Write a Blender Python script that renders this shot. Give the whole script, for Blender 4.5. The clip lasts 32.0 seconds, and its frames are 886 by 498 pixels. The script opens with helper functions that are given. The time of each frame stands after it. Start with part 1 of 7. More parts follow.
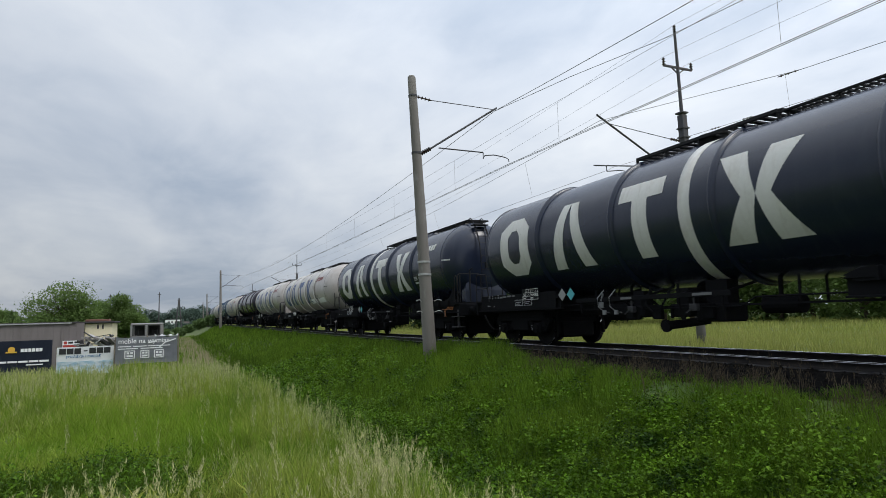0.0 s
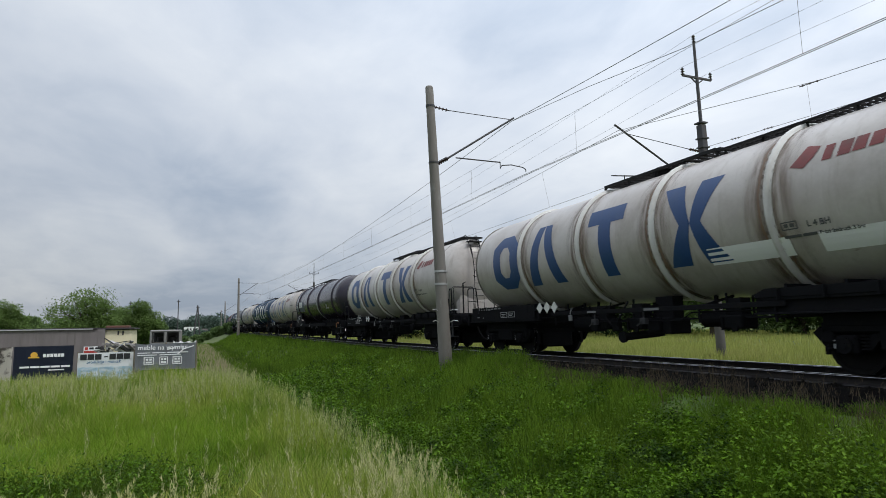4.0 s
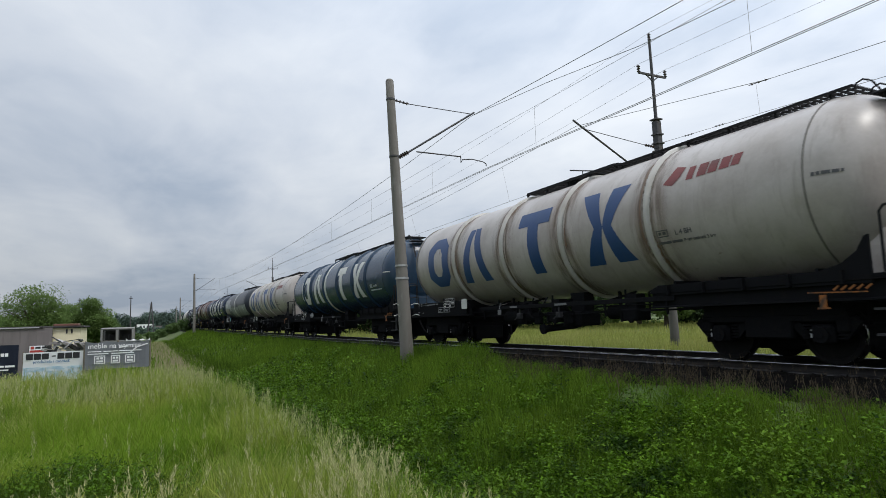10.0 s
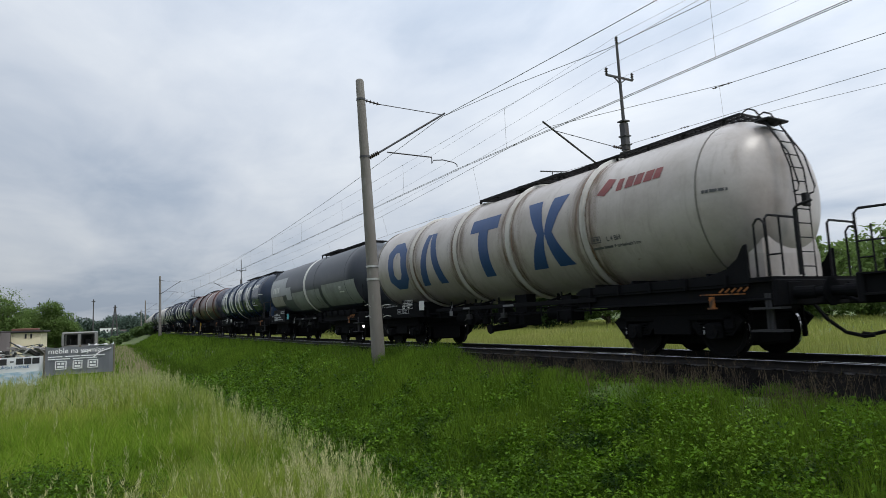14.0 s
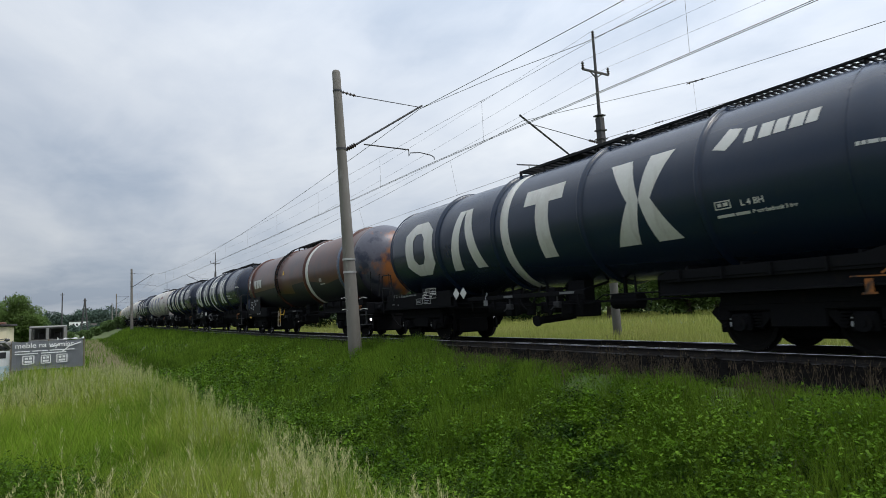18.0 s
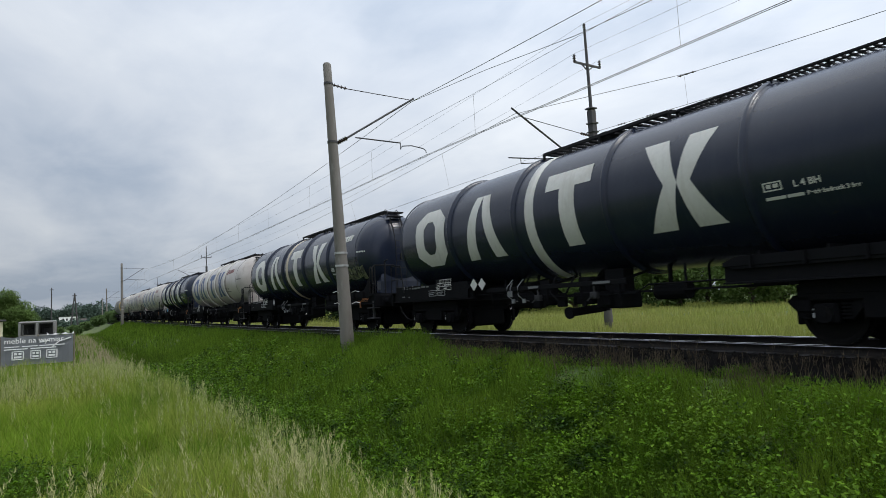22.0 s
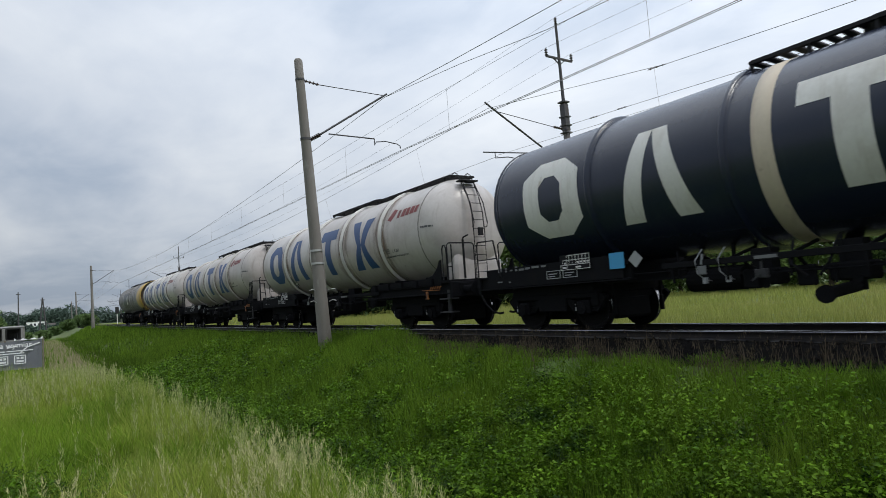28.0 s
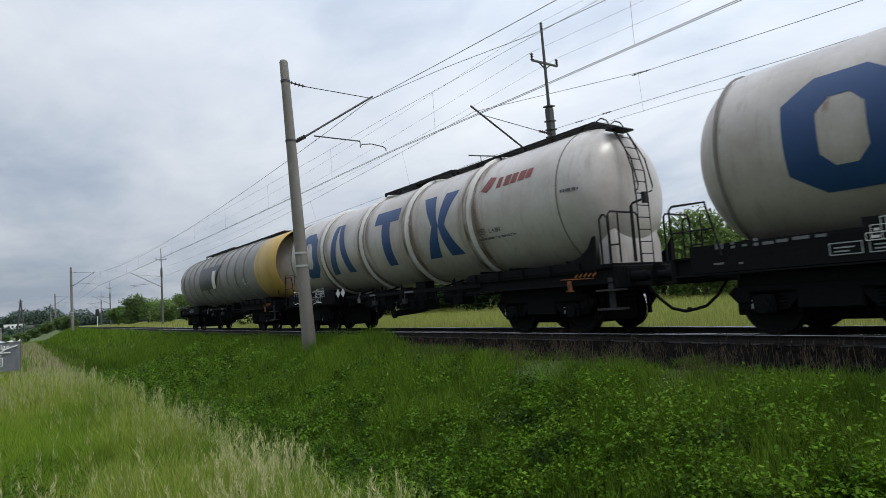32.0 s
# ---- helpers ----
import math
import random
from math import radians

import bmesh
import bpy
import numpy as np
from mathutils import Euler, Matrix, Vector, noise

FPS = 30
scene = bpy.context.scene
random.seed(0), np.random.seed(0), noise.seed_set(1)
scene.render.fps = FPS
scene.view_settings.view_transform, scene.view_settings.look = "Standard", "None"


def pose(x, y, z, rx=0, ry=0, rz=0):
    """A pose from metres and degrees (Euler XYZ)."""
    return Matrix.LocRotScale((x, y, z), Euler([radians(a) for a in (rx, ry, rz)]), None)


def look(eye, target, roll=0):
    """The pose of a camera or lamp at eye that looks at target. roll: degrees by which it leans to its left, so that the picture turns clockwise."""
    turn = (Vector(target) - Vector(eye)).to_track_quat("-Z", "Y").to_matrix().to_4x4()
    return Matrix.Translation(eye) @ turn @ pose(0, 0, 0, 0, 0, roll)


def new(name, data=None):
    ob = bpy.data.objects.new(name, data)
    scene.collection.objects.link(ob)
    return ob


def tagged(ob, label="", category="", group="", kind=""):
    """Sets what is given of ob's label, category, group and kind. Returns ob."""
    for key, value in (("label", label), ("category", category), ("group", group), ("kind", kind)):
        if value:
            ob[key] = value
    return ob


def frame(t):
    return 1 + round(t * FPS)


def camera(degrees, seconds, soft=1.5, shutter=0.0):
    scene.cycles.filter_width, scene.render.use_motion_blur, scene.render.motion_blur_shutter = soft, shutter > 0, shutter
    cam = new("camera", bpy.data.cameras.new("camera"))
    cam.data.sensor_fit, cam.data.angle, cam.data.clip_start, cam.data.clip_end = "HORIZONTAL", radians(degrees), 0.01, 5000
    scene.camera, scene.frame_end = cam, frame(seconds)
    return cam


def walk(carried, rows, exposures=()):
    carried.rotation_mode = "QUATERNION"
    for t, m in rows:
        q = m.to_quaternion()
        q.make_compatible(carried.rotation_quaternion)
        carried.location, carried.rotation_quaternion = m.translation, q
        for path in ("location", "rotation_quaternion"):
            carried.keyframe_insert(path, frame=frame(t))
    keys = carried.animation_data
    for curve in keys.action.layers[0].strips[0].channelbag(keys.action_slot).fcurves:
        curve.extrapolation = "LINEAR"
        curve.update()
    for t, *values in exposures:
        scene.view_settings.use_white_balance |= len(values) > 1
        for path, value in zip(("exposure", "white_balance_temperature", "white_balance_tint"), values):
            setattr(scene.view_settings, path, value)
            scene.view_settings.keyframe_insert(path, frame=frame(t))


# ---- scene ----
EYE = (0.0, 0.0, 0.871)
cam = camera(72.98, 32.0, soft=0.85, shutter=0.1)
# seconds, degrees right of the track's direction, upward tilt, roll
AIM = [
    (0, 24.12, 6.40, -1.66),
    (0.5, 23.58, 6.53, -1.59),
    (1, 23.08, 6.74, -1.54),
    (1.5, 22.71, 6.81, -1.34),
    (2, 22.75, 7.24, -1.33),
    (2.5, 22.70, 7.42, -1.18),
    (3, 22.58, 7.40, -1.10),
    (3.5, 22.53, 7.40, -1.08),
    (5.5, 22.99, 7.07, -1.37),
    (6, 23.32, 7.15, -1.49),
    (6.5, 23.81, 7.19, -1.56),
    (7, 24.29, 7.16, -1.58),
    (7.5, 24.70, 7.11, -1.68),
    (8, 25.15, 7.02, -1.66),
    (8.5, 25.49, 6.97, -1.55),
    (9, 25.79, 6.86, -1.60),
    (9.5, 26.06, 6.76, -1.64),
    (10, 26.30, 6.70, -1.74),
    (10.5, 26.51, 6.67, -1.82),
    (11, 26.72, 6.61, -1.94),
    (11.5, 26.95, 6.62, -2.08),
    (12, 27.27, 6.63, -2.21),
    (12.5, 27.71, 6.65, -2.32),
    (13, 28.12, 6.64, -2.38),
    (13.5, 28.58, 6.67, -2.34),
    (14, 29.07, 6.66, -2.30),
    (14.5, 29.48, 6.48, -2.33),
    (16.5, 30.44, 5.92, -2.26),
    (17, 30.68, 5.80, -2.36),
    (17.5, 30.99, 5.86, -2.44),
    (18, 31.25, 5.89, -2.44),
    (18.5, 31.52, 5.92, -2.37),
    (19, 31.61, 5.88, -2.29),
    (19.5, 31.80, 5.76, -2.40),
    (20, 31.84, 5.67, -2.40),
    (20.5, 31.89, 5.59, -2.39),
    (21, 31.74, 5.45, -2.44),
    (21.5, 31.81, 5.31, -2.53),
    (22, 31.98, 5.22, -2.70),
    (22.5, 32.16, 5.18, -2.76),
    (23, 32.11, 5.09, -2.89),
    (23.5, 32.16, 5.09, -2.97),
    (24, 32.23, 5.03, -3.10),
    (24.5, 32.50, 4.96, -3.09),
    (25, 32.96, 4.83, -3.22),
    (25.5, 33.34, 4.74, -3.35),
    (27.5, 34.08, 4.69, -3.94),
    (28, 34.22, 4.64, -4.04),
    (28.5, 34.43, 4.50, -4.16),
    (29, 34.85, 4.40, -4.34),
    (29.5, 35.14, 4.37, -4.28),
    (30, 35.42, 4.34, -4.36),
    (30.5, 35.67, 4.41, -4.34),
    (31, 35.93, 4.48, -4.21),
    (31.5, 35.94, 4.65, -4.10),
    (32, 35.64, 4.82, -3.91),
]
walk(cam, [(t, pose(*EYE, 90 + up, 0, -yaw) @ pose(0, 0, 0, 0, 0, roll)) for t, yaw, up, roll in AIM])

# ---- light: bright overcast ----
world = bpy.data.worlds.new("overcast_sky")
scene.world = world
world.use_nodes = True
wn, wl = world.node_tree.nodes, world.node_tree.links
wn.clear()


def wnode(kind, **props):
    n = wn.new(kind)
    for k, v in props.items():
        if k == "blend_type":
            n.blend_type = v
        elif k == "data_type":
            n.data_type = v
        elif k == "operation":
            n.operation = v
    return n


w_out = wnode("ShaderNodeOutputWorld")
w_bg = wnode("ShaderNodeBackground")
w_sky = wnode("ShaderNodeTexSky")
w_sky.sky_type = "NISHITA"
w_sky.sun_disc = False
w_sky.sun_elevation, w_sky.sun_rotation = radians(52), radians(148)
w_sky.air_density, w_sky.dust_density = 1.0, 3.0
w_tc = wnode("ShaderNodeTexCoord")
w_sep = wnode("ShaderNodeSeparateXYZ")
wl.new(w_tc.outputs["Generated"], w_sep.inputs[0])
# the cloud deck: direction projected on a flat layer
w_up = wnode("ShaderNodeMath", operation="MAXIMUM")
w_up.inputs[1].default_value = 0.0
wl.new(w_sep.outputs[2], w_up.inputs[0])
w_add = wnode("ShaderNodeMath", operation="ADD")
w_add.inputs[1].default_value = 0.16
wl.new(w_up.outputs[0], w_add.inputs[0])
w_dx = wnode("ShaderNodeMath", operation="DIVIDE")
w_dy = wnode("ShaderNodeMath", operation="DIVIDE")
for d, o in ((w_dx, 0), (w_dy, 1)):
    wl.new(w_sep.outputs[o], d.inputs[0])
    wl.new(w_add.outputs[0], d.inputs[1])
w_com = wnode("ShaderNodeCombineXYZ")
wl.new(w_dx.outputs[0], w_com.inputs[0])
wl.new(w_dy.outputs[0], w_com.inputs[1])


def cloud_noise(scale, detail, rough, shift):
    mp = wnode("ShaderNodeMapping")
    mp.inputs["Location"].default_value = shift
    mp.inputs["Scale"].default_value = (1.0, 0.62, 1.0)
    wl.new(w_com.outputs[0], mp.inputs[0])
    nz = wnode("ShaderNodeTexNoise")
    nz.inputs["Scale"].default_value, nz.inputs["Detail"].default_value = scale, detail
    nz.inputs["Roughness"].default_value = rough
    nz.inputs["Distortion"].default_value = 0.35
    wl.new(mp.outputs[0], nz.inputs["Vector"])
    return nz


c_big, c_small = cloud_noise(0.75, 5, 0.5, (3.1, 1.7, 0)), cloud_noise(2.6, 6, 0.55, (7.3, 0.4, 2))
w_mix = wnode("ShaderNodeMix")
w_mix.inputs[0].default_value = 0.35
wl.new(c_big.outputs[0], w_mix.inputs[2])
wl.new(c_small.outputs[0], w_mix.inputs[3])
w_ramp = wnode("ShaderNodeValToRGB")
w_ramp.color_ramp.elements[0].position, w_ramp.color_ramp.elements[0].color = 0.36, (0.44, 0.52, 0.64, 1)
w_ramp.color_ramp.elements[1].position, w_ramp.color_ramp.elements[1].color = 0.64, (0.80, 0.845, 0.90, 1)
e = w_ramp.color_ramp.elements.new(0.50)
e.color = (0.64, 0.70, 0.79, 1)
wl.new(w_mix.outputs[0], w_ramp.inputs[0])
# an overcast sky is brighter towards the zenith
w_map = wnode("ShaderNodeMapRange")
w_map.inputs["From Min"].default_value, w_map.inputs["From Max"].default_value = 0.0, 0.9
w_map.inputs["To Min"].default_value, w_map.inputs["To Max"].default_value = 0.74, 1.75
wl.new(w_sep.outputs[2], w_map.inputs["Value"])
w_top = wnode("ShaderNodeMapRange")
w_top.inputs["From Min"].default_value, w_top.inputs["From Max"].default_value = 0.5, 1.0
w_top.inputs["To Min"].default_value, w_top.inputs["To Max"].default_value = 1.0, 1.55
wl.new(w_sep.outputs[2], w_top.inputs["Value"])
w_high = wnode("ShaderNodeMath", operation="MULTIPLY")
wl.new(w_map.outputs[0], w_high.inputs[0])
wl.new(w_top.outputs[0], w_high.inputs[1])
w_mul = wnode("ShaderNodeMix", data_type="RGBA", blend_type="MULTIPLY")
w_mul.inputs[0].default_value = 1.0
wl.new(w_ramp.outputs[0], w_mul.inputs[6])
wl.new(w_high.outputs[0], w_mul.inputs[7])
# and on the side where the sun stands behind the clouds
w_side = wnode("ShaderNodeMapRange")
w_side.inputs["From Min"].default_value, w_side.inputs["From Max"].default_value = -0.9, 0.95
w_side.inputs["To Min"].default_value, w_side.inputs["To Max"].default_value = 0.60, 1.18
wl.new(w_sep.outputs[0], w_side.inputs["Value"])
w_lit = wnode("ShaderNodeMix", data_type="RGBA", blend_type="MULTIPLY")
w_lit.inputs[0].default_value = 1.0
wl.new(w_mul.outputs[2], w_lit.inputs[6])
wl.new(w_side.outputs[0], w_lit.inputs[7])
w_scale = wnode("ShaderNodeMix", data_type="RGBA", blend_type="MULTIPLY")
w_scale.inputs[0].default_value = 1.0
w_scale.inputs[7].default_value = (0.09, 0.09, 0.09, 1)
wl.new(w_sky.outputs[0], w_scale.inputs[6])
w_fin = wnode("ShaderNodeMix", data_type="RGBA")
w_fin.inputs[0].default_value = 0.9
wl.new(w_scale.outputs[2], w_fin.inputs[6])
wl.new(w_lit.outputs[2], w_fin.inputs[7])
wl.new(w_fin.outputs[2], w_bg.inputs["Color"])
w_bg.inputs["Strength"].default_value = 1.04
wl.new(w_bg.outputs[0], w_out.inputs[0])

sun = new("sun", bpy.data.lights.new("sun", "SUN"))
sun.data.energy, sun.data.angle, sun.data.color = 1.15, radians(13), (1.0, 0.97, 0.92)
sun.matrix_world = look((24, -38, 58), (0, 0, 0))
scene.view_settings.exposure = 0.0


# ---- materials ----
def material(name, base, rough=0.7, metal=0.0, vary=(), grain=0.0, grain_scale=40.0, bump=0.0, bump_scale=30.0, spec=0.5, island=0.0, obj_rand=0.0, through_light=0.0):
    """vary: rows of (colour, noise scale, low, high, (sx, sy, sz)) laid over the base one after another."""
    m = bpy.data.materials.new(name)
    m.use_nodes = True
    nt = m.node_tree
    nodes, links = nt.nodes, nt.links
    b = nodes["Principled BSDF"]
    b.inputs["Roughness"].default_value, b.inputs["Metallic"].default_value = rough, metal
    b.inputs["Specular IOR Level"].default_value = spec
    tc = nodes.new("ShaderNodeTexCoord")
    last = nodes.new("ShaderNodeRGB")
    last.outputs[0].default_value = (*base, 1)
    sock = last.outputs[0]

    def noise_at(scale, stretch=(1, 1, 1), detail=5):
        mp = nodes.new("ShaderNodeMapping")
        mp.inputs["Scale"].default_value = stretch
        links.new(tc.outputs["Object"], mp.inputs[0])
        nz = nodes.new("ShaderNodeTexNoise")
        nz.inputs["Scale"].default_value, nz.inputs["Detail"].default_value = scale, detail
        nz.inputs["Roughness"].default_value = 0.6
        links.new(mp.outputs[0], nz.inputs["Vector"])
        return nz

    for colour, scale, low, high, stretch in vary:
        nz = noise_at(scale, stretch)
        mr = nodes.new("ShaderNodeMapRange")
        mr.inputs["From Min"].default_value, mr.inputs["From Max"].default_value = low, high
        links.new(nz.outputs[0], mr.inputs["Value"])
        mx = nodes.new("ShaderNodeMix")
        mx.data_type = "RGBA"
        links.new(mr.outputs[0], mx.inputs[0])
        links.new(sock, mx.inputs[6])
        mx.inputs[7].default_value = (*colour, 1)
        sock = mx.outputs[2]

    def shade_by(value_socket, amount, s):
        mr = nodes.new("ShaderNodeMapRange")
        mr.inputs["To Min"].default_value, mr.inputs["To Max"].default_value = 1 - amount, 1 + amount
        links.new(value_socket, mr.inputs["Value"])
        mx = nodes.new("ShaderNodeMix")
        mx.data_type, mx.blend_type = "RGBA", "MULTIPLY"
        mx.inputs[0].default_value = 1.0
        links.new(s, mx.inputs[6])
        links.new(mr.outputs[0], mx.inputs[7])
        return mx.outputs[2]

    if grain:
        sock = shade_by(noise_at(grain_scale).outputs[0], grain, sock)
    if island:
        geo = nodes.new("ShaderNodeNewGeometry")
        sock = shade_by(geo.outputs["Random Per Island"], island, sock)
    if obj_rand:
        oi = nodes.new("ShaderNodeObjectInfo")
        sock = shade_by(oi.outputs["Random"], obj_rand, sock)
    links.new(sock, b.inputs["Base Color"])
    if bump:
        bp = nodes.new("ShaderNodeBump")
        bp.inputs["Strength"].default_value, bp.inputs["Distance"].default_value = bump, 0.02
        links.new(noise_at(bump_scale).outputs[0], bp.inputs["Height"])
        links.new(bp.outputs[0], b.inputs["Normal"])
    if through_light:
        tr = nodes.new("ShaderNodeBsdfTranslucent")
        links.new(sock, tr.inputs[0])
        ms = nodes.new("ShaderNodeMixShader")
        ms.inputs[0].default_value = through_light
        links.new(b.outputs[0], ms.inputs[1])
        links.new(tr.outputs[0], ms.inputs[2])
        links.new(ms.outputs[0], nodes["Material Output"].inputs[0])
    return m


ONE = (1, 1, 1)
STREAK = (1.6, 0.5, 0.16)      # runs down the tank's side


def tank_paint(name, base, dirt, rust, rough=0.42, amount=0.5, streak=STREAK):
    return material(name, base, rough, 0.0,
                    [(dirt, 1.1, 0.62 - amount * 0.25, 0.85, ONE), (dirt, 3.0, 0.55, 0.85, (1.0, 2.2, 0.22)), (rust, 5.0, 0.68, 0.80, streak)],
                    grain=0.10, grain_scale=14, bump=0.10, bump_scale=3.0, spec=0.5)


M = {}
M["tank_black"] = tank_paint("tank_paint_black", (0.014, 0.020, 0.040), (0.022, 0.029, 0.048), (0.035, 0.030, 0.026), 0.25, 0.35)
M["tank_navy"] = tank_paint("tank_paint_navy", (0.013, 0.025, 0.052), (0.018, 0.029, 0.050), (0.03, 0.03, 0.032), 0.25, 0.35)
M["tank_blue"] = tank_paint("tank_paint_blue", (0.022, 0.048, 0.088), (0.030, 0.054, 0.086), (0.04, 0.045, 0.05), 0.25, 0.3)
M["panel_blue"] = tank_paint("sign_panel_blue", (0.022, 0.036, 0.070), (0.028, 0.038, 0.060), (0.03, 0.03, 0.032), 0.45, 0.3)
M["tank_white"] = tank_paint("tank_paint_white", (0.515, 0.480, 0.455), (0.33, 0.285, 0.250), (0.20, 0.13, 0.085), 0.30, 0.85)
M["tank_cream"] = tank_paint("tank_paint_dirty_white", (0.485, 0.445, 0.418), (0.30, 0.255, 0.220), (0.17, 0.105, 0.065), 0.33, 0.95)
M["tank_brown"] = tank_paint("tank_paint_dark_brown", (0.028, 0.021, 0.030), (0.016, 0.018, 0.034), (0.050, 0.034, 0.035), 0.23, 0.7)
M["tank_rust"] = tank_paint("tank_paint_rusted", (0.100, 0.034, 0.021), (0.030, 0.026, 0.032), (0.17, 0.060, 0.026), 0.34, 0.70)
M["dome_rust"] = material("tank_end_rusted", (0.10, 0.10, 0.125), 0.36, 0.2, [((0.30, 0.11, 0.03), 0.75, 0.50, 0.60, ONE), ((0.03, 0.035, 0.06), 1.3, 0.52, 0.62, ONE)], grain=0.2, grain_scale=6)
M["tank_grey"] = tank_paint("tank_paint_grey", (0.25, 0.245, 0.24), (0.145, 0.135, 0.12), (0.16, 0.11, 0.08), 0.5, 0.7)
M["tank_patch"] = tank_paint("tank_paint_charcoal", (0.026, 0.032, 0.044), (0.045, 0.050, 0.060), (0.06, 0.05, 0.045), 0.40, 0.5)
M["patch_grey"] = tank_paint("repaint_greenish_grey", (0.25, 0.27, 0.25), (0.13, 0.13, 0.12), (0.12, 0.09, 0.06), 0.55, 0.6)
M["patch_beige"] = tank_paint("repaint_beige_grey", (0.33, 0.315, 0.275), (0.17, 0.155, 0.13), (0.06, 0.05, 0.04), 0.6, 0.7)
M["patch_dark"] = tank_paint("repaint_dark_green_grey", (0.095, 0.115, 0.112), (0.06, 0.068, 0.066), (0.06, 0.05, 0.04), 0.6, 0.5)
M["flank_dark"] = tank_paint("flank_blue_black", (0.015, 0.016, 0.027), (0.032, 0.028, 0.032), (0.05, 0.028, 0.02), 0.5, 0.5)
M["band_blue"] = tank_paint("band_paint_dull_blue", (0.075, 0.125, 0.205), (0.05, 0.07, 0.11), (0.09, 0.06, 0.05), 0.45, 0.4)
M["patch_light"] = tank_paint("repaint_light_grey", (0.36, 0.37, 0.38), (0.22, 0.22, 0.21), (0.15, 0.11, 0.08), 0.55, 0.5)
M["rib_white"] = tank_paint("rib_paint_white", (0.64, 0.63, 0.60), (0.42, 0.39, 0.35), (0.26, 0.19, 0.13), 0.42, 0.4)
M["rib_cream"] = tank_paint("rib_paint_dirty_white", (0.52, 0.50, 0.465), (0.32, 0.29, 0.25), (0.20, 0.14, 0.10), 0.45, 0.5)
M["seam_dirt"] = material("seam_grime", (0.20, 0.185, 0.165), 0.7, grain=0.3)
M["yellow"] = tank_paint("band_paint_yellow", (0.50, 0.33, 0.09), (0.32, 0.22, 0.09), (0.20, 0.12, 0.06), 0.5, 0.5)
M["off_white"] = tank_paint("marking_off_white", (0.66, 0.65, 0.61), (0.48, 0.45, 0.40), (0.30, 0.25, 0.20), 0.5, 0.25)
M["blue"] = tank_paint("marking_blue", (0.016, 0.060, 0.185), (0.03, 0.07, 0.17), (0.06, 0.06, 0.10), 0.45, 0.3)
M["red"] = material("marking_red", (0.20, 0.030, 0.028), 0.5, 0.0, [((0.12, 0.035, 0.03), 2.0, 0.5, 0.7, ONE)], grain=0.12)
M["tan"] = tank_paint("band_tan", (0.56, 0.48, 0.37), (0.36, 0.29, 0.23), (0.25, 0.18, 0.12), 0.55, 0.4)
M["steel_grey"] = material("bare_steel_band", (0.33, 0.33, 0.34), 0.4, 0.5, [((0.14, 0.13, 0.12), 2.0, 0.5, 0.75, ONE)], grain=0.15)
M["mark_white"] = material("stencil_white", (0.62, 0.62, 0.60), 0.6, grain=0.1)
M["mark_grey"] = material("stencil_grey", (0.30, 0.31, 0.32), 0.6, grain=0.1)
M["panel_black"] = material("notice_board_black", (0.010, 0.010, 0.012), 0.85, grain=0.1, spec=0.15)
M["teal"] = material("placard_teal", (0.08, 0.42, 0.46), 0.5, grain=0.1)
M["sky_blue"] = material("placard_blue", (0.05, 0.30, 0.55), 0.5, grain=0.1)
M["placard"] = material("placard_white", (0.62, 0.62, 0.60), 0.5, grain=0.1)
M["placard_grey"] = material("placard_grey", (0.30, 0.31, 0.31), 0.5, grain=0.1)
M["orange"] = material("lever_orange", (0.30, 0.10, 0.015), 0.7, 0.0, [((0.05, 0.03, 0.02), 9, 0.45, 0.65, ONE)])
M["yellow_bright"] = material("lever_yellow", (0.70, 0.42, 0.02), 0.5, grain=0.15)
M["graffiti"] = material("sprayed_olive_tag", (0.16, 0.17, 0.09), 0.6, 0.0, [((0.03, 0.03, 0.025), 5, 0.45, 0.55, ONE), ((0.30, 0.30, 0.22), 7, 0.58, 0.66, ONE)])
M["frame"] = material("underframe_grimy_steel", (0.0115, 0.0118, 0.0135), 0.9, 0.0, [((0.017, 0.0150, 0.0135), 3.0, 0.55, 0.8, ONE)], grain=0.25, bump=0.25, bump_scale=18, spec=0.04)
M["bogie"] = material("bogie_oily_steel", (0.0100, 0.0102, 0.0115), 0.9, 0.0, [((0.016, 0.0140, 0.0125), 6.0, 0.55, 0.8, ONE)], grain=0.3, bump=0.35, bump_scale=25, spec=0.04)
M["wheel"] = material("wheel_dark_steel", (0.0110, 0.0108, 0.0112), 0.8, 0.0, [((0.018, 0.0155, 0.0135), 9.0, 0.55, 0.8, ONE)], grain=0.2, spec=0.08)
M["tread"] = material("wheel_polished_tread", (0.55, 0.55, 0.55), 0.22, 1.0, grain=0.1)
M["rail_top"] = material("rail_polished_head", (0.56, 0.57, 0.60), 0.20, 1.0, grain=0.08)
M["rail_foot"] = material("rail_foot_pale_steel", (0.10, 0.10, 0.105), 0.45, 0.6, [((0.012, 0.010, 0.009), 3.0, 0.42, 0.60, ONE)], grain=0.2)
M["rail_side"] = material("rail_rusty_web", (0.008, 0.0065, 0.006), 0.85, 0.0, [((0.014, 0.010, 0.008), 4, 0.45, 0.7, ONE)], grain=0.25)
M["rubber"] = material("black_rubber_hose", (0.008, 0.008, 0.009), 0.8, spec=0.15)
M["tank_rail"] = material("handrail_grimy_steel", (0.014, 0.014, 0.016), 0.7, 0.0, grain=0.2, spec=0.25)
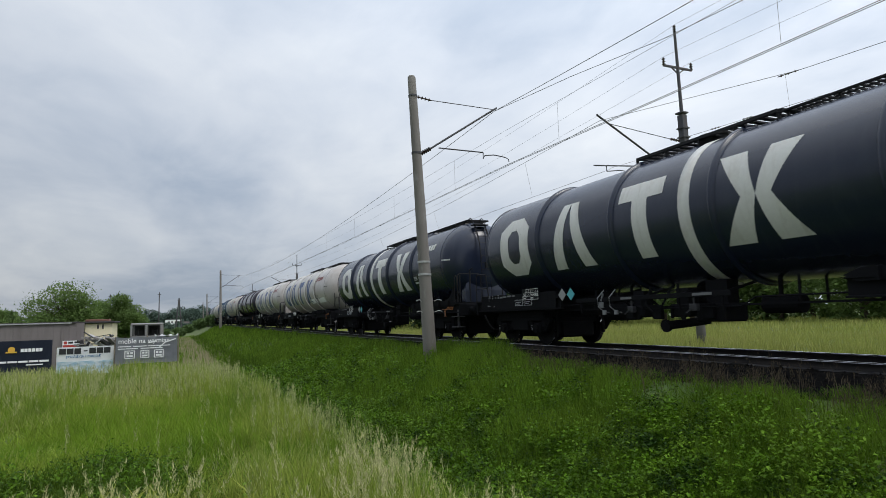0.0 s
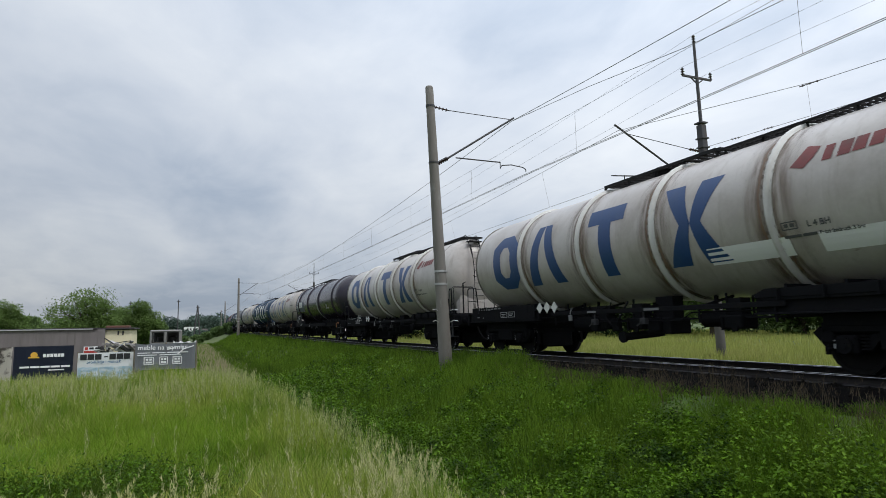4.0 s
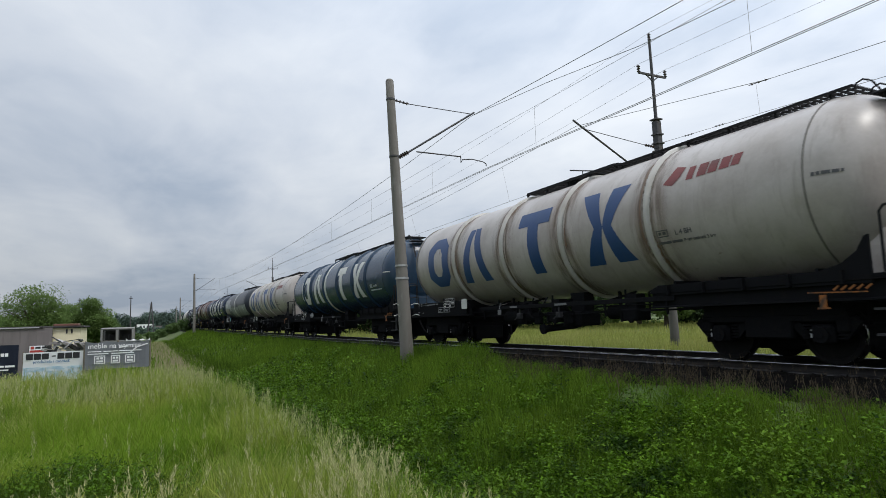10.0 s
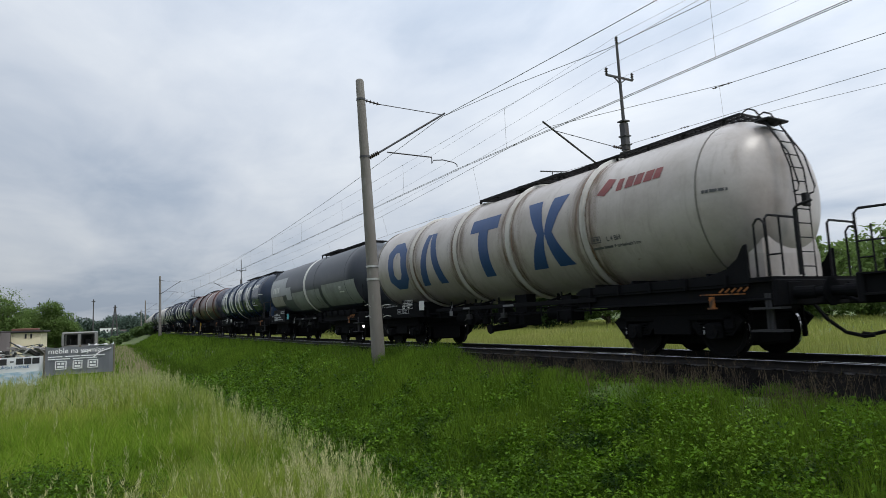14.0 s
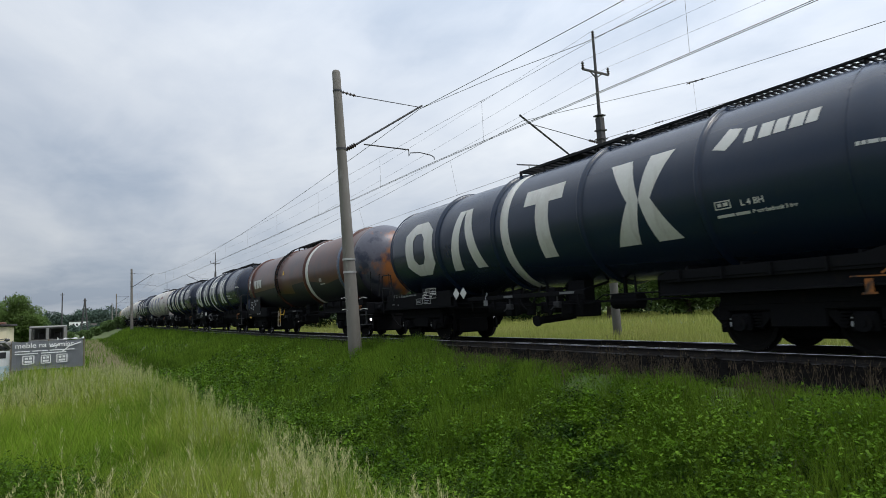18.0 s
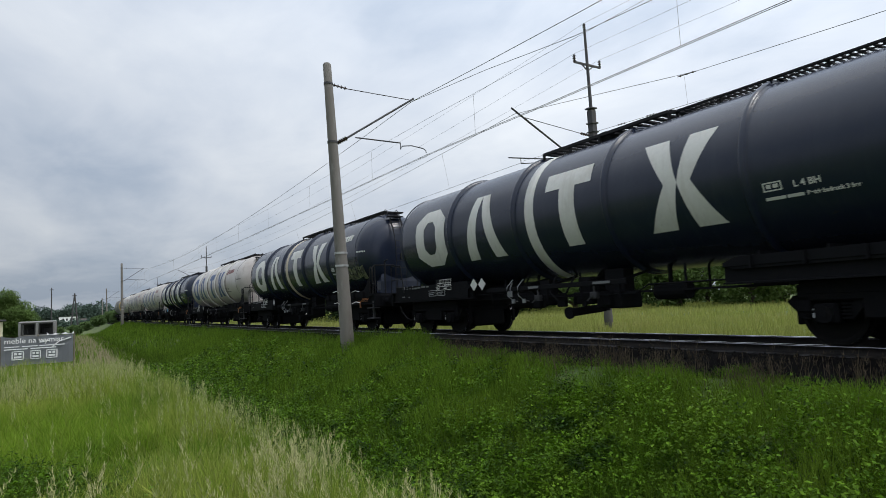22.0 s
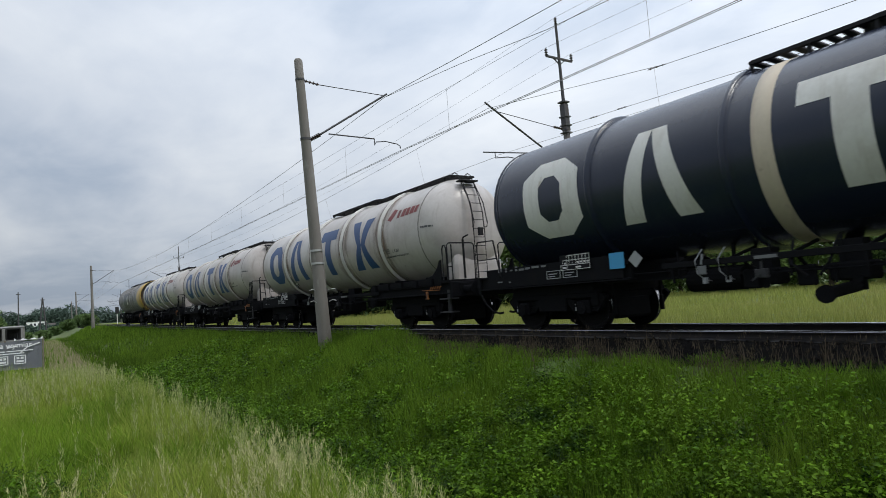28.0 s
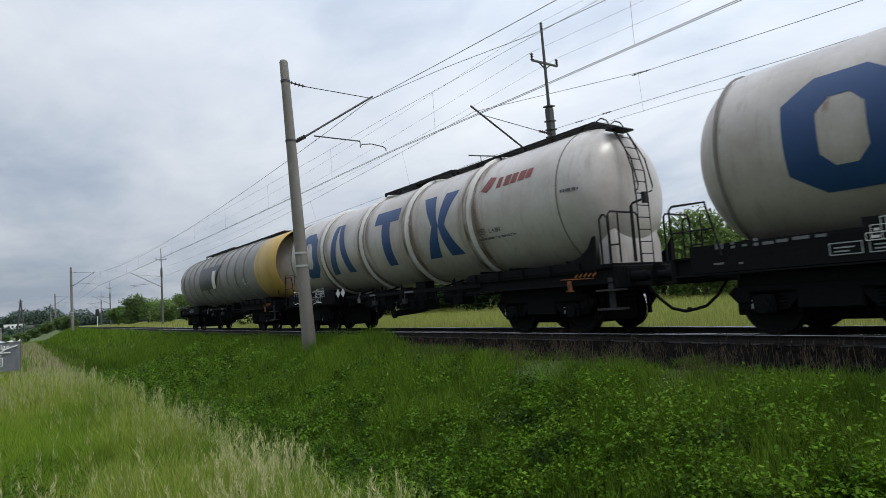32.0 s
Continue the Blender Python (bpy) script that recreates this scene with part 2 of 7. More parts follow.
M["concrete"] = material("spun_concrete_pole", (0.205, 0.19, 0.17), 0.9, 0.0, [((0.14, 0.127, 0.11), 1.2, 0.45, 0.7, (1, 1, 0.25)), ((0.25, 0.24, 0.22), 4.0, 0.58, 0.7, (1, 1, 0.3))], grain=0.12, grain_scale=50, bump=0.25, bump_scale=60)
M["steel_mast"] = material("mast_weathered_steel", (0.075, 0.075, 0.080), 0.7, 0.3, [((0.12, 0.09, 0.07), 5, 0.5, 0.75, ONE)], grain=0.2)
M["insulator"] = material("insulator_brown_porcelain", (0.045, 0.028, 0.022), 0.25)
M["wire"] = material("aged_copper_wire", (0.25, 0.245, 0.24), 0.6, 0.3)
M["zinc"] = material("galvanised_band", (0.50, 0.50, 0.49), 0.45, 0.6, grain=0.15)
# track bed stone and sleepers, base colours near black
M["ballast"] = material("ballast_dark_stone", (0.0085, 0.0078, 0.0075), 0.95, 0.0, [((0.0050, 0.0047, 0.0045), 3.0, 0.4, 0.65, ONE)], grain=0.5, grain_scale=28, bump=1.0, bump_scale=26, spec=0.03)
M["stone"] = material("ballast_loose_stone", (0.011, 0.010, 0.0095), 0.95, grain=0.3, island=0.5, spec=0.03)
M["sleeper"] = material("concrete_sleeper_dark", (0.010, 0.009, 0.008), 0.9, grain=0.25, spec=0.03)
M["soil"] = material("field_soil_and_grass", (0.060, 0.100, 0.022), 0.95, 0.0, [((0.11, 0.135, 0.035), 0.16, 0.40, 0.65, ONE), ((0.030, 0.055, 0.012), 1.1, 0.5, 0.75, ONE), ((0.15, 0.15, 0.06), 0.5, 0.6, 0.75, ONE)], grain=0.35, grain_scale=9, bump=0.8, bump_scale=8)
M["grass_light"] = material("grass_light_blades", (0.285, 0.348, 0.064), 0.9, 0.0, [((0.430, 0.440, 0.165), 0.45, 0.50, 0.68, ONE), ((0.110, 0.205, 0.016), 0.8, 0.48, 0.66, ONE)], spec=0.12, island=0.28, through_light=0.35)
M["grass_fresh"] = material("grass_fresh_blades", (0.190, 0.300, 0.028), 0.9, 0.0, [((0.270, 0.345, 0.050), 0.5, 0.5, 0.7, ONE), ((0.085, 0.175, 0.012), 0.9, 0.5, 0.68, ONE)], spec=0.12, island=0.25, through_light=0.35)
M["grass_dark"] = material("grass_dark_blades", (0.062, 0.108, 0.013), 0.9, 0.0, [((0.095, 0.165, 0.013), 0.5, 0.5, 0.7, ONE), ((0.020, 0.050, 0.005), 0.9, 0.5, 0.7, ONE)], spec=0.10, island=0.3, through_light=0.3)
M["grass_mid"] = material("grass_mid_blades", (0.135, 0.232, 0.023), 0.9, 0.0, [((0.165, 0.255, 0.027), 0.6, 0.5, 0.7, ONE), ((0.045, 0.095, 0.008), 1.0, 0.5, 0.7, ONE)], spec=0.10, island=0.3, through_light=0.3)
M["leaf_weed"] = material("weed_leaves", (0.080, 0.166, 0.008), 0.5, 0.0, [((0.125, 0.225, 0.018), 1.3, 0.48, 0.60, ONE), ((0.020, 0.050, 0.006), 2.2, 0.50, 0.62, ONE)], spec=0.09, island=0.5, through_light=0.32)
M["leaf_bright"] = material("reed_leaves_yellow_green", (0.36, 0.40, 0.075), 0.7, spec=0.2, island=0.3, through_light=0.35)
M["straw"] = material("dry_seed_heads", (0.40, 0.42, 0.18), 0.9, island=0.3, through_light=0.35)
M["stalk_brown"] = material("dead_stalks", (0.100, 0.078, 0.052), 0.9, island=0.5, spec=0.1, through_light=0.15)
M["field_far"] = material("far_meadow_blades", (0.29, 0.325, 0.080), 0.9, 0.0, [((0.36, 0.35, 0.12), 0.2, 0.45, 0.65, ONE)], spec=0.1, island=0.15, through_light=0.35)
M["leaf_tree"] = material("tree_leaves_mid_green", (0.135, 0.205, 0.058), 0.8, spec=0.2, island=0.3, through_light=0.5)
M["leaf_tree_light"] = material("tree_leaves_light_green", (0.185, 0.27, 0.085), 0.8, spec=0.2, island=0.3, through_light=0.5)
M["leaf_tree_dark"] = material("tree_leaves_dark_green", (0.12, 0.185, 0.065), 0.8, spec=0.2, island=0.3, through_light=0.45)
M["leaf_far"] = material("distant_foliage", (0.075, 0.110, 0.085), 0.9, spec=0.1, island=0.25, through_light=0.2)
M["bark"] = material("tree_bark", (0.10, 0.08, 0.06), 0.95, 0.0, [((0.05, 0.04, 0.03), 6, 0.45, 0.7, (1, 1, 0.2))], bump=0.6)
M["fence_grey"] = material("shed_wall_grey_brown", (0.200, 0.175, 0.172), 0.85, 0.0, [((0.15, 0.13, 0.125), 1.5, 0.45, 0.7, (1, 1, 0.15))], grain=0.12)
M["plaster"] = material("cream_plaster_wall", (0.80, 0.72, 0.50), 0.9, 0.0, [((0.62, 0.55, 0.38), 0.9, 0.5, 0.75, ONE)], grain=0.1, bump=0.2)
M["roof_dark"] = material("roof_felt_dark", (0.045, 0.040, 0.040), 0.9, grain=0.2)
M["roof_tile"] = material("roof_reddish", (0.16, 0.075, 0.055), 0.9, grain=0.25)
M["white_wall"] = material("white_rendered_wall", (0.88, 0.88, 0.87), 0.8, grain=0.06)
M["window_dark"] = material("window_glass_dark", (0.03, 0.035, 0.04), 0.1)
M["banner_white"] = material("banner_white_vinyl", (0.90, 0.90, 0.90), 0.5, grain=0.05, bump=0.3, bump_scale=2.5)
M["banner_ice"] = material("banner_pale_blue_print", (0.50, 0.68, 0.78), 0.5, 0.0, [((0.85, 0.90, 0.92), 3.0, 0.40, 0.58, (1, 1, 2))], grain=0.1)
M["banner_navy"] = material("banner_navy_vinyl", (0.020, 0.028, 0.055), 0.5, grain=0.1, bump=0.3, bump_scale=2.5)
M["banner_grey"] = material("banner_grey_vinyl", (0.27, 0.28, 0.30), 0.6, grain=0.1, bump=0.4, bump_scale=3)
M["banner_photo"] = material("banner_pale_print", (0.60, 0.56, 0.50), 0.5, 0.0, [((0.10, 0.08, 0.07), 2.2, 0.52, 0.62, ONE), ((0.62, 0.30, 0.08), 1.4, 0.58, 0.66, ONE)])
M["ink_black"] = material("print_black", (0.02, 0.02, 0.022), 0.5)
M["ink_white"] = material("print_white", (0.85, 0.85, 0.85), 0.5)
M["ink_blue"] = material("print_blue_grey", (0.10, 0.20, 0.34), 0.5)
M["ink_gold"] = material("print_gold", (0.72, 0.42, 0.05), 0.5)
M["ink_red"] = material("print_red", (0.45, 0.05, 0.04), 0.5)
M["wood_post"] = material("weathered_post", (0.20, 0.17, 0.13), 0.9, grain=0.25, grain_scale=20)
M["white_post"] = material("white_painted_post", (0.60, 0.60, 0.57), 0.7, grain=0.15)
M["van_paint"] = material("van_grey_paint", (0.24, 0.24, 0.235), 0.55, 0.0, [((0.22, 0.19, 0.16), 2.5, 0.5, 0.7, ONE)], grain=0.1)
M["van_trim"] = material("van_black_trim", (0.02, 0.02, 0.02), 0.5)
M["scrap"] = material("scrap_metal_pieces", (0.17, 0.16, 0.15), 0.6, 0.3, island=0.7)
M["signal_black"] = material("signal_black", (0.015, 0.015, 0.016), 0.6)
M["path"] = material("dry_path_grass", (0.36, 0.32, 0.195), 0.9, island=0.3, spec=0.1, through_light=0.25)
def wash_stain(name, colour, half_width, most):
    """A thin skin of grime: thick at its middle line, thinning out in runs to both sides."""
    m = material(name, colour, 0.6, 0.0, [((colour[0] * 0.6, colour[1] * 0.52, colour[2] * 0.45), 4.0, 0.5, 0.75, (1, 1, 0.3))], grain=0.15)
    nodes, links = m.node_tree.nodes, m.node_tree.links
    tc = nodes.new("ShaderNodeTexCoord")
    sep = nodes.new("ShaderNodeSeparateXYZ")
    links.new(tc.outputs["Object"], sep.inputs[0])
    away = nodes.new("ShaderNodeMath")
    away.operation = "ABSOLUTE"
    links.new(sep.outputs[1], away.inputs[0])
    fade = nodes.new("ShaderNodeMapRange")
    fade.interpolation_type = "SMOOTHSTEP"
    fade.inputs["From Min"].default_value, fade.inputs["From Max"].default_value = 0.05, half_width
    fade.inputs["To Min"].default_value, fade.inputs["To Max"].default_value = most, 0.0
    links.new(away.outputs[0], fade.inputs["Value"])
    info = nodes.new("ShaderNodeObjectInfo")
    shift = nodes.new("ShaderNodeVectorMath")
    shift.operation = "MULTIPLY_ADD"
    shift.inputs[1].default_value = (1.0, 4.0, 0.55)
    links.new(tc.outputs["Object"], shift.inputs[0])
    links.new(info.outputs["Random"], shift.inputs[2])
    nz = nodes.new("ShaderNodeTexNoise")
    nz.inputs["Scale"].default_value, nz.inputs["Detail"].default_value = 1.9, 4
    links.new(shift.outputs[0], nz.inputs["Vector"])
    gaps = nodes.new("ShaderNodeMapRange")
    gaps.inputs["From Min"].default_value, gaps.inputs["From Max"].default_value = 0.36, 0.62
    links.new(nz.outputs[0], gaps.inputs["Value"])
    cover = nodes.new("ShaderNodeMath")
    cover.operation = "MULTIPLY"
    links.new(fade.outputs[0], cover.inputs[0])
    links.new(gaps.outputs[0], cover.inputs[1])
    links.new(cover.outputs[0], nodes["Principled BSDF"].inputs["Alpha"])
    return m


M["rib_wash"] = wash_stain("brown_wash_beside_ribs", (0.20, 0.125, 0.080), 0.62, 0.80)
M["rib_stain"] = material("grime_beside_ribs", (0.21, 0.185, 0.155), 0.6, 0.0, [((0.34, 0.32, 0.29), 1.3, 0.50, 0.72, (1, 1, 0.5)), ((0.13, 0.095, 0.065), 4.0, 0.55, 0.75, (1, 1, 0.3))], grain=0.15)
M["hedge_dark"] = material("hedge_dark_leaves", (0.030, 0.050, 0.018), 0.9, island=0.5, spec=0.1, through_light=0.2)
M["mark_dark"] = material("stencil_dark_grey", (0.09, 0.09, 0.095), 0.6, grain=0.1)
M["step_grey"] = material("step_worn_grey", (0.036, 0.036, 0.039), 0.7, grain=0.25, spec=0.3)
M["plume"] = material("pale_feathery_plumes", (0.54, 0.52, 0.27), 0.9, island=0.25, spec=0.1, through_light=0.4)
M["mast_concrete"] = material("mast_dark_concrete", (0.115, 0.108, 0.10), 0.9, 0.0, [((0.08, 0.075, 0.07), 1.5, 0.45, 0.7, (1, 1, 0.3))], grain=0.12, grain_scale=40, bump=0.2)
M["mark_dim"] = material("stencil_dim_grey", (0.15, 0.155, 0.16), 0.7, grain=0.2)


# ---- mesh helpers ----
def part(name, bm, mat, parent=None, label="", smooth=False):
    me = bpy.data.meshes.new(name)
    bm.to_mesh(me)
    bm.free()
    if mat is not None:
        me.materials.append(mat)
    if smooth:
        me.polygons.foreach_set("use_smooth", [True] * len(me.polygons))
    ob = new(name, me)
    ob.parent = parent
    if label:
        tagged(ob, label)
    return ob


def again(name, me, parent, m=None, label=""):
    """Another part on a mesh that is there already."""
    ob = new(name, me)
    ob.parent = parent
    if m is not None:
        ob.matrix_basis = m
    if label:
        tagged(ob, label)
    return ob


def box(bm, x0, x1, y0, y1, z0, z1, bevel=0.0):
    r = bmesh.ops.create_cube(bm, size=1.0, matrix=Matrix.Translation(((x0 + x1) / 2, (y0 + y1) / 2, (z0 + z1) / 2)) @ Matrix.Diagonal((abs(x1 - x0), abs(y1 - y0), abs(z1 - z0), 1)))
    if bevel:
        edges = list({e for v in r["verts"] for e in v.link_edges})
        bmesh.ops.bevel(bm, geom=edges, offset=bevel, segments=1, affect="EDGES")
    return bm


def beam(bm, a, b, w, h=None):
    """A square bar from a to b."""
    a, b = Vector(a), Vector(b)
    h = h or w
    d = b - a
    rot = d.to_track_quat("Z", "X").to_matrix().to_4x4()
    bmesh.ops.create_cube(bm, size=1.0, matrix=Matrix.Translation((a + b) / 2) @ rot @ Matrix.Diagonal((w, h, d.length, 1)))
    return bm


def rod(bm, a, b, r0, r1=None, seg=8, caps=True):
    a, b = Vector(a), Vector(b)
    d = b - a
    rot = d.to_track_quat("Z", "X").to_matrix().to_4x4()
    bmesh.ops.create_cone(bm, cap_ends=caps, segments=seg, radius1=r0, radius2=r0 if r1 is None else r1, depth=d.length, matrix=Matrix.Translation((a + b) / 2) @ rot)
    return bm


def tube(bm, pts, r, seg=6):
    """A round bar along a line of points."""
    pts = [Vector(p) for p in pts]
    rings = []
    for i, p in enumerate(pts):
        d = (pts[min(i + 1, len(pts) - 1)] - pts[max(i - 1, 0)]).normalized()
        q = d.to_track_quat("Z", "X").to_matrix()
        rings.append([bm.verts.new(p + q @ Vector((r * math.cos(2 * math.pi * k / seg), r * math.sin(2 * math.pi * k / seg), 0))) for k in range(seg)])
    for u, v in zip(rings, rings[1:]):
        for k in range(seg):
            bm.faces.new((u[k], u[(k + 1) % seg], v[(k + 1) % seg], v[k]))
    bm.faces.new(rings[0][::-1])
    bm.faces.new(rings[-1])
    return bm


def extrude_y(bm, poly, y0, y1):
    """A bar of the given (x, z) section from y0 to y1."""
    a = [bm.verts.new((x, y0, z)) for x, z in poly]
    b = [bm.verts.new((x, y1, z)) for x, z in poly]
    n = len(poly)
    for k in range(n):
        bm.faces.new((a[k], a[(k + 1) % n], b[(k + 1) % n], b[k]))
    bm.faces.new(a[::-1])
    bm.faces.new(b)
    bmesh.ops.recalc_face_normals(bm, faces=bm.faces)


def extrude_x(bm, poly, x0, x1):
    """A plate of the given (y, z) outline from x0 to x1."""
    a = [bm.verts.new((x0, y, z)) for y, z in poly]
    b = [bm.verts.new((x1, y, z)) for y, z in poly]
    n = len(poly)
    for k in range(n):
        bm.faces.new((a[k], a[(k + 1) % n], b[(k + 1) % n], b[k]))
    bm.faces.new(a[::-1])
    bm.faces.new(b)
    bmesh.ops.recalc_face_normals(bm, faces=bm.faces)


def lathe(bm, profile, seg=40, axis="y", close=False):
    """Turns rows of (along, radius) round the axis."""
    rings = []
    for a, r in profile:
        ring = []
        for k in range(seg):
            c, s = math.cos(2 * math.pi * k / seg), math.sin(2 * math.pi * k / seg)
            ring.append(bm.verts.new({"y": (r * c, a, r * s), "x": (a, r * c, r * s), "z": (r * c, r * s, a)}[axis]))
        rings.append(ring)
    pairs = list(zip(rings, rings[1:])) + ([(rings[-1], rings[0])] if close else [])
    for u, v in pairs:
        for k in range(seg):
            bm.faces.new((u[k], u[(k + 1) % seg], v[(k + 1) % seg], v[k]))
    if not close:
        bm.faces.new(rings[0][::-1])
        bm.faces.new(rings[-1])
    bmesh.ops.recalc_face_normals(bm, faces=bm.faces)
    return bm


def sheet_mesh(name, verts, faces, mat, corners=4, smooth=False):
    """A mesh from numpy arrays, all faces with the same number of corners."""
    me = bpy.data.meshes.new(name)
    verts = np.asarray(verts, np.float32).reshape(-1, 3)
    faces = np.asarray(faces, np.int32).reshape(-1, corners)
    me.vertices.add(len(verts))
    me.vertices.foreach_set("co", verts.ravel())
    me.loops.add(faces.size)
    me.loops.foreach_set("vertex_index", faces.ravel())
    me.polygons.add(len(faces))
    me.polygons.foreach_set("loop_start", np.arange(0, faces.size, corners, dtype=np.int32))
    if smooth:
        me.polygons.foreach_set("use_smooth", np.ones(len(faces), bool))
    me.update(calc_edges=True)
    me.materials.append(mat)
    return me


# ---- the plan: rails run along +y, rail heads at z = 0 ----
XC = 10.242                   # the track's centre line
BEND_FROM, BEND_R = 90.0, 2000.0
SWING = 0.0145                # the line leans to the left before it bends to the right


def smooth_step(x, a, b):
    t = np.clip((np.asarray(x, float) - a) / (b - a), 0, 1)
    return t * t * (3 - 2 * t)


def aside(y):
    """How far the line has swung to the right at y."""
    y = np.asarray(y, float)
    lean = np.clip(y - 6, 0, 12) ** 2 / 24 + np.maximum(y - 18, 0)
    return np.maximum(y - BEND_FROM, 0) ** 2 / (2 * BEND_R) - SWING * lean


def rise(y):
    """The line climbs a little with the distance."""
    return 0.36 * smooth_step(y, 18, 112)


def on_track(s):
    """Place and heading (degrees) of the track's centre line at the way s."""
    turn = float(aside(s + 0.5) - aside(s - 0.5))
    return XC + float(aside(s)), s, -math.degrees(math.atan(turn))


def ripple(x, y, s):
    return np.sin(x * 1.3 * s + 0.7) * np.cos(y * 1.1 * s + 1.9) + 0.5 * np.sin(x * 2.9 * s + y * 2.3 * s)


def edge_x(y):
    """Where the shelf on which the camera stands breaks off to the ditch."""
    return 1.55 - 0.012 * np.clip(y - 7, 0, 30) - 1.3 * smooth_step(y, 13.5, 24)


def ground_z(x, y):
    x, y = np.asarray(x, float), np.asarray(y, float)
    xs = x - aside(y)
    low = -1.55 - 0.15 * smooth_step(y, 40, 120)
    shelf = -0.80 + (low + 0.80) * smooth_step(y, 18.5, 23.5)
    edge = edge_x(y)
    near = shelf + (-1.62 - shelf) * smooth_step(x, edge, edge + 1.7)
    bank = -1.62 + 1.27 * smooth_step(xs, 3.9, 8.1)
    left = np.maximum(near * (xs < 6), bank) * (xs < 6) + bank * (xs >= 6)
    far_side = -0.30 - 0.15 * smooth_step(xs, 12.4, 16)
    z = np.where(xs < 9, left, np.where(xs > 12.3, far_side, -0.35))
    z = z + rise(y) * smooth_step(xs, 3.9, 8.1)
    z = z + 0.03 * ripple(x, y, 1.0) * (np.abs(xs - XC) > 2.4)
    return z


def axis(steps):
    out = [steps[0][0]]
    for a, b, d in steps:
        n = max(1, int(round((b - a) / d)))
        out += [a + (b - a) * (i + 1) / n for i in range(n)]
    return np.array(out)


gx = axis([(-3000, -300, 450), (-300, -60, 40), (-60, -8, 4), (-8, 20, 0.35), (20, 60, 4), (60, 300, 30), (300, 3000, 450)])
gy = axis([(-3000, -300, 450), (-300, -40, 40), (-40, -4, 4), (-4, 36, 0.5), (36, 120, 3), (120, 420, 12), (420, 4000, 300)])
GX, GY = np.meshgrid(gx, gy)
GZ = ground_z(GX, GY)
nx, ny = len(gx), len(gy)
idx = np.arange(nx * ny).reshape(ny, nx)
ground = new("ground", sheet_mesh("ground", np.stack([GX, GY, GZ], -1), np.stack([idx[:-1, :-1], idx[:-1, 1:], idx[1:, 1:], idx[1:, :-1]], -1), M["soil"], smooth=True))
tagged(ground, "overgrown green ground with a ditch beside the railway bank", "ground", kind="structure")

# ---- track: ballast, sleepers, rails ----
track_y = axis([(-60, 0, 5), (0, 30, 1.5), (30, 70, 4), (70, 420, 10)])


def along_track(profile, name, mat, ys=track_y, z_off=0.0):
    """Sweeps rows of (x from the centre line, z) along the track."""
    v, f = [], []
    n = len(profile)
    for y in ys:
        dx = float(aside(y))
        up = float(rise(y))
        v += [(XC + dx + px, y, pz + z_off + up) for px, pz in profile]
    for i in range(len(ys) - 1):
        for k in range(n - 1):
            a = i * n + k
            f.append((a, a + 1, a + n + 1, a + n))
    return sheet_mesh(name, v, f, mat)


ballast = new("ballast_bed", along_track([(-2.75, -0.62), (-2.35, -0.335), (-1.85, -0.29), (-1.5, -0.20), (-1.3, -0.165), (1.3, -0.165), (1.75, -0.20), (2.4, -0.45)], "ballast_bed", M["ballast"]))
tagged(ballast, "dark stone ballast under the rails", "ballast", kind="structure")
railway = new("railway_track")
tagged(railway, "railway track with two polished rails on dark sleepers", "railway track", kind="structure")
for side in (-0.7525, 0.7525):
    web = [(side + sx, z) for sx, z in ((-0.07, -0.172), (-0.07, -0.16), (-0.012, -0.14), (-0.012, -0.045), (-0.036, -0.035), (-0.036, -0.004), (-0.030, -0.003), (0.030, -0.003), (0.036, -0.004), (0.036, -0.035), (0.012, -0.045), (0.012, -0.14), (0.07, -0.16), (0.07, -0.172))]
    rail = new("rail", along_track(web, "rail", M["rail_side"]))
    rail.parent = railway
    head = new("rail_head", along_track([(side - 0.0372, -0.020), (side - 0.0340, -0.008), (side - 0.0290, -0.0015), (side - 0.018, 0.0), (side + 0.018, 0.0), (side + 0.029, -0.0015), (side + 0.034, -0.008)], "rail_head", M["rail_top"]))
    head.parent = rail
    tagged(head, "polished running surface")
    # paler strip along the edge of the rail's foot
    foot = new("rail_foot", along_track([(side - 0.074, -0.170), (side - 0.073, -0.158), (side - 0.050, -0.150), (side - 0.012, -0.139)], "rail_foot", M["rail_foot"]))
    foot.parent = rail
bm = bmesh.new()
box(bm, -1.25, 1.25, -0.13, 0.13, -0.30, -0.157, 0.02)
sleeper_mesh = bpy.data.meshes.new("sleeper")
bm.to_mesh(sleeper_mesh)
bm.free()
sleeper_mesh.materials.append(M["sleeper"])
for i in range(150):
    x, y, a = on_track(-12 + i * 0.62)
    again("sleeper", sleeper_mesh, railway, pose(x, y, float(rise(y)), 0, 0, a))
rng = np.random.default_rng(5)

# ---- catenary poles and masts ----
NEAR_POLES = [(7.15, -60.8), (7.15, 17.19), (6.15, 95.1), (7.7, 172.0), (9.6, 245.0)]
FAR_MASTS = [(17.7, -58.0), (17.7, 16.5), (17.7, 97.2), (19.7, 176.0), (23.3, 232.0)]


def insulator(bm, a, b, r=0.06, n=4):
    a, b = Vector(a), Vector(b)
    rod(bm, a, b, r * 0.4, seg=8)
    for k in range(n):
        c = a.lerp(b, (k + 0.5) / n)
        d = (b - a).normalized() * 0.012
        rod(bm, c - d, c + d, r, r * 0.7, 10)


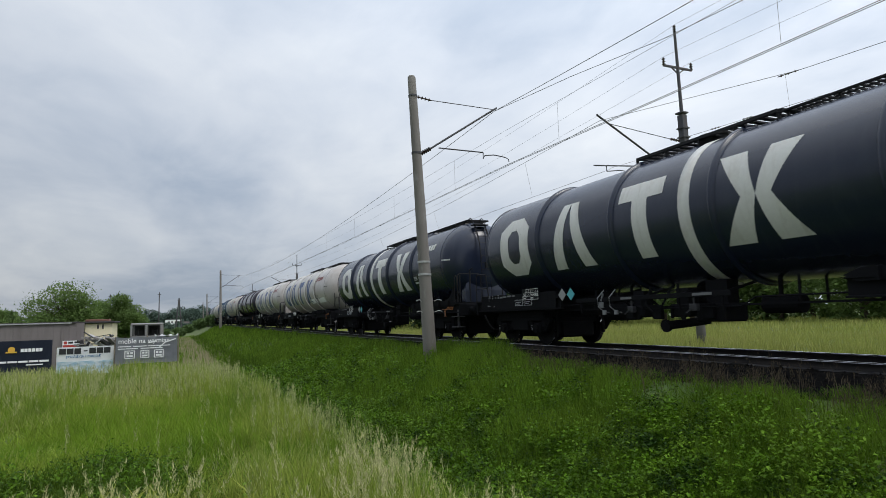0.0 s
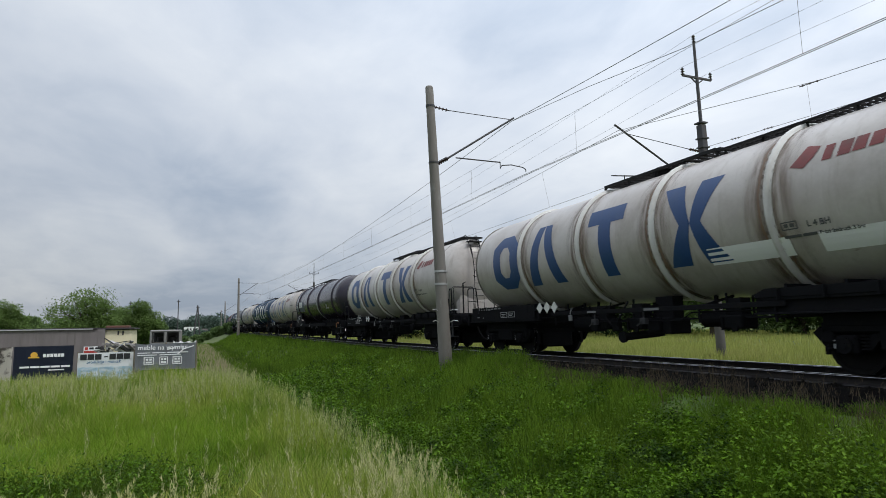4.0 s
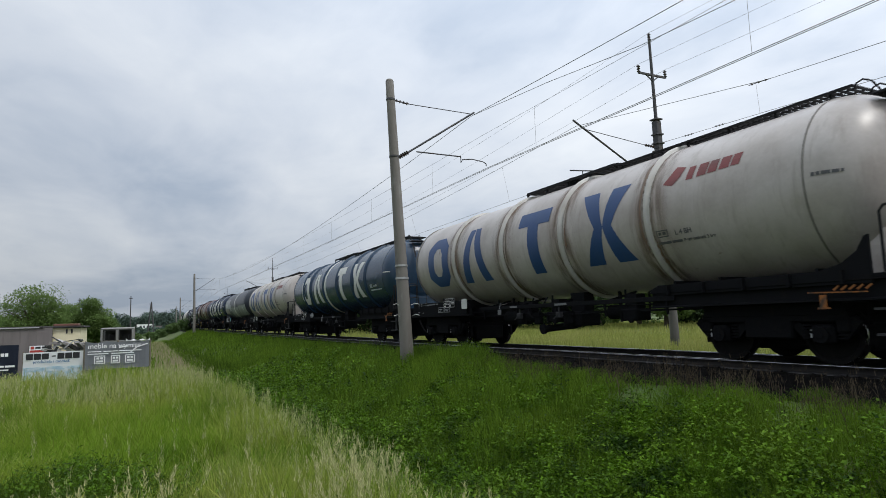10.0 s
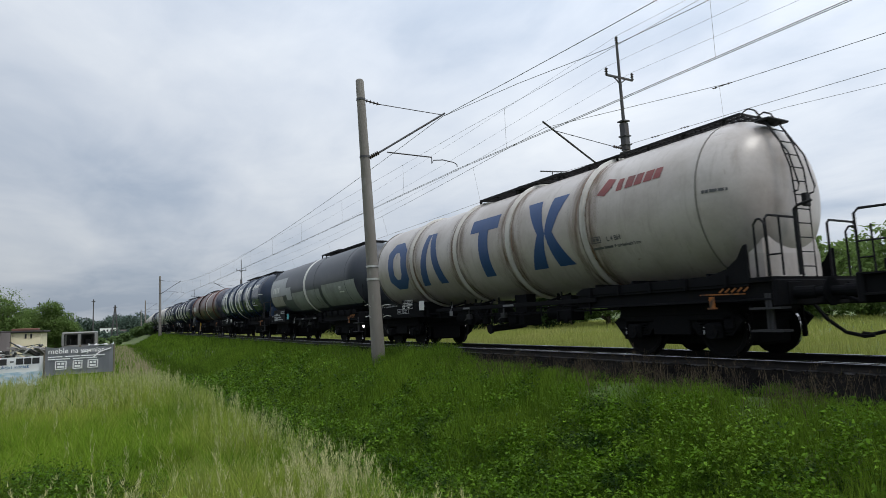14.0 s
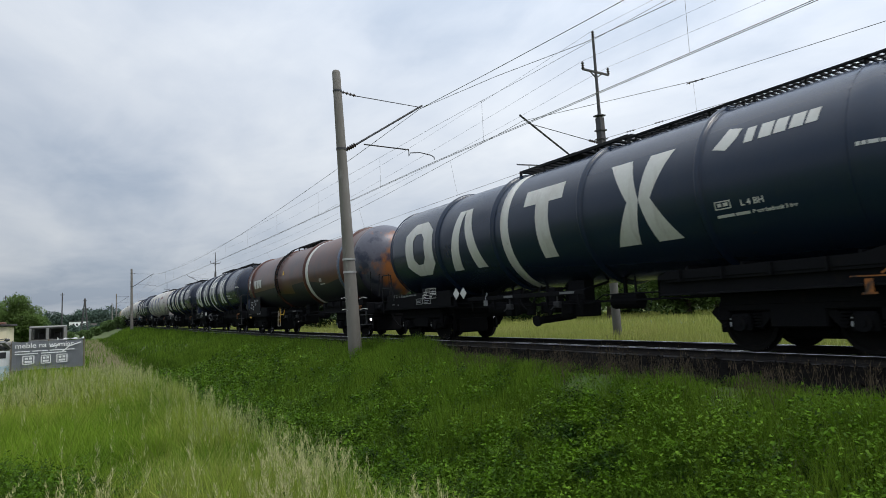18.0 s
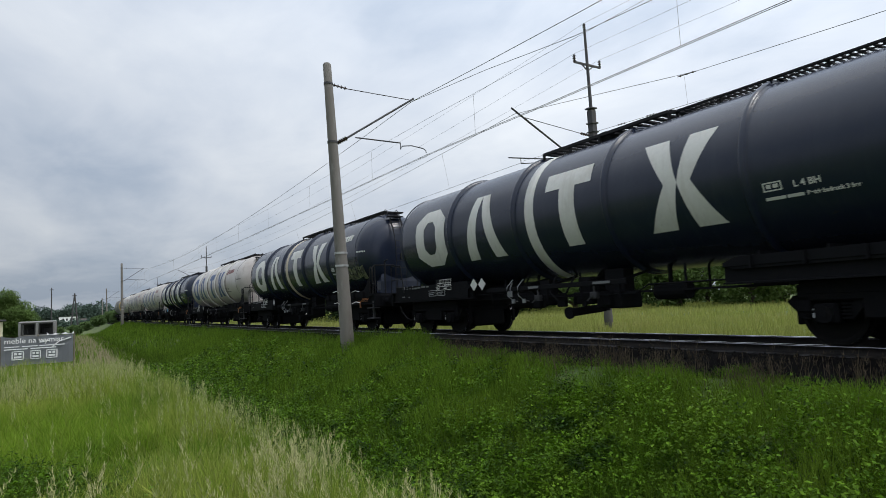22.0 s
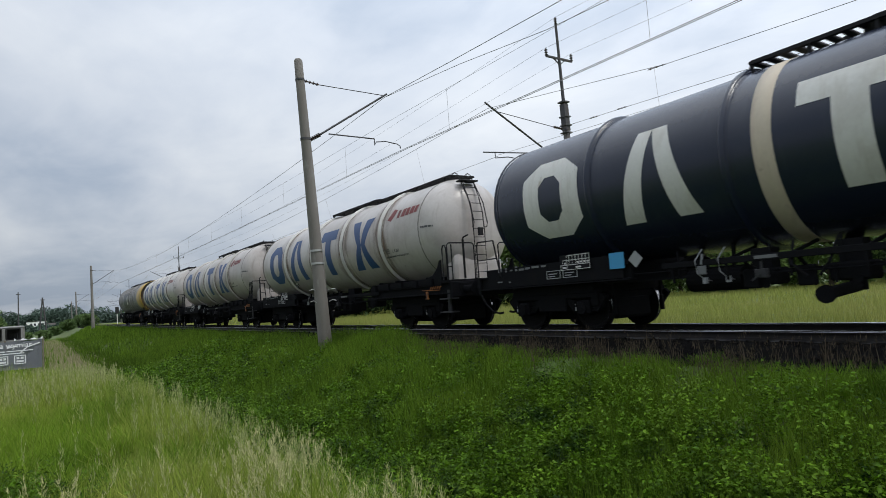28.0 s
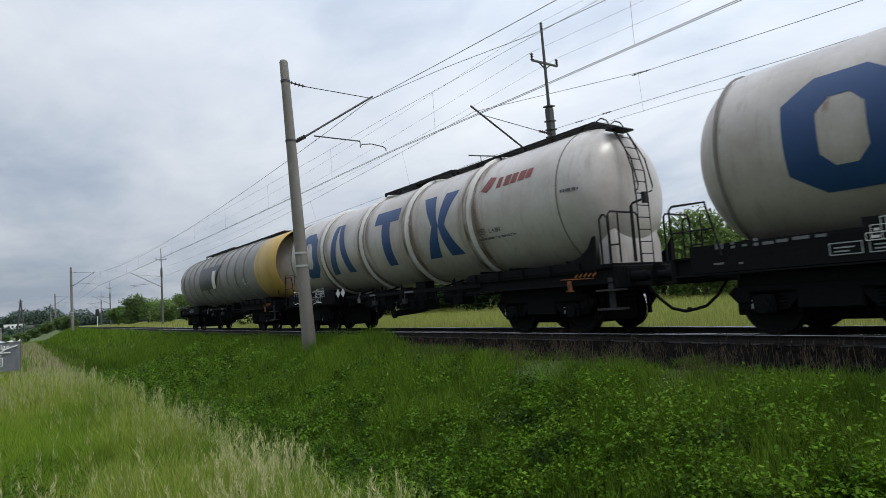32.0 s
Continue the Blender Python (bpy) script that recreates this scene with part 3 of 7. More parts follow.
def near_pole(x, y, lean, top):
    ob = new("catenary_pole")
    tagged(ob, "round grey concrete catenary pole with a bracket over the track", "catenary pole", "catenary poles beside the line")
    ob.matrix_basis = pose(x, y, 0, 0, 0, 0)
    tip = Vector((lean * top, 0, top))

    def at(z):
        return Vector((lean * z, 0, z))
    foot = -1.0
    bm = bmesh.new()
    lathe(bm, [(foot, 0.215), (0.0, 0.205), (2.0, 0.187), (4.0, 0.168), (6.0, 0.150), (top - 0.05, 0.128), (top, 0.10)], 20, "z")
    bmesh.ops.transform(bm, verts=bm.verts, matrix=Matrix(((1, 0, lean, 0), (0, 1, 0, 0), (0, 0, 1, 0), (0, 0, 0, 1))))
    part("shaft", bm, M["concrete"], ob, smooth=True)
    for z, mat in ((2.17, "zinc"), (2.56, "zinc"), (top - 2.52, "steel_mast"), (top - 0.66, "steel_mast")):
        bm = bmesh.new()
        r = 0.212 - 0.0098 * z
        c = at(z)
        lathe(bm, [(-0.03, r - 0.01), (-0.03, r + 0.012), (0.03, r + 0.012), (0.03, r - 0.01)], 20, "z", close=True)
        bmesh.ops.translate(bm, verts=bm.verts, vec=c)
        part("clamp_band", bm, M[mat], ob, "galvanised clamp band" if mat == "zinc" else "")
    # bracket arm, stay and registration arm
    arm_foot = at(top - 2.52) + Vector((0.15, 0, 0))
    stay_foot = at(top - 0.66) + Vector((0.14, 0, 0))
    mast_tip = Vector((2.59, 0, top - 0.76))
    bm = bmesh.new()
    rod(bm, arm_foot + Vector((0.34, 0, 0.20)), mast_tip + Vector((0.10, 0, 0.07)), 0.032)
    part("bracket_arm", bm, M["steel_mast"], ob)
    bm = bmesh.new()
    insulator(bm, arm_foot, arm_foot + Vector((0.34, 0, 0.20)), 0.075, 5)
    part("insulator", bm, M["insulator"], ob)
    bm = bmesh.new()
    rod(bm, stay_foot + Vector((0.48, 0, -0.06)), mast_tip, 0.014)
    part("stay_rod", bm, M["steel_mast"], ob)
    bm = bmesh.new()
    insulator(bm, stay_foot, stay_foot + Vector((0.48, 0, -0.06)), 0.06, 4)
    part("insulator", bm, M["insulator"], ob)
    bm = bmesh.new()
    ra = Vector((0.50, 0, top - 2.28))
    rb = Vector((2.11, 0, top - 2.29))
    rod(bm, ra, rb, 0.022)
    part("registration_tube", bm, M["steel_mast"], ob)
    bm = bmesh.new()
    tube(bm, [rb + Vector((0.0, 0, 0.0)), rb + Vector((0.0, 0, -0.22)), rb + Vector((0.06, 0, -0.10)), rb + Vector((0.42, 0, -0.05)), rb + Vector((0.86, 0, -0.10)), rb + Vector((0.97, 0, -0.16)), rb + Vector((0.98, 0, -0.24))], 0.018)
    part("steady_arm", bm, M["steel_mast"], ob)
    for dz in (0.10, 0.44):
        z = dz + 0.9
        for sx in (-1, 1):
            bm = bmesh.new()
            c = at(z)
            tube(bm, [c + Vector((sx * 0.20, -0.1, 0)), c + Vector((sx * 0.30, -0.16, 0.05)), c + Vector((sx * 0.42, -0.2, 0.02))], 0.012, 5)
            part("wire_hook", bm, M["zinc"], ob)
    return ob


for i, (x, y) in enumerate(NEAR_POLES):
    near_pole(x, y, -0.045 if i == 1 else -0.012, 8.54 if i < 2 else 8.65)


def far_mast(x, y, lean, top):
    ob = new("catenary_mast")
    tagged(ob, "slim dark steel mast with crossarm and bracket beyond the track", "catenary mast", "catenary masts beyond the line")
    ob.matrix_basis = pose(x, y, 0)
    bm = bmesh.new()
    lathe(bm, [(-0.8, 0.17), (0.0, 0.165), (5.0, 0.145), (7.15, 0.13)], 14, "z")
    part("lower_shaft", bm, M["mast_concrete"], ob, "grey concrete lower shaft", smooth=True)
    bm = bmesh.new()
    rod(bm, (0, 0, 6.9), (0, 0, top), 0.075, 0.05, 10)
    part("top_pole", bm, M["steel_mast"], ob)
    bm = bmesh.new()
    box(bm, -0.13, 0.13, -0.13, 0.13, 7.15, 8.25, 0.02)
    for z in (7.05, 7.35, 7.7, 8.3):
        box(bm, -0.17, 0.17, -0.17, 0.17, z, z + 0.05)
    part("splice_box", bm, M["steel_mast"], ob)
    bm = bmesh.new()
    zc = top - 1.42
    beam(bm, (-0.72, 0, zc), (0.72, 0, zc), 0.07)
    beam(bm, (-0.35, 0, zc), (0, 0, zc - 0.25), 0.04)
    beam(bm, (0.35, 0, zc), (0, 0, zc - 0.25), 0.04)
    part("crossarm", bm, M["steel_mast"], ob)
    for px, pz in ((-0.70, zc), (0.70, zc), (0, top)):
        bm = bmesh.new()
        insulator(bm, (px, 0, pz), (px, 0, pz + 0.30), 0.075, 3)
        part("insulator", bm, M["insulator"], ob)
    tip = Vector((-3.95, 0, 7.65))
    bm = bmesh.new()
    rod(bm, (-0.55, 0, 5.9), tip + Vector((-0.12, 0, 0.16)), 0.035)
    part("bracket_arm", bm, M["steel_mast"], ob)
    bm = bmesh.new()
    insulator(bm, (-0.15, 0, 5.65), (-0.55, 0, 5.9), 0.075, 5)
    part("insulator", bm, M["insulator"], ob)
    bm = bmesh.new()
    rod(bm, (-0.7, 0, 7.25), tip + Vector((0.25, 0, -0.1)), 0.014)
    part("stay_rod", bm, M["steel_mast"], ob)
    bm = bmesh.new()
    insulator(bm, (-0.22, 0, 7.22), (-0.7, 0, 7.25), 0.06, 4)
    part("insulator", bm, M["insulator"], ob)
    bm = bmesh.new()
    rod(bm, (-1.2, 0, 6.15), (-4.35, 0, 5.95), 0.024)
    tube(bm, [(-3.8, 0, 5.97), (-3.8, 0, 5.78), (-3.2, 0, 5.86), (-2.9, 0, 5.84)], 0.018)
    part("registration_tube", bm, M["steel_mast"], ob)
    bmesh_lean = Matrix(((1, 0, lean, 0), (0, 1, 0, 0), (0, 0, 1, 0), (0, 0, 0, 1)))
    for ch in ob.children:
        ch.data.transform(bmesh_lean)
    return ob


for i, (x, y) in enumerate(FAR_MASTS):
    far_mast(x, y, -0.017 if i == 1 else 0.0, 11.55 if i < 2 else 11.1)


# ---- wires ----
def span(a, b, sag, n=14):
    a, b = Vector(a), Vector(b)
    return [a.lerp(b, k / n) - Vector((0, 0, sag * 4 * (k / n) * (1 - k / n))) for k in range(n + 1)]


def wire_thing(name, label, lines, r):
    ob = new(name)
    tagged(ob, label, "overhead wire", "overhead wires")
    for kind, pts, rr in lines:
        bm = bmesh.new()
        tube(bm, pts, rr * 0.82, 5)
        part(kind, bm, M["wire"], ob)
    return ob


near_hang = [(x + 2.59, y, 7.72 + (0.1 if i > 1 else 0)) for i, (x, y) in enumerate(NEAR_POLES)]
for i in range(4):
    a, b = near_hang[i], near_hang[i + 1]
    ca, cb = (a[0] + 0.46, a[1], 5.92), (b[0] + 0.46, b[1], 5.92 + (0.1 if i > 0 else 0))
    sag = 0.45 if i == 0 else 0.12
    cont = span(ca, cb, sag, 12)
    ma, mb = (ca[0], ca[1], 7.62), (cb[0], cb[1], 7.62)
    if i == 0:
        mb = (10.2, 17.19, 7.12)
    if i == 1:
        ma = (10.2, 17.19, 7.12)
    low_sag = 0.35
    lines = [("messenger_wire", span(a, b, 1.15, 20), 0.012), ("contact_wire", cont, 0.010), ("contact_wire", [p + Vector((0.07, 0, 0.0)) for p in cont], 0.010), ("auxiliary_wire", span(ma, mb, low_sag, 16), 0.006)]
    for k in range(1, 12):
        t = (k - 0.42) / 11
        m, c = Vector(ma).lerp(Vector(mb), t), Vector(ca).lerp(Vector(cb), t)
        m.z -= low_sag * 4 * t * (1 - t)
        c.z -= sag * 4 * t * (1 - t)
        lines.append(("dropper", [m, c], 0.005))
    if i == 0:
        lines.append(("stitch_wire", [(9.74, 17.19, 7.72), (9.98, 13.2, 7.43), (10.2, 9.91, 7.1), (10.2, 7.5, 6.93), (10.25, -8, 6.4), (10.25, -30, 6.5)], 0.010))
    wire_thing("overhead_line", "thin dark contact and messenger wires over the track", lines, 0.011)
far_hang = [(x - 3.95 - (0.13 if i == 1 else 0), y, 7.6) for i, (x, y) in enumerate(FAR_MASTS)]
for i in range(4):
    a, b = far_hang[i], far_hang[i + 1]
    if i == 0:
        # the wires beyond the train swing out to their anchor
        lines = [("messenger_wire", [(24.0, -40.0, 6.6), (18.2, -6.0, 7.2), (16.54, 6.48, 7.4), (15.98, 10.74, 7.5), b], 0.011),
                 ("contact_wire", [(24.0, -40.0, 5.2), (17.2, 2.0, 5.9), (15.6, 9.0, 6.1), (13.95, 16.5, 5.9)], 0.007),
                 ("anchor_wire", [(17.7, -30.0, 5.6), (17.7, 7.03, 6.93), (17.7, 11.48, 7.17), (17.6, 16.5, 7.37)], 0.010)]
        for (q, w_) in (((16.9, 4.0, 7.3), (16.9, 4.0, 5.95)), ((15.8, 11.0, 7.48), (15.3, 10.6, 6.05))):
            lines.append(("dropper", [q, w_], 0.005))
    else:
        ca, cb = (a[0] + 0.3, a[1], 5.85), (b[0] + 0.3, b[1], 5.85)
        lines = [("messenger_wire", span(a, b, 1.1, 20), 0.010), ("contact_wire", span(ca, cb, 0.05, 8), 0.009)]
        for k in range(1, 9):
            t = (k - 0.5) / 8
            m, c = Vector(a).lerp(Vector(b), t), Vector(ca).lerp(Vector(cb), t)
            m.z -= 1.1 * 4 * t * (1 - t)
            lines.append(("dropper", [m, c], 0.005))
    ob = wire_thing("overhead_line", "thin dark contact and messenger wires beyond the train", lines, 0.011)
    if i == 0:
        for q0, q1 in (((15.9, 11.3, 7.51), (15.98, 10.7, 7.5)), ((17.65, 15.3, 7.33), (17.66, 14.9, 7.31)), ((17.68, 14.0, 7.29), (17.69, 13.6, 7.27))):
            bm = bmesh.new()
            insulator(bm, q0, q1, 0.035, 3)
            part("strain_insulator", bm, M["insulator"], ob)
    (xa, ya), (xb, yb) = FAR_MASTS[i], FAR_MASTS[i + 1]
    ta, tb = 11.55 if i < 2 else 11.1, 11.55 if i < 1 else 11.1
    la, lb = (-0.19 if i == 1 else 0), (-0.19 if i == 0 else 0)
    wire_thing("feeder_line", "three thin supply wires strung on the mast tops", [("feeder_wire", span((xa + la + dx, ya, ta + dz), (xb + lb + dx, yb, tb + dz), 1.0), 0.006) for dx, dz in ((-0.70, -1.1), (0.70, -1.1), (0, 0.32))], 0.010)


# ---- tank wagons ----
R, ZC = 1.47, 2.80            # the tank's radius and the height of its axis


def on_tank(u, v, lift=0.005):
    """A place on the near side of the tank: u metres along, v metres round from the axis height upward."""
    a = v / R
    return Vector((-(R + lift) * math.cos(a), u, ZC + (R + lift) * math.sin(a)))


def quad_on_tank(bm, corners, lift=0.006, n=8):
    """A four-cornered patch laid round the tank; corners are (u, v): foot left, foot right, top right, top left."""
    c = [Vector((p[0], p[1], 0)) for p in corners]
    rows = []
    m = max(2, math.ceil(max(abs(c[1].y - c[0].y), abs(c[2].y - c[3].y)) / 0.12))
    n = max(2, math.ceil(max(abs(c[3].y - c[0].y), abs(c[2].y - c[1].y)) / 0.12))
    for i in range(n + 1):
        t = i / n
        a, b = c[0].lerp(c[3], t), c[1].lerp(c[2], t)
        rows.append([bm.verts.new(on_tank(*a.lerp(b, k / m).xy, lift)) for k in range(m + 1)])
    for p, q in zip(rows, rows[1:]):
        for k in range(m):
            bm.faces.new((p[k], q[k], q[k + 1], p[k + 1]))


V0, V1 = -0.89, 0.79           # foot and top of the large painted shapes, round the tank


def shape_ring(bm, u0, w):
    h = V1 - V0
    o = [(0.28, 0), (0.72, 0), (1, 0.2), (1, 0.8), (0.72, 1), (0.28, 1), (0, 0.8), (0, 0.2)]
    ring = [(u0 - p * w, V0 + q * h) for p, q in o]
    mid = (u0 - w / 2, (V0 + V1) / 2)
    inner = [(mid[0] + (p - mid[0]) * 0.40, mid[1] + (q - mid[1]) * 0.56) for p, q in ring]
    for k in range(8):
        j = (k + 1) % 8
        quad_on_tank(bm, [ring[k], ring[j], inner[j], inner[k]], n=6)
    bmesh.ops.remove_doubles(bm, verts=bm.verts, dist=0.004)


def shape_chevron(bm, u0, w):
    quad_on_tank(bm, [(u0, V0), (u0 - w * 0.28, V0), (u0 - w * 0.5, V1), (u0 - w * 0.31, V1)])
    quad_on_tank(bm, [(u0 - w * 0.72, V0), (u0 - w, V0), (u0 - w * 0.69, V1), (u0 - w * 0.5, V1)])
    bmesh.ops.remove_doubles(bm, verts=bm.verts, dist=0.004)


def shape_hammer(bm, u0, w):
    zt = V1 - 0.40
    for p, q in ((0, 0.33), (0.33, 0.67), (0.67, 1)):
        quad_on_tank(bm, [(u0 - w * p, zt), (u0 - w * q, zt), (u0 - w * q, V1), (u0 - w * p, V1)])
    quad_on_tank(bm, [(u0 - w * 0.33, V0), (u0 - w * 0.67, V0), (u0 - w * 0.67, zt), (u0 - w * 0.33, zt)])
    bmesh.ops.remove_doubles(bm, verts=bm.verts, dist=0.004)


def shape_cross(bm, u0, w):
    mid = (V0 + V1) / 2
    for p, q, m0, m1, v in ((0, 0.36, 0.32, 0.5, V0), (0.64, 1, 0.5, 0.68, V0), (0, 0.36, 0.32, 0.5, V1), (0.64, 1, 0.5, 0.68, V1)):
        c = [(u0 - w * p, v), (u0 - w * q, v), (u0 - w * m1, mid), (u0 - w * m0, mid)]
        quad_on_tank(bm, c if v < mid else [c[3], c[2], c[1], c[0]])
    bmesh.ops.remove_doubles(bm, verts=bm.verts, dist=0.004)


MESHES = {}


def letters_on_tank(bm, text, size, u, v, lift=0.008):
    """Stencilled writing laid round the tank from u towards the leading end."""
    cu = bpy.data.curves.new("lettering", "FONT")
    cu.body, cu.size, cu.offset = text, size, 0.004
    tmp = bpy.data.objects.new("lettering", cu)
    scene.collection.objects.link(tmp)
    me = bpy.data.meshes.new_from_object(tmp)
    bpy.data.objects.remove(tmp)
    bm.from_mesh(me)
    bpy.data.meshes.remove(me)
    for p in bm.verts:
        p.co = on_tank(u - p.co.x, v + p.co.y, lift)


def keep(key, make, mat, smooth=False):
    """Meshes that are alike on several wagons are made once."""
    if key not in MESHES:
        bm = bmesh.new()
        make(bm)
        me = bpy.data.meshes.new(key[0])
        bm.to_mesh(me)
        bm.free()
        me.materials.append(mat)
        if smooth:
            me.polygons.foreach_set("use_smooth", [True] * len(me.polygons))
        MESHES[key] = me
    return MESHES[key]


def tank_profile(half, bulge=0.95, short=0.0):
    """Dished ends that run smoothly into the shell; the leading end may be shorter and flatter."""
    pts, lead = [], []
    dish = bulge - 0.10 if short else bulge
    for k in range(13):
        a = math.pi / 2 * k / 12
        pts.append((half - bulge + bulge * math.sin(a), R * math.cos(a) ** 0.74))
        lead.append((half - short - dish + dish * math.sin(a), R * math.cos(a) ** (0.60 if short else 0.74)))
    pts[-1] = (half, 0.03)
    lead[-1] = (half - short, 0.03)
    return [(-y, r) for y, r in lead[::-1]] + pts


def band(bm, u, width, lift, thick=None):
    """A ring round the tank at u."""
    r0, r1 = R - 0.02, R + lift
    lathe(bm, [(u - width / 2, r0), (u - width / 2 + 0.012, r1), (u + width / 2 - 0.012, r1), (u + width / 2, r0)], 48, "y", close=True)
    bmesh.ops.translate(bm, verts=bm.verts, vec=(0, 0, ZC))


def skin_ring(bm):
    lathe(bm, [(-0.62, R + 0.003), (-0.3, R + 0.003), (0.0, R + 0.003), (0.3, R + 0.003), (0.62, R + 0.003)], 56, "y")
    bmesh.ops.delete(bm, geom=[f for f in bm.faces if len(f.verts) > 4], context="FACES_ONLY")
    bmesh.ops.translate(bm, verts=bm.verts, vec=(0, 0, ZC))


def rib_ring(bm, u, width):
    """A half-round ring on a narrow welded foot."""
    h = width / 2
    arc = [(u - h * math.cos(math.pi * k / 8), R + 0.004 + 0.075 * math.sin(math.pi * k / 8)) for k in range(9)]
    lathe(bm, [(u - h - 0.025, R - 0.02), (u - h - 0.02, R + 0.008)] + arc + [(u + h + 0.02, R + 0.008), (u + h + 0.025, R - 0.02)], 56, "y", close=True)
    bmesh.ops.translate(bm, verts=bm.verts, vec=(0, 0, ZC))


def bars(bm, rows):
    """Unreadable markings as plain bars on the tank: rows of (u, v, length, height)."""
    for u, v, w, h in rows:
        quad_on_tank(bm, [(u, v), (u - w, v), (u - w, v + h), (u, v + h)], 0.007, 2)


def make_bogie(parent, y):
    bg = new("bogie")
    bg.parent = parent
    bg.location = (0, y, 0)

    def frame_mesh(bm):
        for s in (-1, 1):
            x = s * 1.0
            for y0, y1, z0, z1 in ((-1.28, 1.28, 0.66, 0.82), (-0.42, 0.42, 0.40, 0.70), (-1.3, -1.1, 0.50, 0.74), (1.1, 1.3, 0.50, 0.74)):
                box(bm, x - 0.09, x + 0.09, y0, y1, z0, z1, 0.02)
            for ya in (-0.9, 0.9):
                for q in (-1, 1):
                    beam(bm, (x, ya + q * 0.5, 0.70), (x, ya + q * 0.26, 0.42), 0.14, 0.09)
                for q in (-0.26, 0.26):
                    for k in range(5):
                        rod(bm, (x, ya + q, 0.40 + k * 0.05), (x, ya + q, 0.425 + k * 0.05), 0.085, seg=10)
        box(bm, -1.0, 1.0, -0.22, 0.22, 0.55, 0.80, 0.02)
        box(bm, -0.55, 0.55, -1.30, 1.30, 0.20, 0.66, 0.05)
        box(bm, -1.10, 1.10, -1.25, 1.25, 0.74, 0.97, 0.03)
        box(bm, -0.95, -0.70, -1.30, 1.30, 0.46, 0.68, 0.02)
        for y0 in (-1.28, 1.18):
            box(bm, -0.95, 0.95, y0, y0 + 0.1, 0.62, 0.74)
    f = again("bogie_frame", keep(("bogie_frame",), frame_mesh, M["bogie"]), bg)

    def axlebox(bm):
        box(bm, -0.12, 0.12, -0.17, 0.17, 0.32, 0.62, 0.04)
        rod(bm, (-0.16, 0, 0.46), (0.16, 0, 0.46), 0.12, 0.12, 14)
        rod(bm, (-0.175, 0, 0.46), (-0.16, 0, 0.46), 0.05, 0.05, 8)
    for ya in (-0.9, 0.9):
        for s in (-1, 1):
            again("axle_box", keep(("axle_box",), axlebox, M["bogie"]), bg, pose(s * 1.0, ya, 0))

    def mark(bm):
        box(bm, -1.185, -1.178, -0.012, 0.012, 0.42, 0.49)
        box(bm, -1.185, -1.178, -0.010, 0.010, 0.53, 0.55)
    for ya in (-0.9, 0.9):
        again("axle_box_mark", keep(("axle_box_mark",), mark, M["mark_grey"]), bg, pose(0, ya + 0.12, 0), "small pale mark on the axle box")

    def brake(bm):
        box(bm, -0.045, 0.045, -0.04, 0.04, 0.30, 0.62, 0.015)
        beam(bm, (0, 0, 0.60), (0, 0, 0.90), 0.04)
    for ya in (-1.42, -0.36, 0.36, 1.42):
        for s in (-1, 1):
            again("brake_block", keep(("brake_block",), brake, M["bogie"]), bg, pose(s * 0.75, ya, 0))

    def wheels(bm):
        prof = [(0.62, 0.10), (0.645, 0.36), (0.67, 0.40), (0.685, 0.487), (0.705, 0.487), (0.72, 0.462), (0.83, 0.456), (0.83, 0.40), (0.79, 0.37), (0.76, 0.15), (0.84, 0.11), (0.84, 0.085)]
        for s in (-1, 1):
            b2 = bmesh.new()
            lathe(b2, [(s * a, r) for a, r in prof], 28, "x")
            tmp = bpy.data.meshes.new("tmp")
            b2.to_mesh(tmp)
            b2.free()
            bm.from_mesh(tmp)
            bpy.data.meshes.remove(tmp)
        rod(bm, (-1.05, 0, 0), (1.05, 0, 0), 0.08, seg=12)

    sets = []
    for ya in (-0.9, 0.9):
        me = keep(("wheelset",), wheels, M["wheel"])
        if len(me.materials) < 2:                    # the running surface and the rim's face are bright
            me.materials.append(M["tread"])
            for p in me.polygons:
                rr = math.hypot(p.center.y, p.center.z)
                if len(p.vertices) == 4 and rr > 0.450 and abs(p.center.x) > 0.72:
                    p.material_index = 1
        w = again("wheelset", me, bg, pose(0, ya, 0.46))
        sets.append(w)
    return bg, sets


def paint_is_pale(kind):
    return kind["paint"] in ("tank_white", "tank_cream")


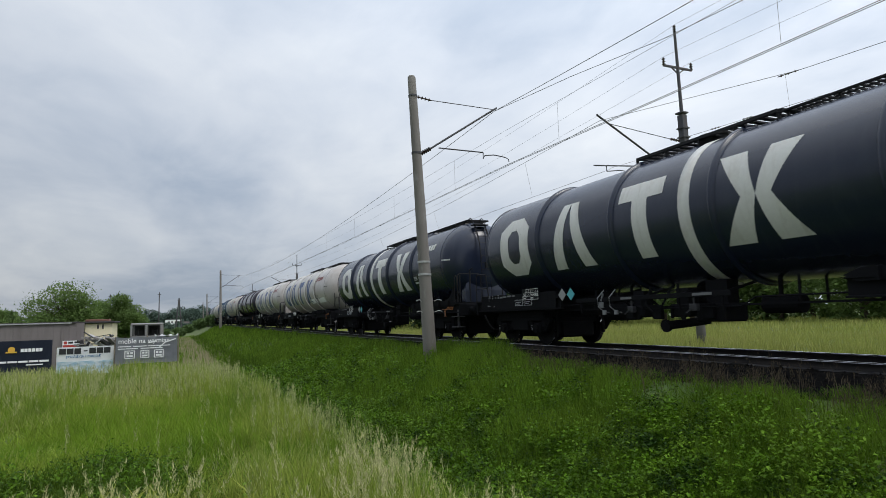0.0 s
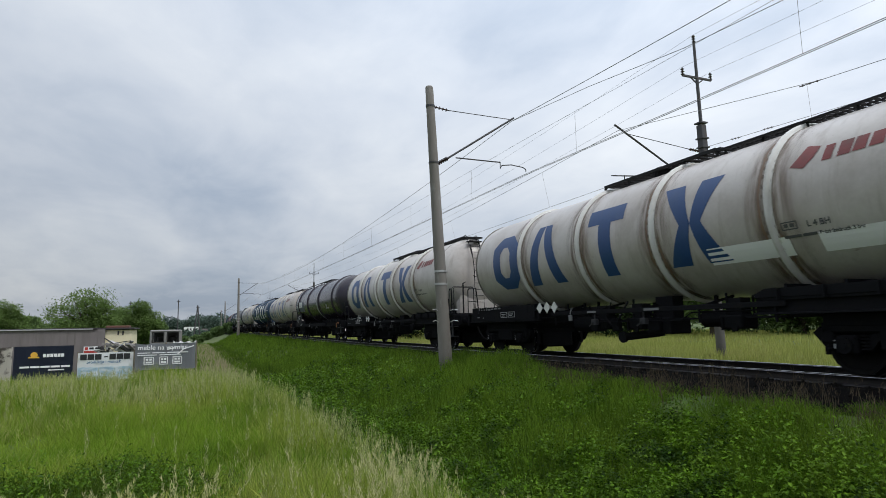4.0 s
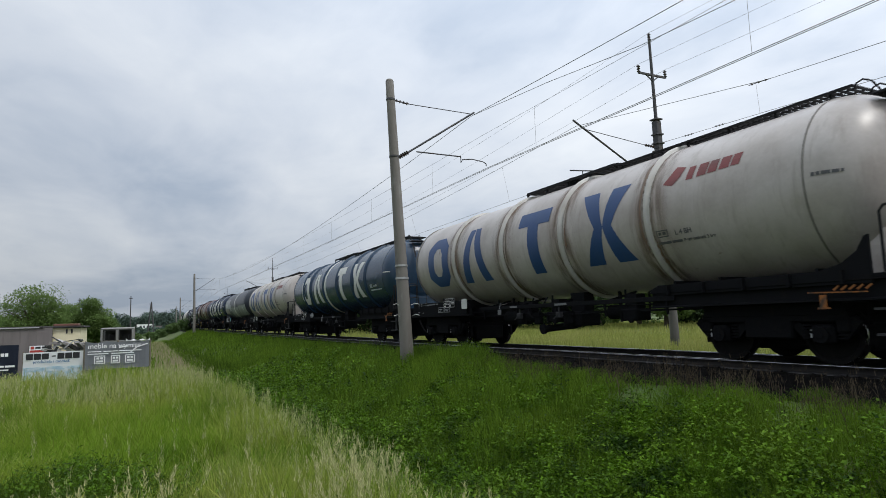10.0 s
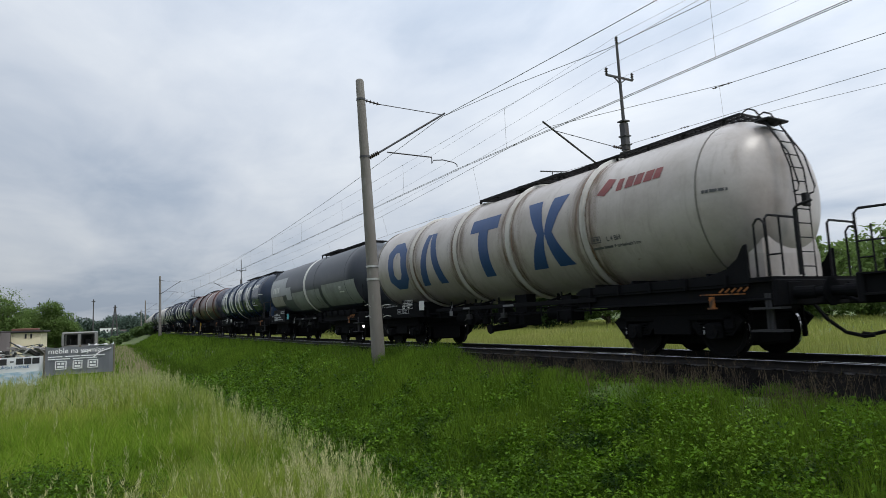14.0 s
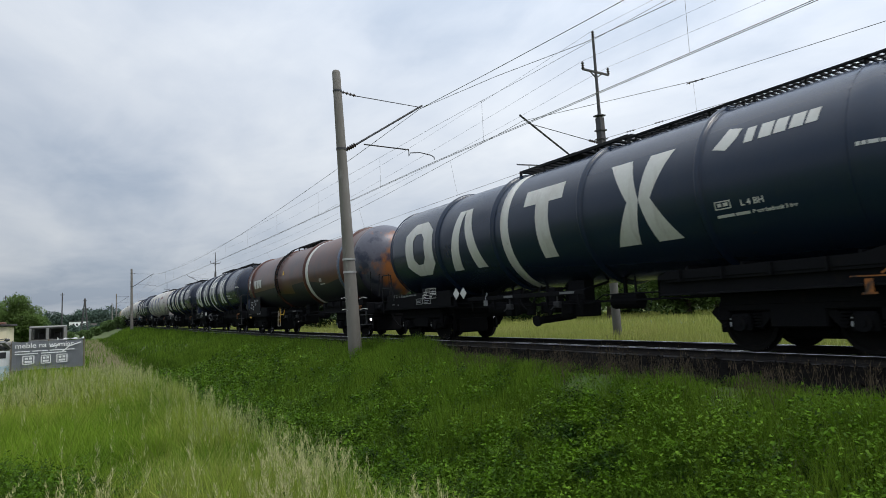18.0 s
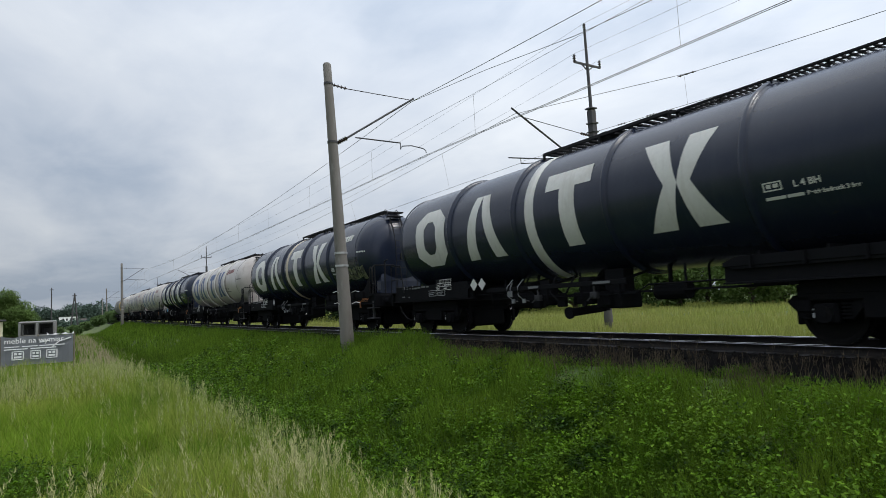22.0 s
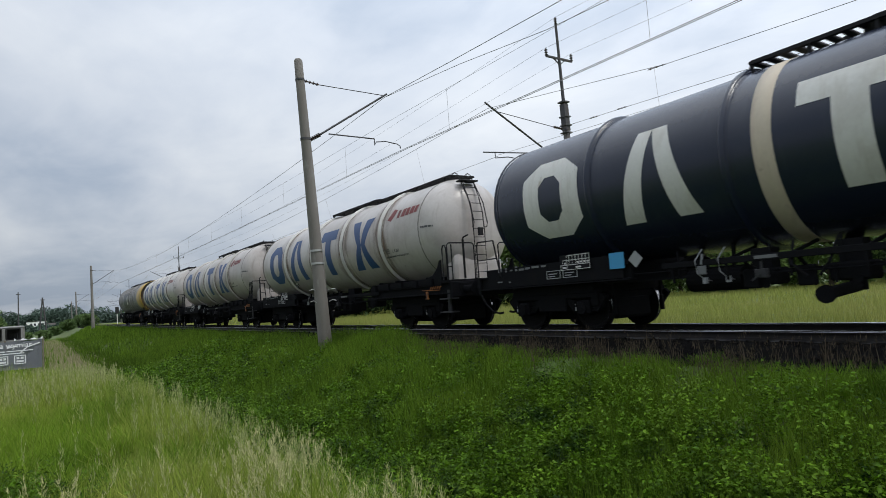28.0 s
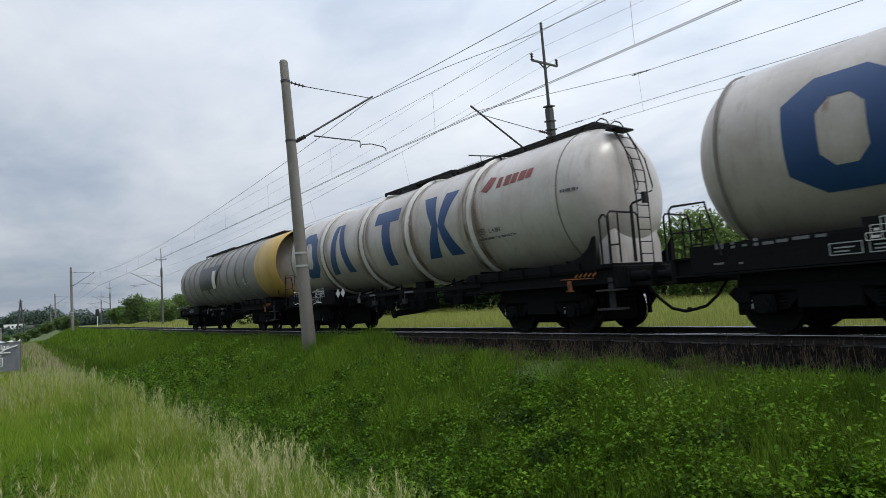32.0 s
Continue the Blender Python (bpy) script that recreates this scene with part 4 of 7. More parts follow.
def underframe(w, half, kind):
    """Sole bars, headstocks, buffers, coupler, saddles and gear; half is half the length over the buffers."""
    hb = half - 0.62

    def sole(bm):
        extrude_y(bm, [(-0.10, 0.965), (0.10, 0.965), (0.10, 0.99), (0.03, 1.0), (0.03, 1.24), (0.10, 1.25), (0.10, 1.275), (-0.10, 1.275), (-0.10, 1.25), (-0.03, 1.24), (-0.03, 1.0), (-0.10, 0.99)], hb - 4.5, hb)

    def headstock(bm):
        box(bm, -1.32, 1.32, -0.05, 0.05, 0.86, 1.28, 0.02)
    for s in (-1, 1):
        for turn in (0, 180):
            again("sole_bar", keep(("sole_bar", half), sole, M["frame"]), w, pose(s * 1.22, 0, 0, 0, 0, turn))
        again("headstock", keep(("headstock",), headstock, M["frame"]), w, pose(0, s * hb, 0))

    def buffer(bm):
        box(bm, -0.18, 0.18, -0.02, 0.02, -0.18, 0.18, 0.01)
        rod(bm, (0, 0, 0), (0, 0.34, 0), 0.105, 0.10, 14)
        rod(bm, (0, 0.34, 0), (0, 0.54, 0), 0.075, seg=14)
        rod(bm, (0, 0.54, 0), (0, 0.575, 0), 0.22, 0.19, 18)
    for sy in (-1, 1):
        for sx in (-0.875, 0.875):
            again("buffer", keep(("buffer",), buffer, M["frame"]), w, pose(sx, sy * (hb + 0.05), 1.06, 0, 0, 0 if sy > 0 else 180))

    def coupler(bm):
        box(bm, -0.07, 0.07, 0, 0.34, -0.07, 0.07, 0.02)
        tube(bm, [(0, 0.30, 0), (0, 0.48, -0.10), (0, 0.60, -0.02)], 0.035)
    again("coupler", keep(("coupler",), coupler, M["frame"]), w, pose(0, hb + 0.03, 1.0))
    again("coupler", keep(("coupler",), coupler, M["frame"]), w, pose(0, -hb - 0.03, 1.0, 0, 0, 180))

    def hose(bm):
        tube(bm, [(0.35, 0, 0.86), (0.35, 0.18, 0.62), (0.33, 0.42, 0.42), (0.30, 0.66, 0.36), (0.3, 0.80, 0.38)], 0.03)
    again("brake_hose", keep(("brake_hose",), hose, M["rubber"]), w, pose(0, hb + 0.04, 0))
    again("brake_hose", keep(("brake_hose",), hose, M["rubber"]), w, pose(0, -hb - 0.04, 0, 0, 0, 180))

    def saddle(bm):
        box(bm, -1.15, 1.15, -0.35, 0.35, 1.16, 1.42, 0.03)
    for y in (-hb + 2.4, hb - 2.4):
        again("tank_saddle", keep(("tank_saddle",), saddle, M["frame"]), w, pose(0, y, 0))

    def cradle(bm):
        # low side plate under the tank's end, its top sweeping up to the end wall
        e = hb - 0.42
        sweep = [(e - 0.75, 1.41), (e - 0.40, 1.50), (e - 0.18, 1.66), (e - 0.06, 1.86), (e, 1.88)] if arc else [(e, 1.40)]
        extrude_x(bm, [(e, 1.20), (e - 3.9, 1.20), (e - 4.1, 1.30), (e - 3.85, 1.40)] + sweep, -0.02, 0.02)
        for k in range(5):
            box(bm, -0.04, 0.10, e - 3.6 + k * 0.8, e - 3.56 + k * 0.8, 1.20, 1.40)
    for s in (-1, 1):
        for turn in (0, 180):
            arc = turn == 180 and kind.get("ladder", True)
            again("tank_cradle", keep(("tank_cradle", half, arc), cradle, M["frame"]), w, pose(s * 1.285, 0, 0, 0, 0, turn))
    if kind.get("full_sole"):
        def long_sole(bm):
            extrude_y(bm, [(-0.05, 0.98), (0.05, 0.98), (0.05, 1.18), (-0.05, 1.18)], -hb + 4.4, hb - 4.4)
        for s in (-1, 1):
            again("long_sole_bar", keep(("long_sole_bar", half), long_sole, M["frame"]), w, pose(s * 1.28, 0, 0))

    def web(bm):
        for y in (hb - 3.9, hb - 2.9, hb - 1.2):
            box(bm, -1.27, 1.27, y - 0.02, y + 0.02, 1.20, 1.46)
        box(bm, -0.30, 0.30, hb - 4.6, hb, 0.92, 1.26)
    for turn in (0, 180):
        again("stub_sill", keep(("stub_sill", half), web, M["frame"]), w, pose(0, 0, 0, 0, 0, turn))

    long_rail = -hb + 3.9 if paint_is_pale(kind) else -1.6

    def side_rail(bm):
        box(bm, -0.02, 0.02, long_rail, hb - 5.2, 1.09, 1.19, 0.008)
        n = 5
        for k in range(n):
            y = long_rail + 0.2 + (hb - 5.6 - long_rail) * k / (n - 1)
            beam(bm, (0, y, 1.14), (0.95, y, 1.36), 0.05, 0.03)
            beam(bm, (0, y, 1.10), (0.02, y, 0.84), 0.04, 0.03)
    again("equipment_rail", keep(("equipment_rail", half, long_rail), side_rail, M["frame"]), w, pose(-1.30, 0, 0))

    def hung_box(bm):
        box(bm, -0.22, 0.22, -0.26, 0.26, 0.72, 0.98, 0.03)
        box(bm, -0.10, 0.16, -0.16, 0.16, 0.98, 1.30)
        rod(bm, (-0.24, -0.1, 0.74), (-0.20, -0.1, 0.74), 0.07, seg=10)
        beam(bm, (-0.24, 0.16, 0.70), (-0.24, 0.16, 0.94), 0.04)
    for y in (-0.1, 1.15) + ((-2.75,) if paint_is_pale(kind) else ()):
        again("equipment_box", keep(("equipment_box",), hung_box, M["frame"]), w, pose(-0.80, y, 0))

    def reservoir(bm):
        rod(bm, (-0.55, 1.6, 0.86), (-0.55, 2.6, 0.86), 0.20, seg=16)
        for y in (1.8, 2.4):
            beam(bm, (-0.55, y, 1.0), (-0.50, y, 1.44), 0.05)
    again("air_reservoir", keep(("air_reservoir",), reservoir, M["frame"]), w)

    def cylinder(bm):
        rod(bm, (-0.4, -2.3, 0.92), (-0.4, -1.6, 0.92), 0.17, seg=14)
        beam(bm, (-0.4, -1.9, 1.0), (-0.4, -1.9, 1.44), 0.06)
    again("brake_cylinder", keep(("brake_cylinder",), cylinder, M["frame"]), w)

    def gearbox(bm):
        box(bm, -1.0, -0.4, -1.2, -0.5, 0.62, 0.97, 0.03)
        box(bm, -0.8, -0.5, -1.1, -0.6, 0.97, 1.42)
    again("control_box", keep(("control_box",), gearbox, M["frame"]), w)

    def bracket(bm):
        box(bm, -0.06, 0.06, 0, 0.25, 0.68, 0.98, 0.02)
        beam(bm, (0, 0.12, 0.96), (-0.22, 0.12, 1.12), 0.04)
    for y in (-1.0, 0.3, 1.1):
        again("valve_bracket", keep(("valve_bracket",), bracket, M["frame"]), w, pose(-1.06, y, 0))

    def brake_rod(bm):
        beam(bm, (0, -4.4, 0.93), (0, 4.4, 0.93), 0.035)
        for y in (-2.6, 0.0, 2.6):
            beam(bm, (0, y, 0.93), (0, y, 1.40), 0.035)
    for x in (-0.9, -0.2):
        again("brake_rod", keep(("brake_rod",), brake_rod, M["frame"]), w, pose(x, 0, 0))

    def valve(bm):
        rod(bm, (0, 0, 0.55), (0, 0, 1.4), 0.12, seg=12)
        rod(bm, (-1.05, 0, 0.55), (0, 0, 0.62), 0.09, seg=12)
        rod(bm, (-1.12, 0, 0.54), (-1.05, 0, 0.55), 0.13, seg=12)
        tube(bm, [(-1.1, 0.35, 1.35), (-1.32, 0.30, 1.0), (-1.3, 0.12, 0.82)], 0.022)
        tube(bm, [(-1.1, -0.25, 1.35), (-1.32, -0.2, 1.0), (-1.3, -0.05, 0.82)], 0.022)
    again("discharge_valve", keep(("discharge_valve",), valve, M["frame"]), w, pose(0, 0.2, 0))

    def vent_pipe(bm):
        tube(bm, [(-1.20, 0.0, 1.36), (-1.36, 0.04, 1.18), (-1.36, 0.02, 0.98), (-1.24, -0.04, 0.86), (-1.10, -0.06, 0.84)], 0.010)
        rod(bm, (-1.24, -0.04, 0.80), (-1.24, -0.04, 0.90), 0.045, seg=8)
    for y in (1.95, 1.55) if kind["paint"] == "tank_black" else ():
        again("vent_pipe", keep(("vent_pipe",), vent_pipe, M["mark_grey"]), w, pose(0, y, 0), "pale bent vent pipe")

    def tag_holder(bm):
        box(bm, -0.012, 0.012, -0.08, 0.08, -0.07, 0.07, 0.006)
        beam(bm, (0.0, 0.0, 0.09), (0.06, 0.0, 0.26), 0.03)

    def changeover(bm):
        box(bm, -0.05, 0.05, -0.09, 0.09, -0.07, 0.07, 0.012)
        beam(bm, (-0.05, 0.0, 0.0), (-0.09, 0.12, -0.10), 0.025)
        beam(bm, (0.0, 0.0, 0.06), (0.0, 0.0, 0.22), 0.03)
    again("tag_holder", keep(("tag_holder",), tag_holder, M["mark_dim"]), w, pose(-1.33, 1.9, 1.02), "pale wire tag holder")
    again("changeover_valve", keep(("changeover_valve",), changeover, M["step_grey"]), w, pose(-1.29, -0.75, 0.90))
    again("changeover_valve", keep(("changeover_valve",), changeover, M["step_grey"]), w, pose(-1.29, 0.95, 0.90))

    def air_pipe(bm):
        tube(bm, [(0, -4.4, 1.05), (0, -2.0, 1.05), (0, -1.7, 0.90), (0, 0.9, 0.90), (0, 1.2, 1.05), (0, 4.4, 1.05)], 0.014)
    again("air_pipe", keep(("air_pipe",), air_pipe, M["frame"]), w, pose(-1.18, 0, 0))

    def step(bm):
        for z in (0.45, 0.80):
            box(bm, -0.13, 0.13, -0.26, 0.26, z, z + 0.035)
        for y in (-0.02, 0.04):
            beam(bm, (0.02, y, 0.45), (0.02, y, 1.05), 0.05)
    again("foot_step", keep(("foot_step",), step, M["step_grey"]), w, pose(-1.3, -hb + 0.12, 0.02))

    def lever(bm):
        box(bm, -0.02, 0.0, -0.05, 0.05, -0.14, 0.04)
        box(bm, -0.02, 0.0, -0.09, 0.09, -0.17, -0.14)

    def stripe(bm):
        beam(bm, (-0.012, -0.16, 0.10), (-0.012, -0.24, 0.16), 0.03, 0.02)
    def pipe_line(bm):
        beam(bm, (-0.012, 0.22, 0.10), (-0.012, -0.62, 0.08), 0.02, 0.016)
    again("lever_rod", keep(("lever_rod",), pipe_line, M["orange"]), w, pose(-1.33, -hb + 1.10, 1.0), "thin orange lever rod")
    for k in range(5):
        again("hazard_stripe", keep(("hazard_stripe",), stripe, M["orange"]), w, pose(-1.33, -hb + 1.10 - k * 0.11, 1.02), "orange warning stripe")
    again("brake_lever_plate", keep(("brake_lever_plate",), lever, M["orange"]), w, pose(-1.33, -hb + 1.10, 1.02), "orange lever plate")


def walkway(w, half, u0, u1, full=True):
    top = ZC + R

    def deck(bm):
        for sx in (-0.42, 0.42):
            beam(bm, (sx, u0, top + 0.10), (sx, u1, top + 0.10), 0.06, 0.09)
            for k in range(5):
                y = u0 + (u1 - u0) * k / 4
                beam(bm, (sx, y, top - 0.12), (sx, y, top + 0.10), 0.05)

    def tread(bm):
        box(bm, -0.40, 0.40, -0.06, 0.06, top + 0.10, top + 0.135)
    dk = again("walkway", keep(("walkway", u0, u1), deck, M["tank_rail"]), w)
    n = int((u1 - u0) / 0.22)
    for k in range(n + 1):
        again("tread", keep(("tread",), tread, M["tank_rail"]), dk, pose(0, u0 + (u1 - u0) * k / n, 0))

    def narrow(bm):
        y0 = -half + 0.50
        for sx in (-0.42, 0.42):
            beam(bm, (sx, y0, top + 0.06), (sx, u0, top + 0.06), 0.03, 0.07)
        for sx in (-0.21, 0.0, 0.21):
            beam(bm, (sx, y0, top + 0.065), (sx, u0, top + 0.065), 0.02, 0.03)
        n = int((u0 - y0) / 0.11)
        for k in range(n):
            y = y0 + 0.11 * k
            box(bm, -0.42, 0.42, y - 0.02, y + 0.02, top + 0.05, top + 0.085)
        for k in range(6):
            y = y0 + 0.35 + (u0 - y0 - 0.5) * k / 5
            for sx in (-0.36, 0.36):
                beam(bm, (sx, y, top - 0.10), (sx, y, top + 0.06), 0.04)
    if full:
        again("catwalk", keep(("catwalk", half, u0), narrow, M["tank_rail"]), w)

    def hatch(bm):
        rod(bm, (0, 0, top - 0.05), (0, 0, top + 0.16), 0.30, seg=18)
        rod(bm, (0, 0, top + 0.16), (0, 0, top + 0.20), 0.34, 0.30, 18)
        rod(bm, (0.2, 0.6, top - 0.05), (0.2, 0.6, top + 0.18), 0.08, seg=10)
    again("manhole_cover", keep(("manhole_cover",), hatch, M["tank_rail"]), w, pose(0, (u0 + u1) / 2, 0))


def end_ladder(w, half, end, paint):
    """Ladder, platform and railing at the wagon's leading end; end is the tank's end."""
    y = -end - 0.20
    top = ZC + R

    def ladder(bm):
        for sx in (-0.36, 0.02):
            tube(bm, [(sx, y + 0.36, top - 0.20), (sx, y + 0.16, top - 0.62), (sx, y + 0.03, top - 1.1), (sx, y, 2.6), (sx, y, 1.32)], 0.015, 6)
        for k in range(12):
            z = 1.50 + k * 0.24
            yy = y + float(np.interp(z, [2.6, top - 1.1, top - 0.62, top], [0.0, 0.03, 0.16, 0.44]))
            rod(bm, (-0.36, yy, z), (0.02, yy, z), 0.011, seg=6)
    again("ladder", keep(("ladder", end), ladder, M["tank_rail"]), w)

    def hoop(bm):
        # handrails that loop up from the catwalk and run down beside the ladder
        for sx in (-0.40, 0.06):
            tube(bm, [(sx, y + 0.80, top - 0.02), (sx, y + 0.74, top + 0.08), (sx, y + 0.64, top + 0.11), (sx, y + 0.52, top + 0.04), (sx, y + 0.30, top - 0.34), (sx, y + 0.02, top - 0.85), (sx, y - 0.10, top - 1.42), (sx, y - 0.07, top - 1.52), (sx, y, top - 1.53)], 0.015, 6)
    again("grab_rail", keep(("grab_rail", end), hoop, M["tank_rail"]), w)

    def landing(bm):
        box(bm, -0.46, 0.12, y + 0.24, y + 0.52, top - 0.20, top - 0.16, 0.01)
    again("ladder_landing", keep(("ladder_landing", end), landing, M["tank_rail"]), w)
    again("document_box", keep(("document_box", end), lambda bm: box(bm, -0.24, -0.10, y - 0.10, y - 0.02, 2.50, 2.72, 0.01), M["tank_rail"]), w)

    def brake_wheel(bm):
        rod(bm, (-1.0, y - 0.32, 1.33), (-1.0, y - 0.32, 2.36), 0.03, seg=8)
        tube(bm, [(-1.0, y - 0.32, 2.36), (-1.05, y - 0.40, 2.40), (-1.05, y - 0.62, 2.44)], 0.022, 6)
    again("brake_column", keep(("brake_column", end), brake_wheel, M["tank_rail"]), w)

    def platform(bm):
        box(bm, -1.30, 1.30, -half + 0.66, -end + 0.45, 1.28, 1.33)
    again("end_platform", keep(("end_platform", half, end), platform, M["frame"]), w)

    def railing(bm):
        z0, z1 = 1.33, 2.24
        y0, y1 = -end - 0.05, -half + 0.66
        tube(bm, [(0, y0, z0), (0, y0, z1 - 0.08), (0, y0 - 0.06, z1), (0, (y0 + y1) / 2, z1), (0, y1 + 0.06, z1), (0, y1, z1 - 0.08), (0, y1, z0)], 0.020, 6)
        rod(bm, (0, y0 - 0.42, 1.66), (0, y1, 1.66), 0.016, seg=6)
        rod(bm, (0, y0 - 0.42, z0), (0, y0 - 0.42, z1), 0.018, seg=6)
    for x in (-1.36, 1.36):
        again("side_railing", keep(("side_railing", half, end), railing, M["tank_rail"]), w, pose(x, 0, 0))

    def cross(bm):
        yb, z0, z1 = -half + 0.66, 1.33, 2.30
        tube(bm, [(-0.45, yb, z0), (-0.45, yb, z1 - 0.06), (-0.38, yb, z1), (0.38, yb, z1), (0.45, yb, z1 - 0.06), (0.45, yb, z0)], 0.020, 6)
    for x in (-0.88, 0.88):
        again("end_rail", keep(("end_rail", half), cross, M["tank_rail"]), w, pose(x, 0, 0))

    def skirt(bm):
        # flared apron from the end deck up to the dished end
        rows = []
        for z, x, ya, yb in ((1.33, 0.86, -end + 0.40, -end + 0.10), (1.75, 0.86, -end + 0.40, -end + 0.10), (2.05, 0.80, -end + 0.44, -end + 0.14), (2.30, 0.66, -end + 0.50, -end + 0.20)):
            rows.append([bm.verts.new(p) for p in ((-x, ya, z), (-x + 0.03, yb + 0.06, z), (-x + 0.12, yb, z), (x - 0.12, yb, z), (x - 0.03, yb + 0.06, z), (x, ya, z))])
        for p, q in zip(rows, rows[1:]):
            for k in range(6):
                bm.faces.new((p[k], p[(k + 1) % 6], q[(k + 1) % 6], q[k]))
        bm.faces.new(rows[0][::-1])
        bm.faces.new(rows[-1])
        bmesh.ops.recalc_face_normals(bm, faces=bm.faces)
    again("end_support", keep(("end_support", half, end, paint), skirt, M[paint]), w)


def tail_railing(w, half):
    def rail(bm):
        z0, z1 = 1.27, 2.15
        y0, y1 = half - 0.66, half - 1.5
        tube(bm, [(0, y0, z0), (0, y0, z1 - 0.06), (0, y0 - 0.06, z1), (0, y1 + 0.2, z1 - 0.02), (0, y1, z0)], 0.020, 6)
        rod(bm, (0, y0, 1.7), (0, y1 + 0.1, 1.7), 0.014, seg=6)
    for x in (-1.34, 1.34):
        again("end_railing", keep(("end_railing", half), rail, M["tank_rail"]), w, pose(x, 0, 0))


WHEELS = []                    # (wheelset, its wagon's index)
WAGONS = []                    # (wagon, way of its centre at the start)


def build_wagon(i, u_left, pitch, spec):
    """u_left: way of the tank's trailing end at the start; pitch: length over the buffers."""
    paint, ink, label = spec["paint"], spec.get("ink"), spec["label"]
    half = pitch / 2
    s0 = u_left + 1.28 - half            # way of the wagon's middle
    th, tank_y = (pitch - 1.62) / 2, -0.12
    w = new("tank_wagon")
    tagged(w, label, "tank wagon", "wagons of the tank train")
    WAGONS.append((w, s0))

    def at(d):
        """d metres from the tank's trailing shoulder, in the tank's own space."""
        return half - 1.16 - d

    def put(name, key, make, mat, smooth=False, lab=""):
        return again(name, keep((name, *key), make, M[mat], smooth), w, pose(0, tank_y, 0), lab)

    short = 0.20 if spec.get("ladder", True) else 0.0

    def shell(bm):
        lathe(bm, tank_profile(th, 0.95, short), 56, "y")
        bmesh.ops.translate(bm, verts=bm.verts, vec=(0, 0, ZC))
    put("tank", (paint, round(th, 2), short), shell, paint, True)
    for d in spec.get("ribs", (3.2, 6.0, 9.1, 12.0)):
        u = at(d)
        wd = spec.get("rib_width", 0.11)
        put("rib", (spec.get("rib_paint", paint), round(u, 2), wd), lambda bm, u=u: rib_ring(bm, u, wd) if wd > 0.08 else band(bm, u, wd, 0.055), spec.get("rib_paint", paint), True)
        if paint in ("tank_white", "tank_cream") and wd > 0.08:
            put("rib_grime", (round(u, 2), wd), lambda bm, u=u: band(bm, u + 0.015, wd + 0.15, 0.004), "rib_stain", True)
            again("rib_wash", keep(("rib_wash",), skin_ring, M["rib_wash"], True), w, pose(0, tank_y + u, 0), "brown grime washed out beside a rib")
    for d in spec.get("seams", (0.35, at(0) + th - short - 0.87) if short else (0.35, 14.3)):
        u = at(d)
        put("weld_seam", (paint, round(u, 2)), lambda bm, u=u: band(bm, u, 0.05, 0.012), "seam_dirt" if paint in ("tank_white", "tank_cream") else paint)
    for d, wd, mat in spec.get("bands", ()):
        u = at(d)
        put("painted_band", (mat, round(u, 2), wd), lambda bm, u=u: band(bm, u, wd, 0.008), mat, True, "painted band round the tank")
    for k, (d0, d1) in enumerate(spec.get("shapes", ())):
        u0, wd = at(d0), d1 - d0
        mk = (shape_ring, shape_chevron, shape_hammer, shape_cross)[k]
        put("painted_emblem", (ink, k, round(u0, 2), round(wd, 2)), lambda bm: mk(bm, u0, wd), ink, True, "large painted block shape")
    if spec.get("word"):
        d, v, col = spec["word"]
        u = at(d)

        def disc(bm):
            quad_on_tank(bm, [(u, v + 0.02), (u - 0.24, v - 0.05), (u - 0.40, v + 0.12), (u - 0.12, v + 0.17)], 0.007, 3)
            quad_on_tank(bm, [(u - 0.12, v + 0.17), (u - 0.40, v + 0.12), (u - 0.48, v + 0.30), (u - 0.24, v + 0.37)], 0.007, 3)
            bmesh.ops.remove_doubles(bm, verts=bm.verts, dist=0.004)
        put("mark_emblem", (col, round(u, 2), round(v, 2)), disc, col, False, "company emblem as a plain shape")
        for k, wd in enumerate((0.17, 0.23, 0.21, 0.23, 0.19)):
            def block(bm, a=u - 0.54 - k * 0.235, wd=wd * 0.88):
                quad_on_tank(bm, [(a, v + 0.01 * k), (a - wd, v + 0.01 * k), (a - wd - 0.04, v + 0.27), (a - 0.04, v + 0.27)], 0.007, 3)
            put("mark_block", (col, round(u, 2), k), block, col)
    dark = paint not in ("tank_white", "tank_cream")
    ink2 = "mark_white" if dark else "ink_black"
    ub = at(spec.get("stencil", 12.05))
    if spec.get("shapes"):
        put("lettering", (ink2, round(th, 2)), lambda bm: letters_on_tank(bm, "L 4 BH", 0.135, ub - 0.44, -0.49), "mark_dark" if not dark else ink2, False, "stencilled tank code")
        put("lettering", (ink2, round(th, 2), "pressure"), lambda bm: letters_on_tank(bm, "Betriebsdruck 3 bar", 0.085, ub - 0.60, -0.64), "mark_dark" if not dark else ink2, False, "small stencilled line")

    for k, (a, v, l, h) in enumerate(((0, -0.50, 0.28, 0.02), (0, -0.38, 0.28, 0.02), (0, -0.48, 0.02, 0.10), (0.26, -0.48, 0.02, 0.10), (0.05, -0.455, 0.07, 0.06), (0.15, -0.455, 0.08, 0.06), (0, -0.64, 0.30, 0.05), (0.32, -0.64, 0.24, 0.05))):
        put("stencil_bar", (ink2, round(ub, 2), k), lambda bm: bars(bm, [(ub - a, v, l, h)]), "mark_dark" if not dark else ink2)

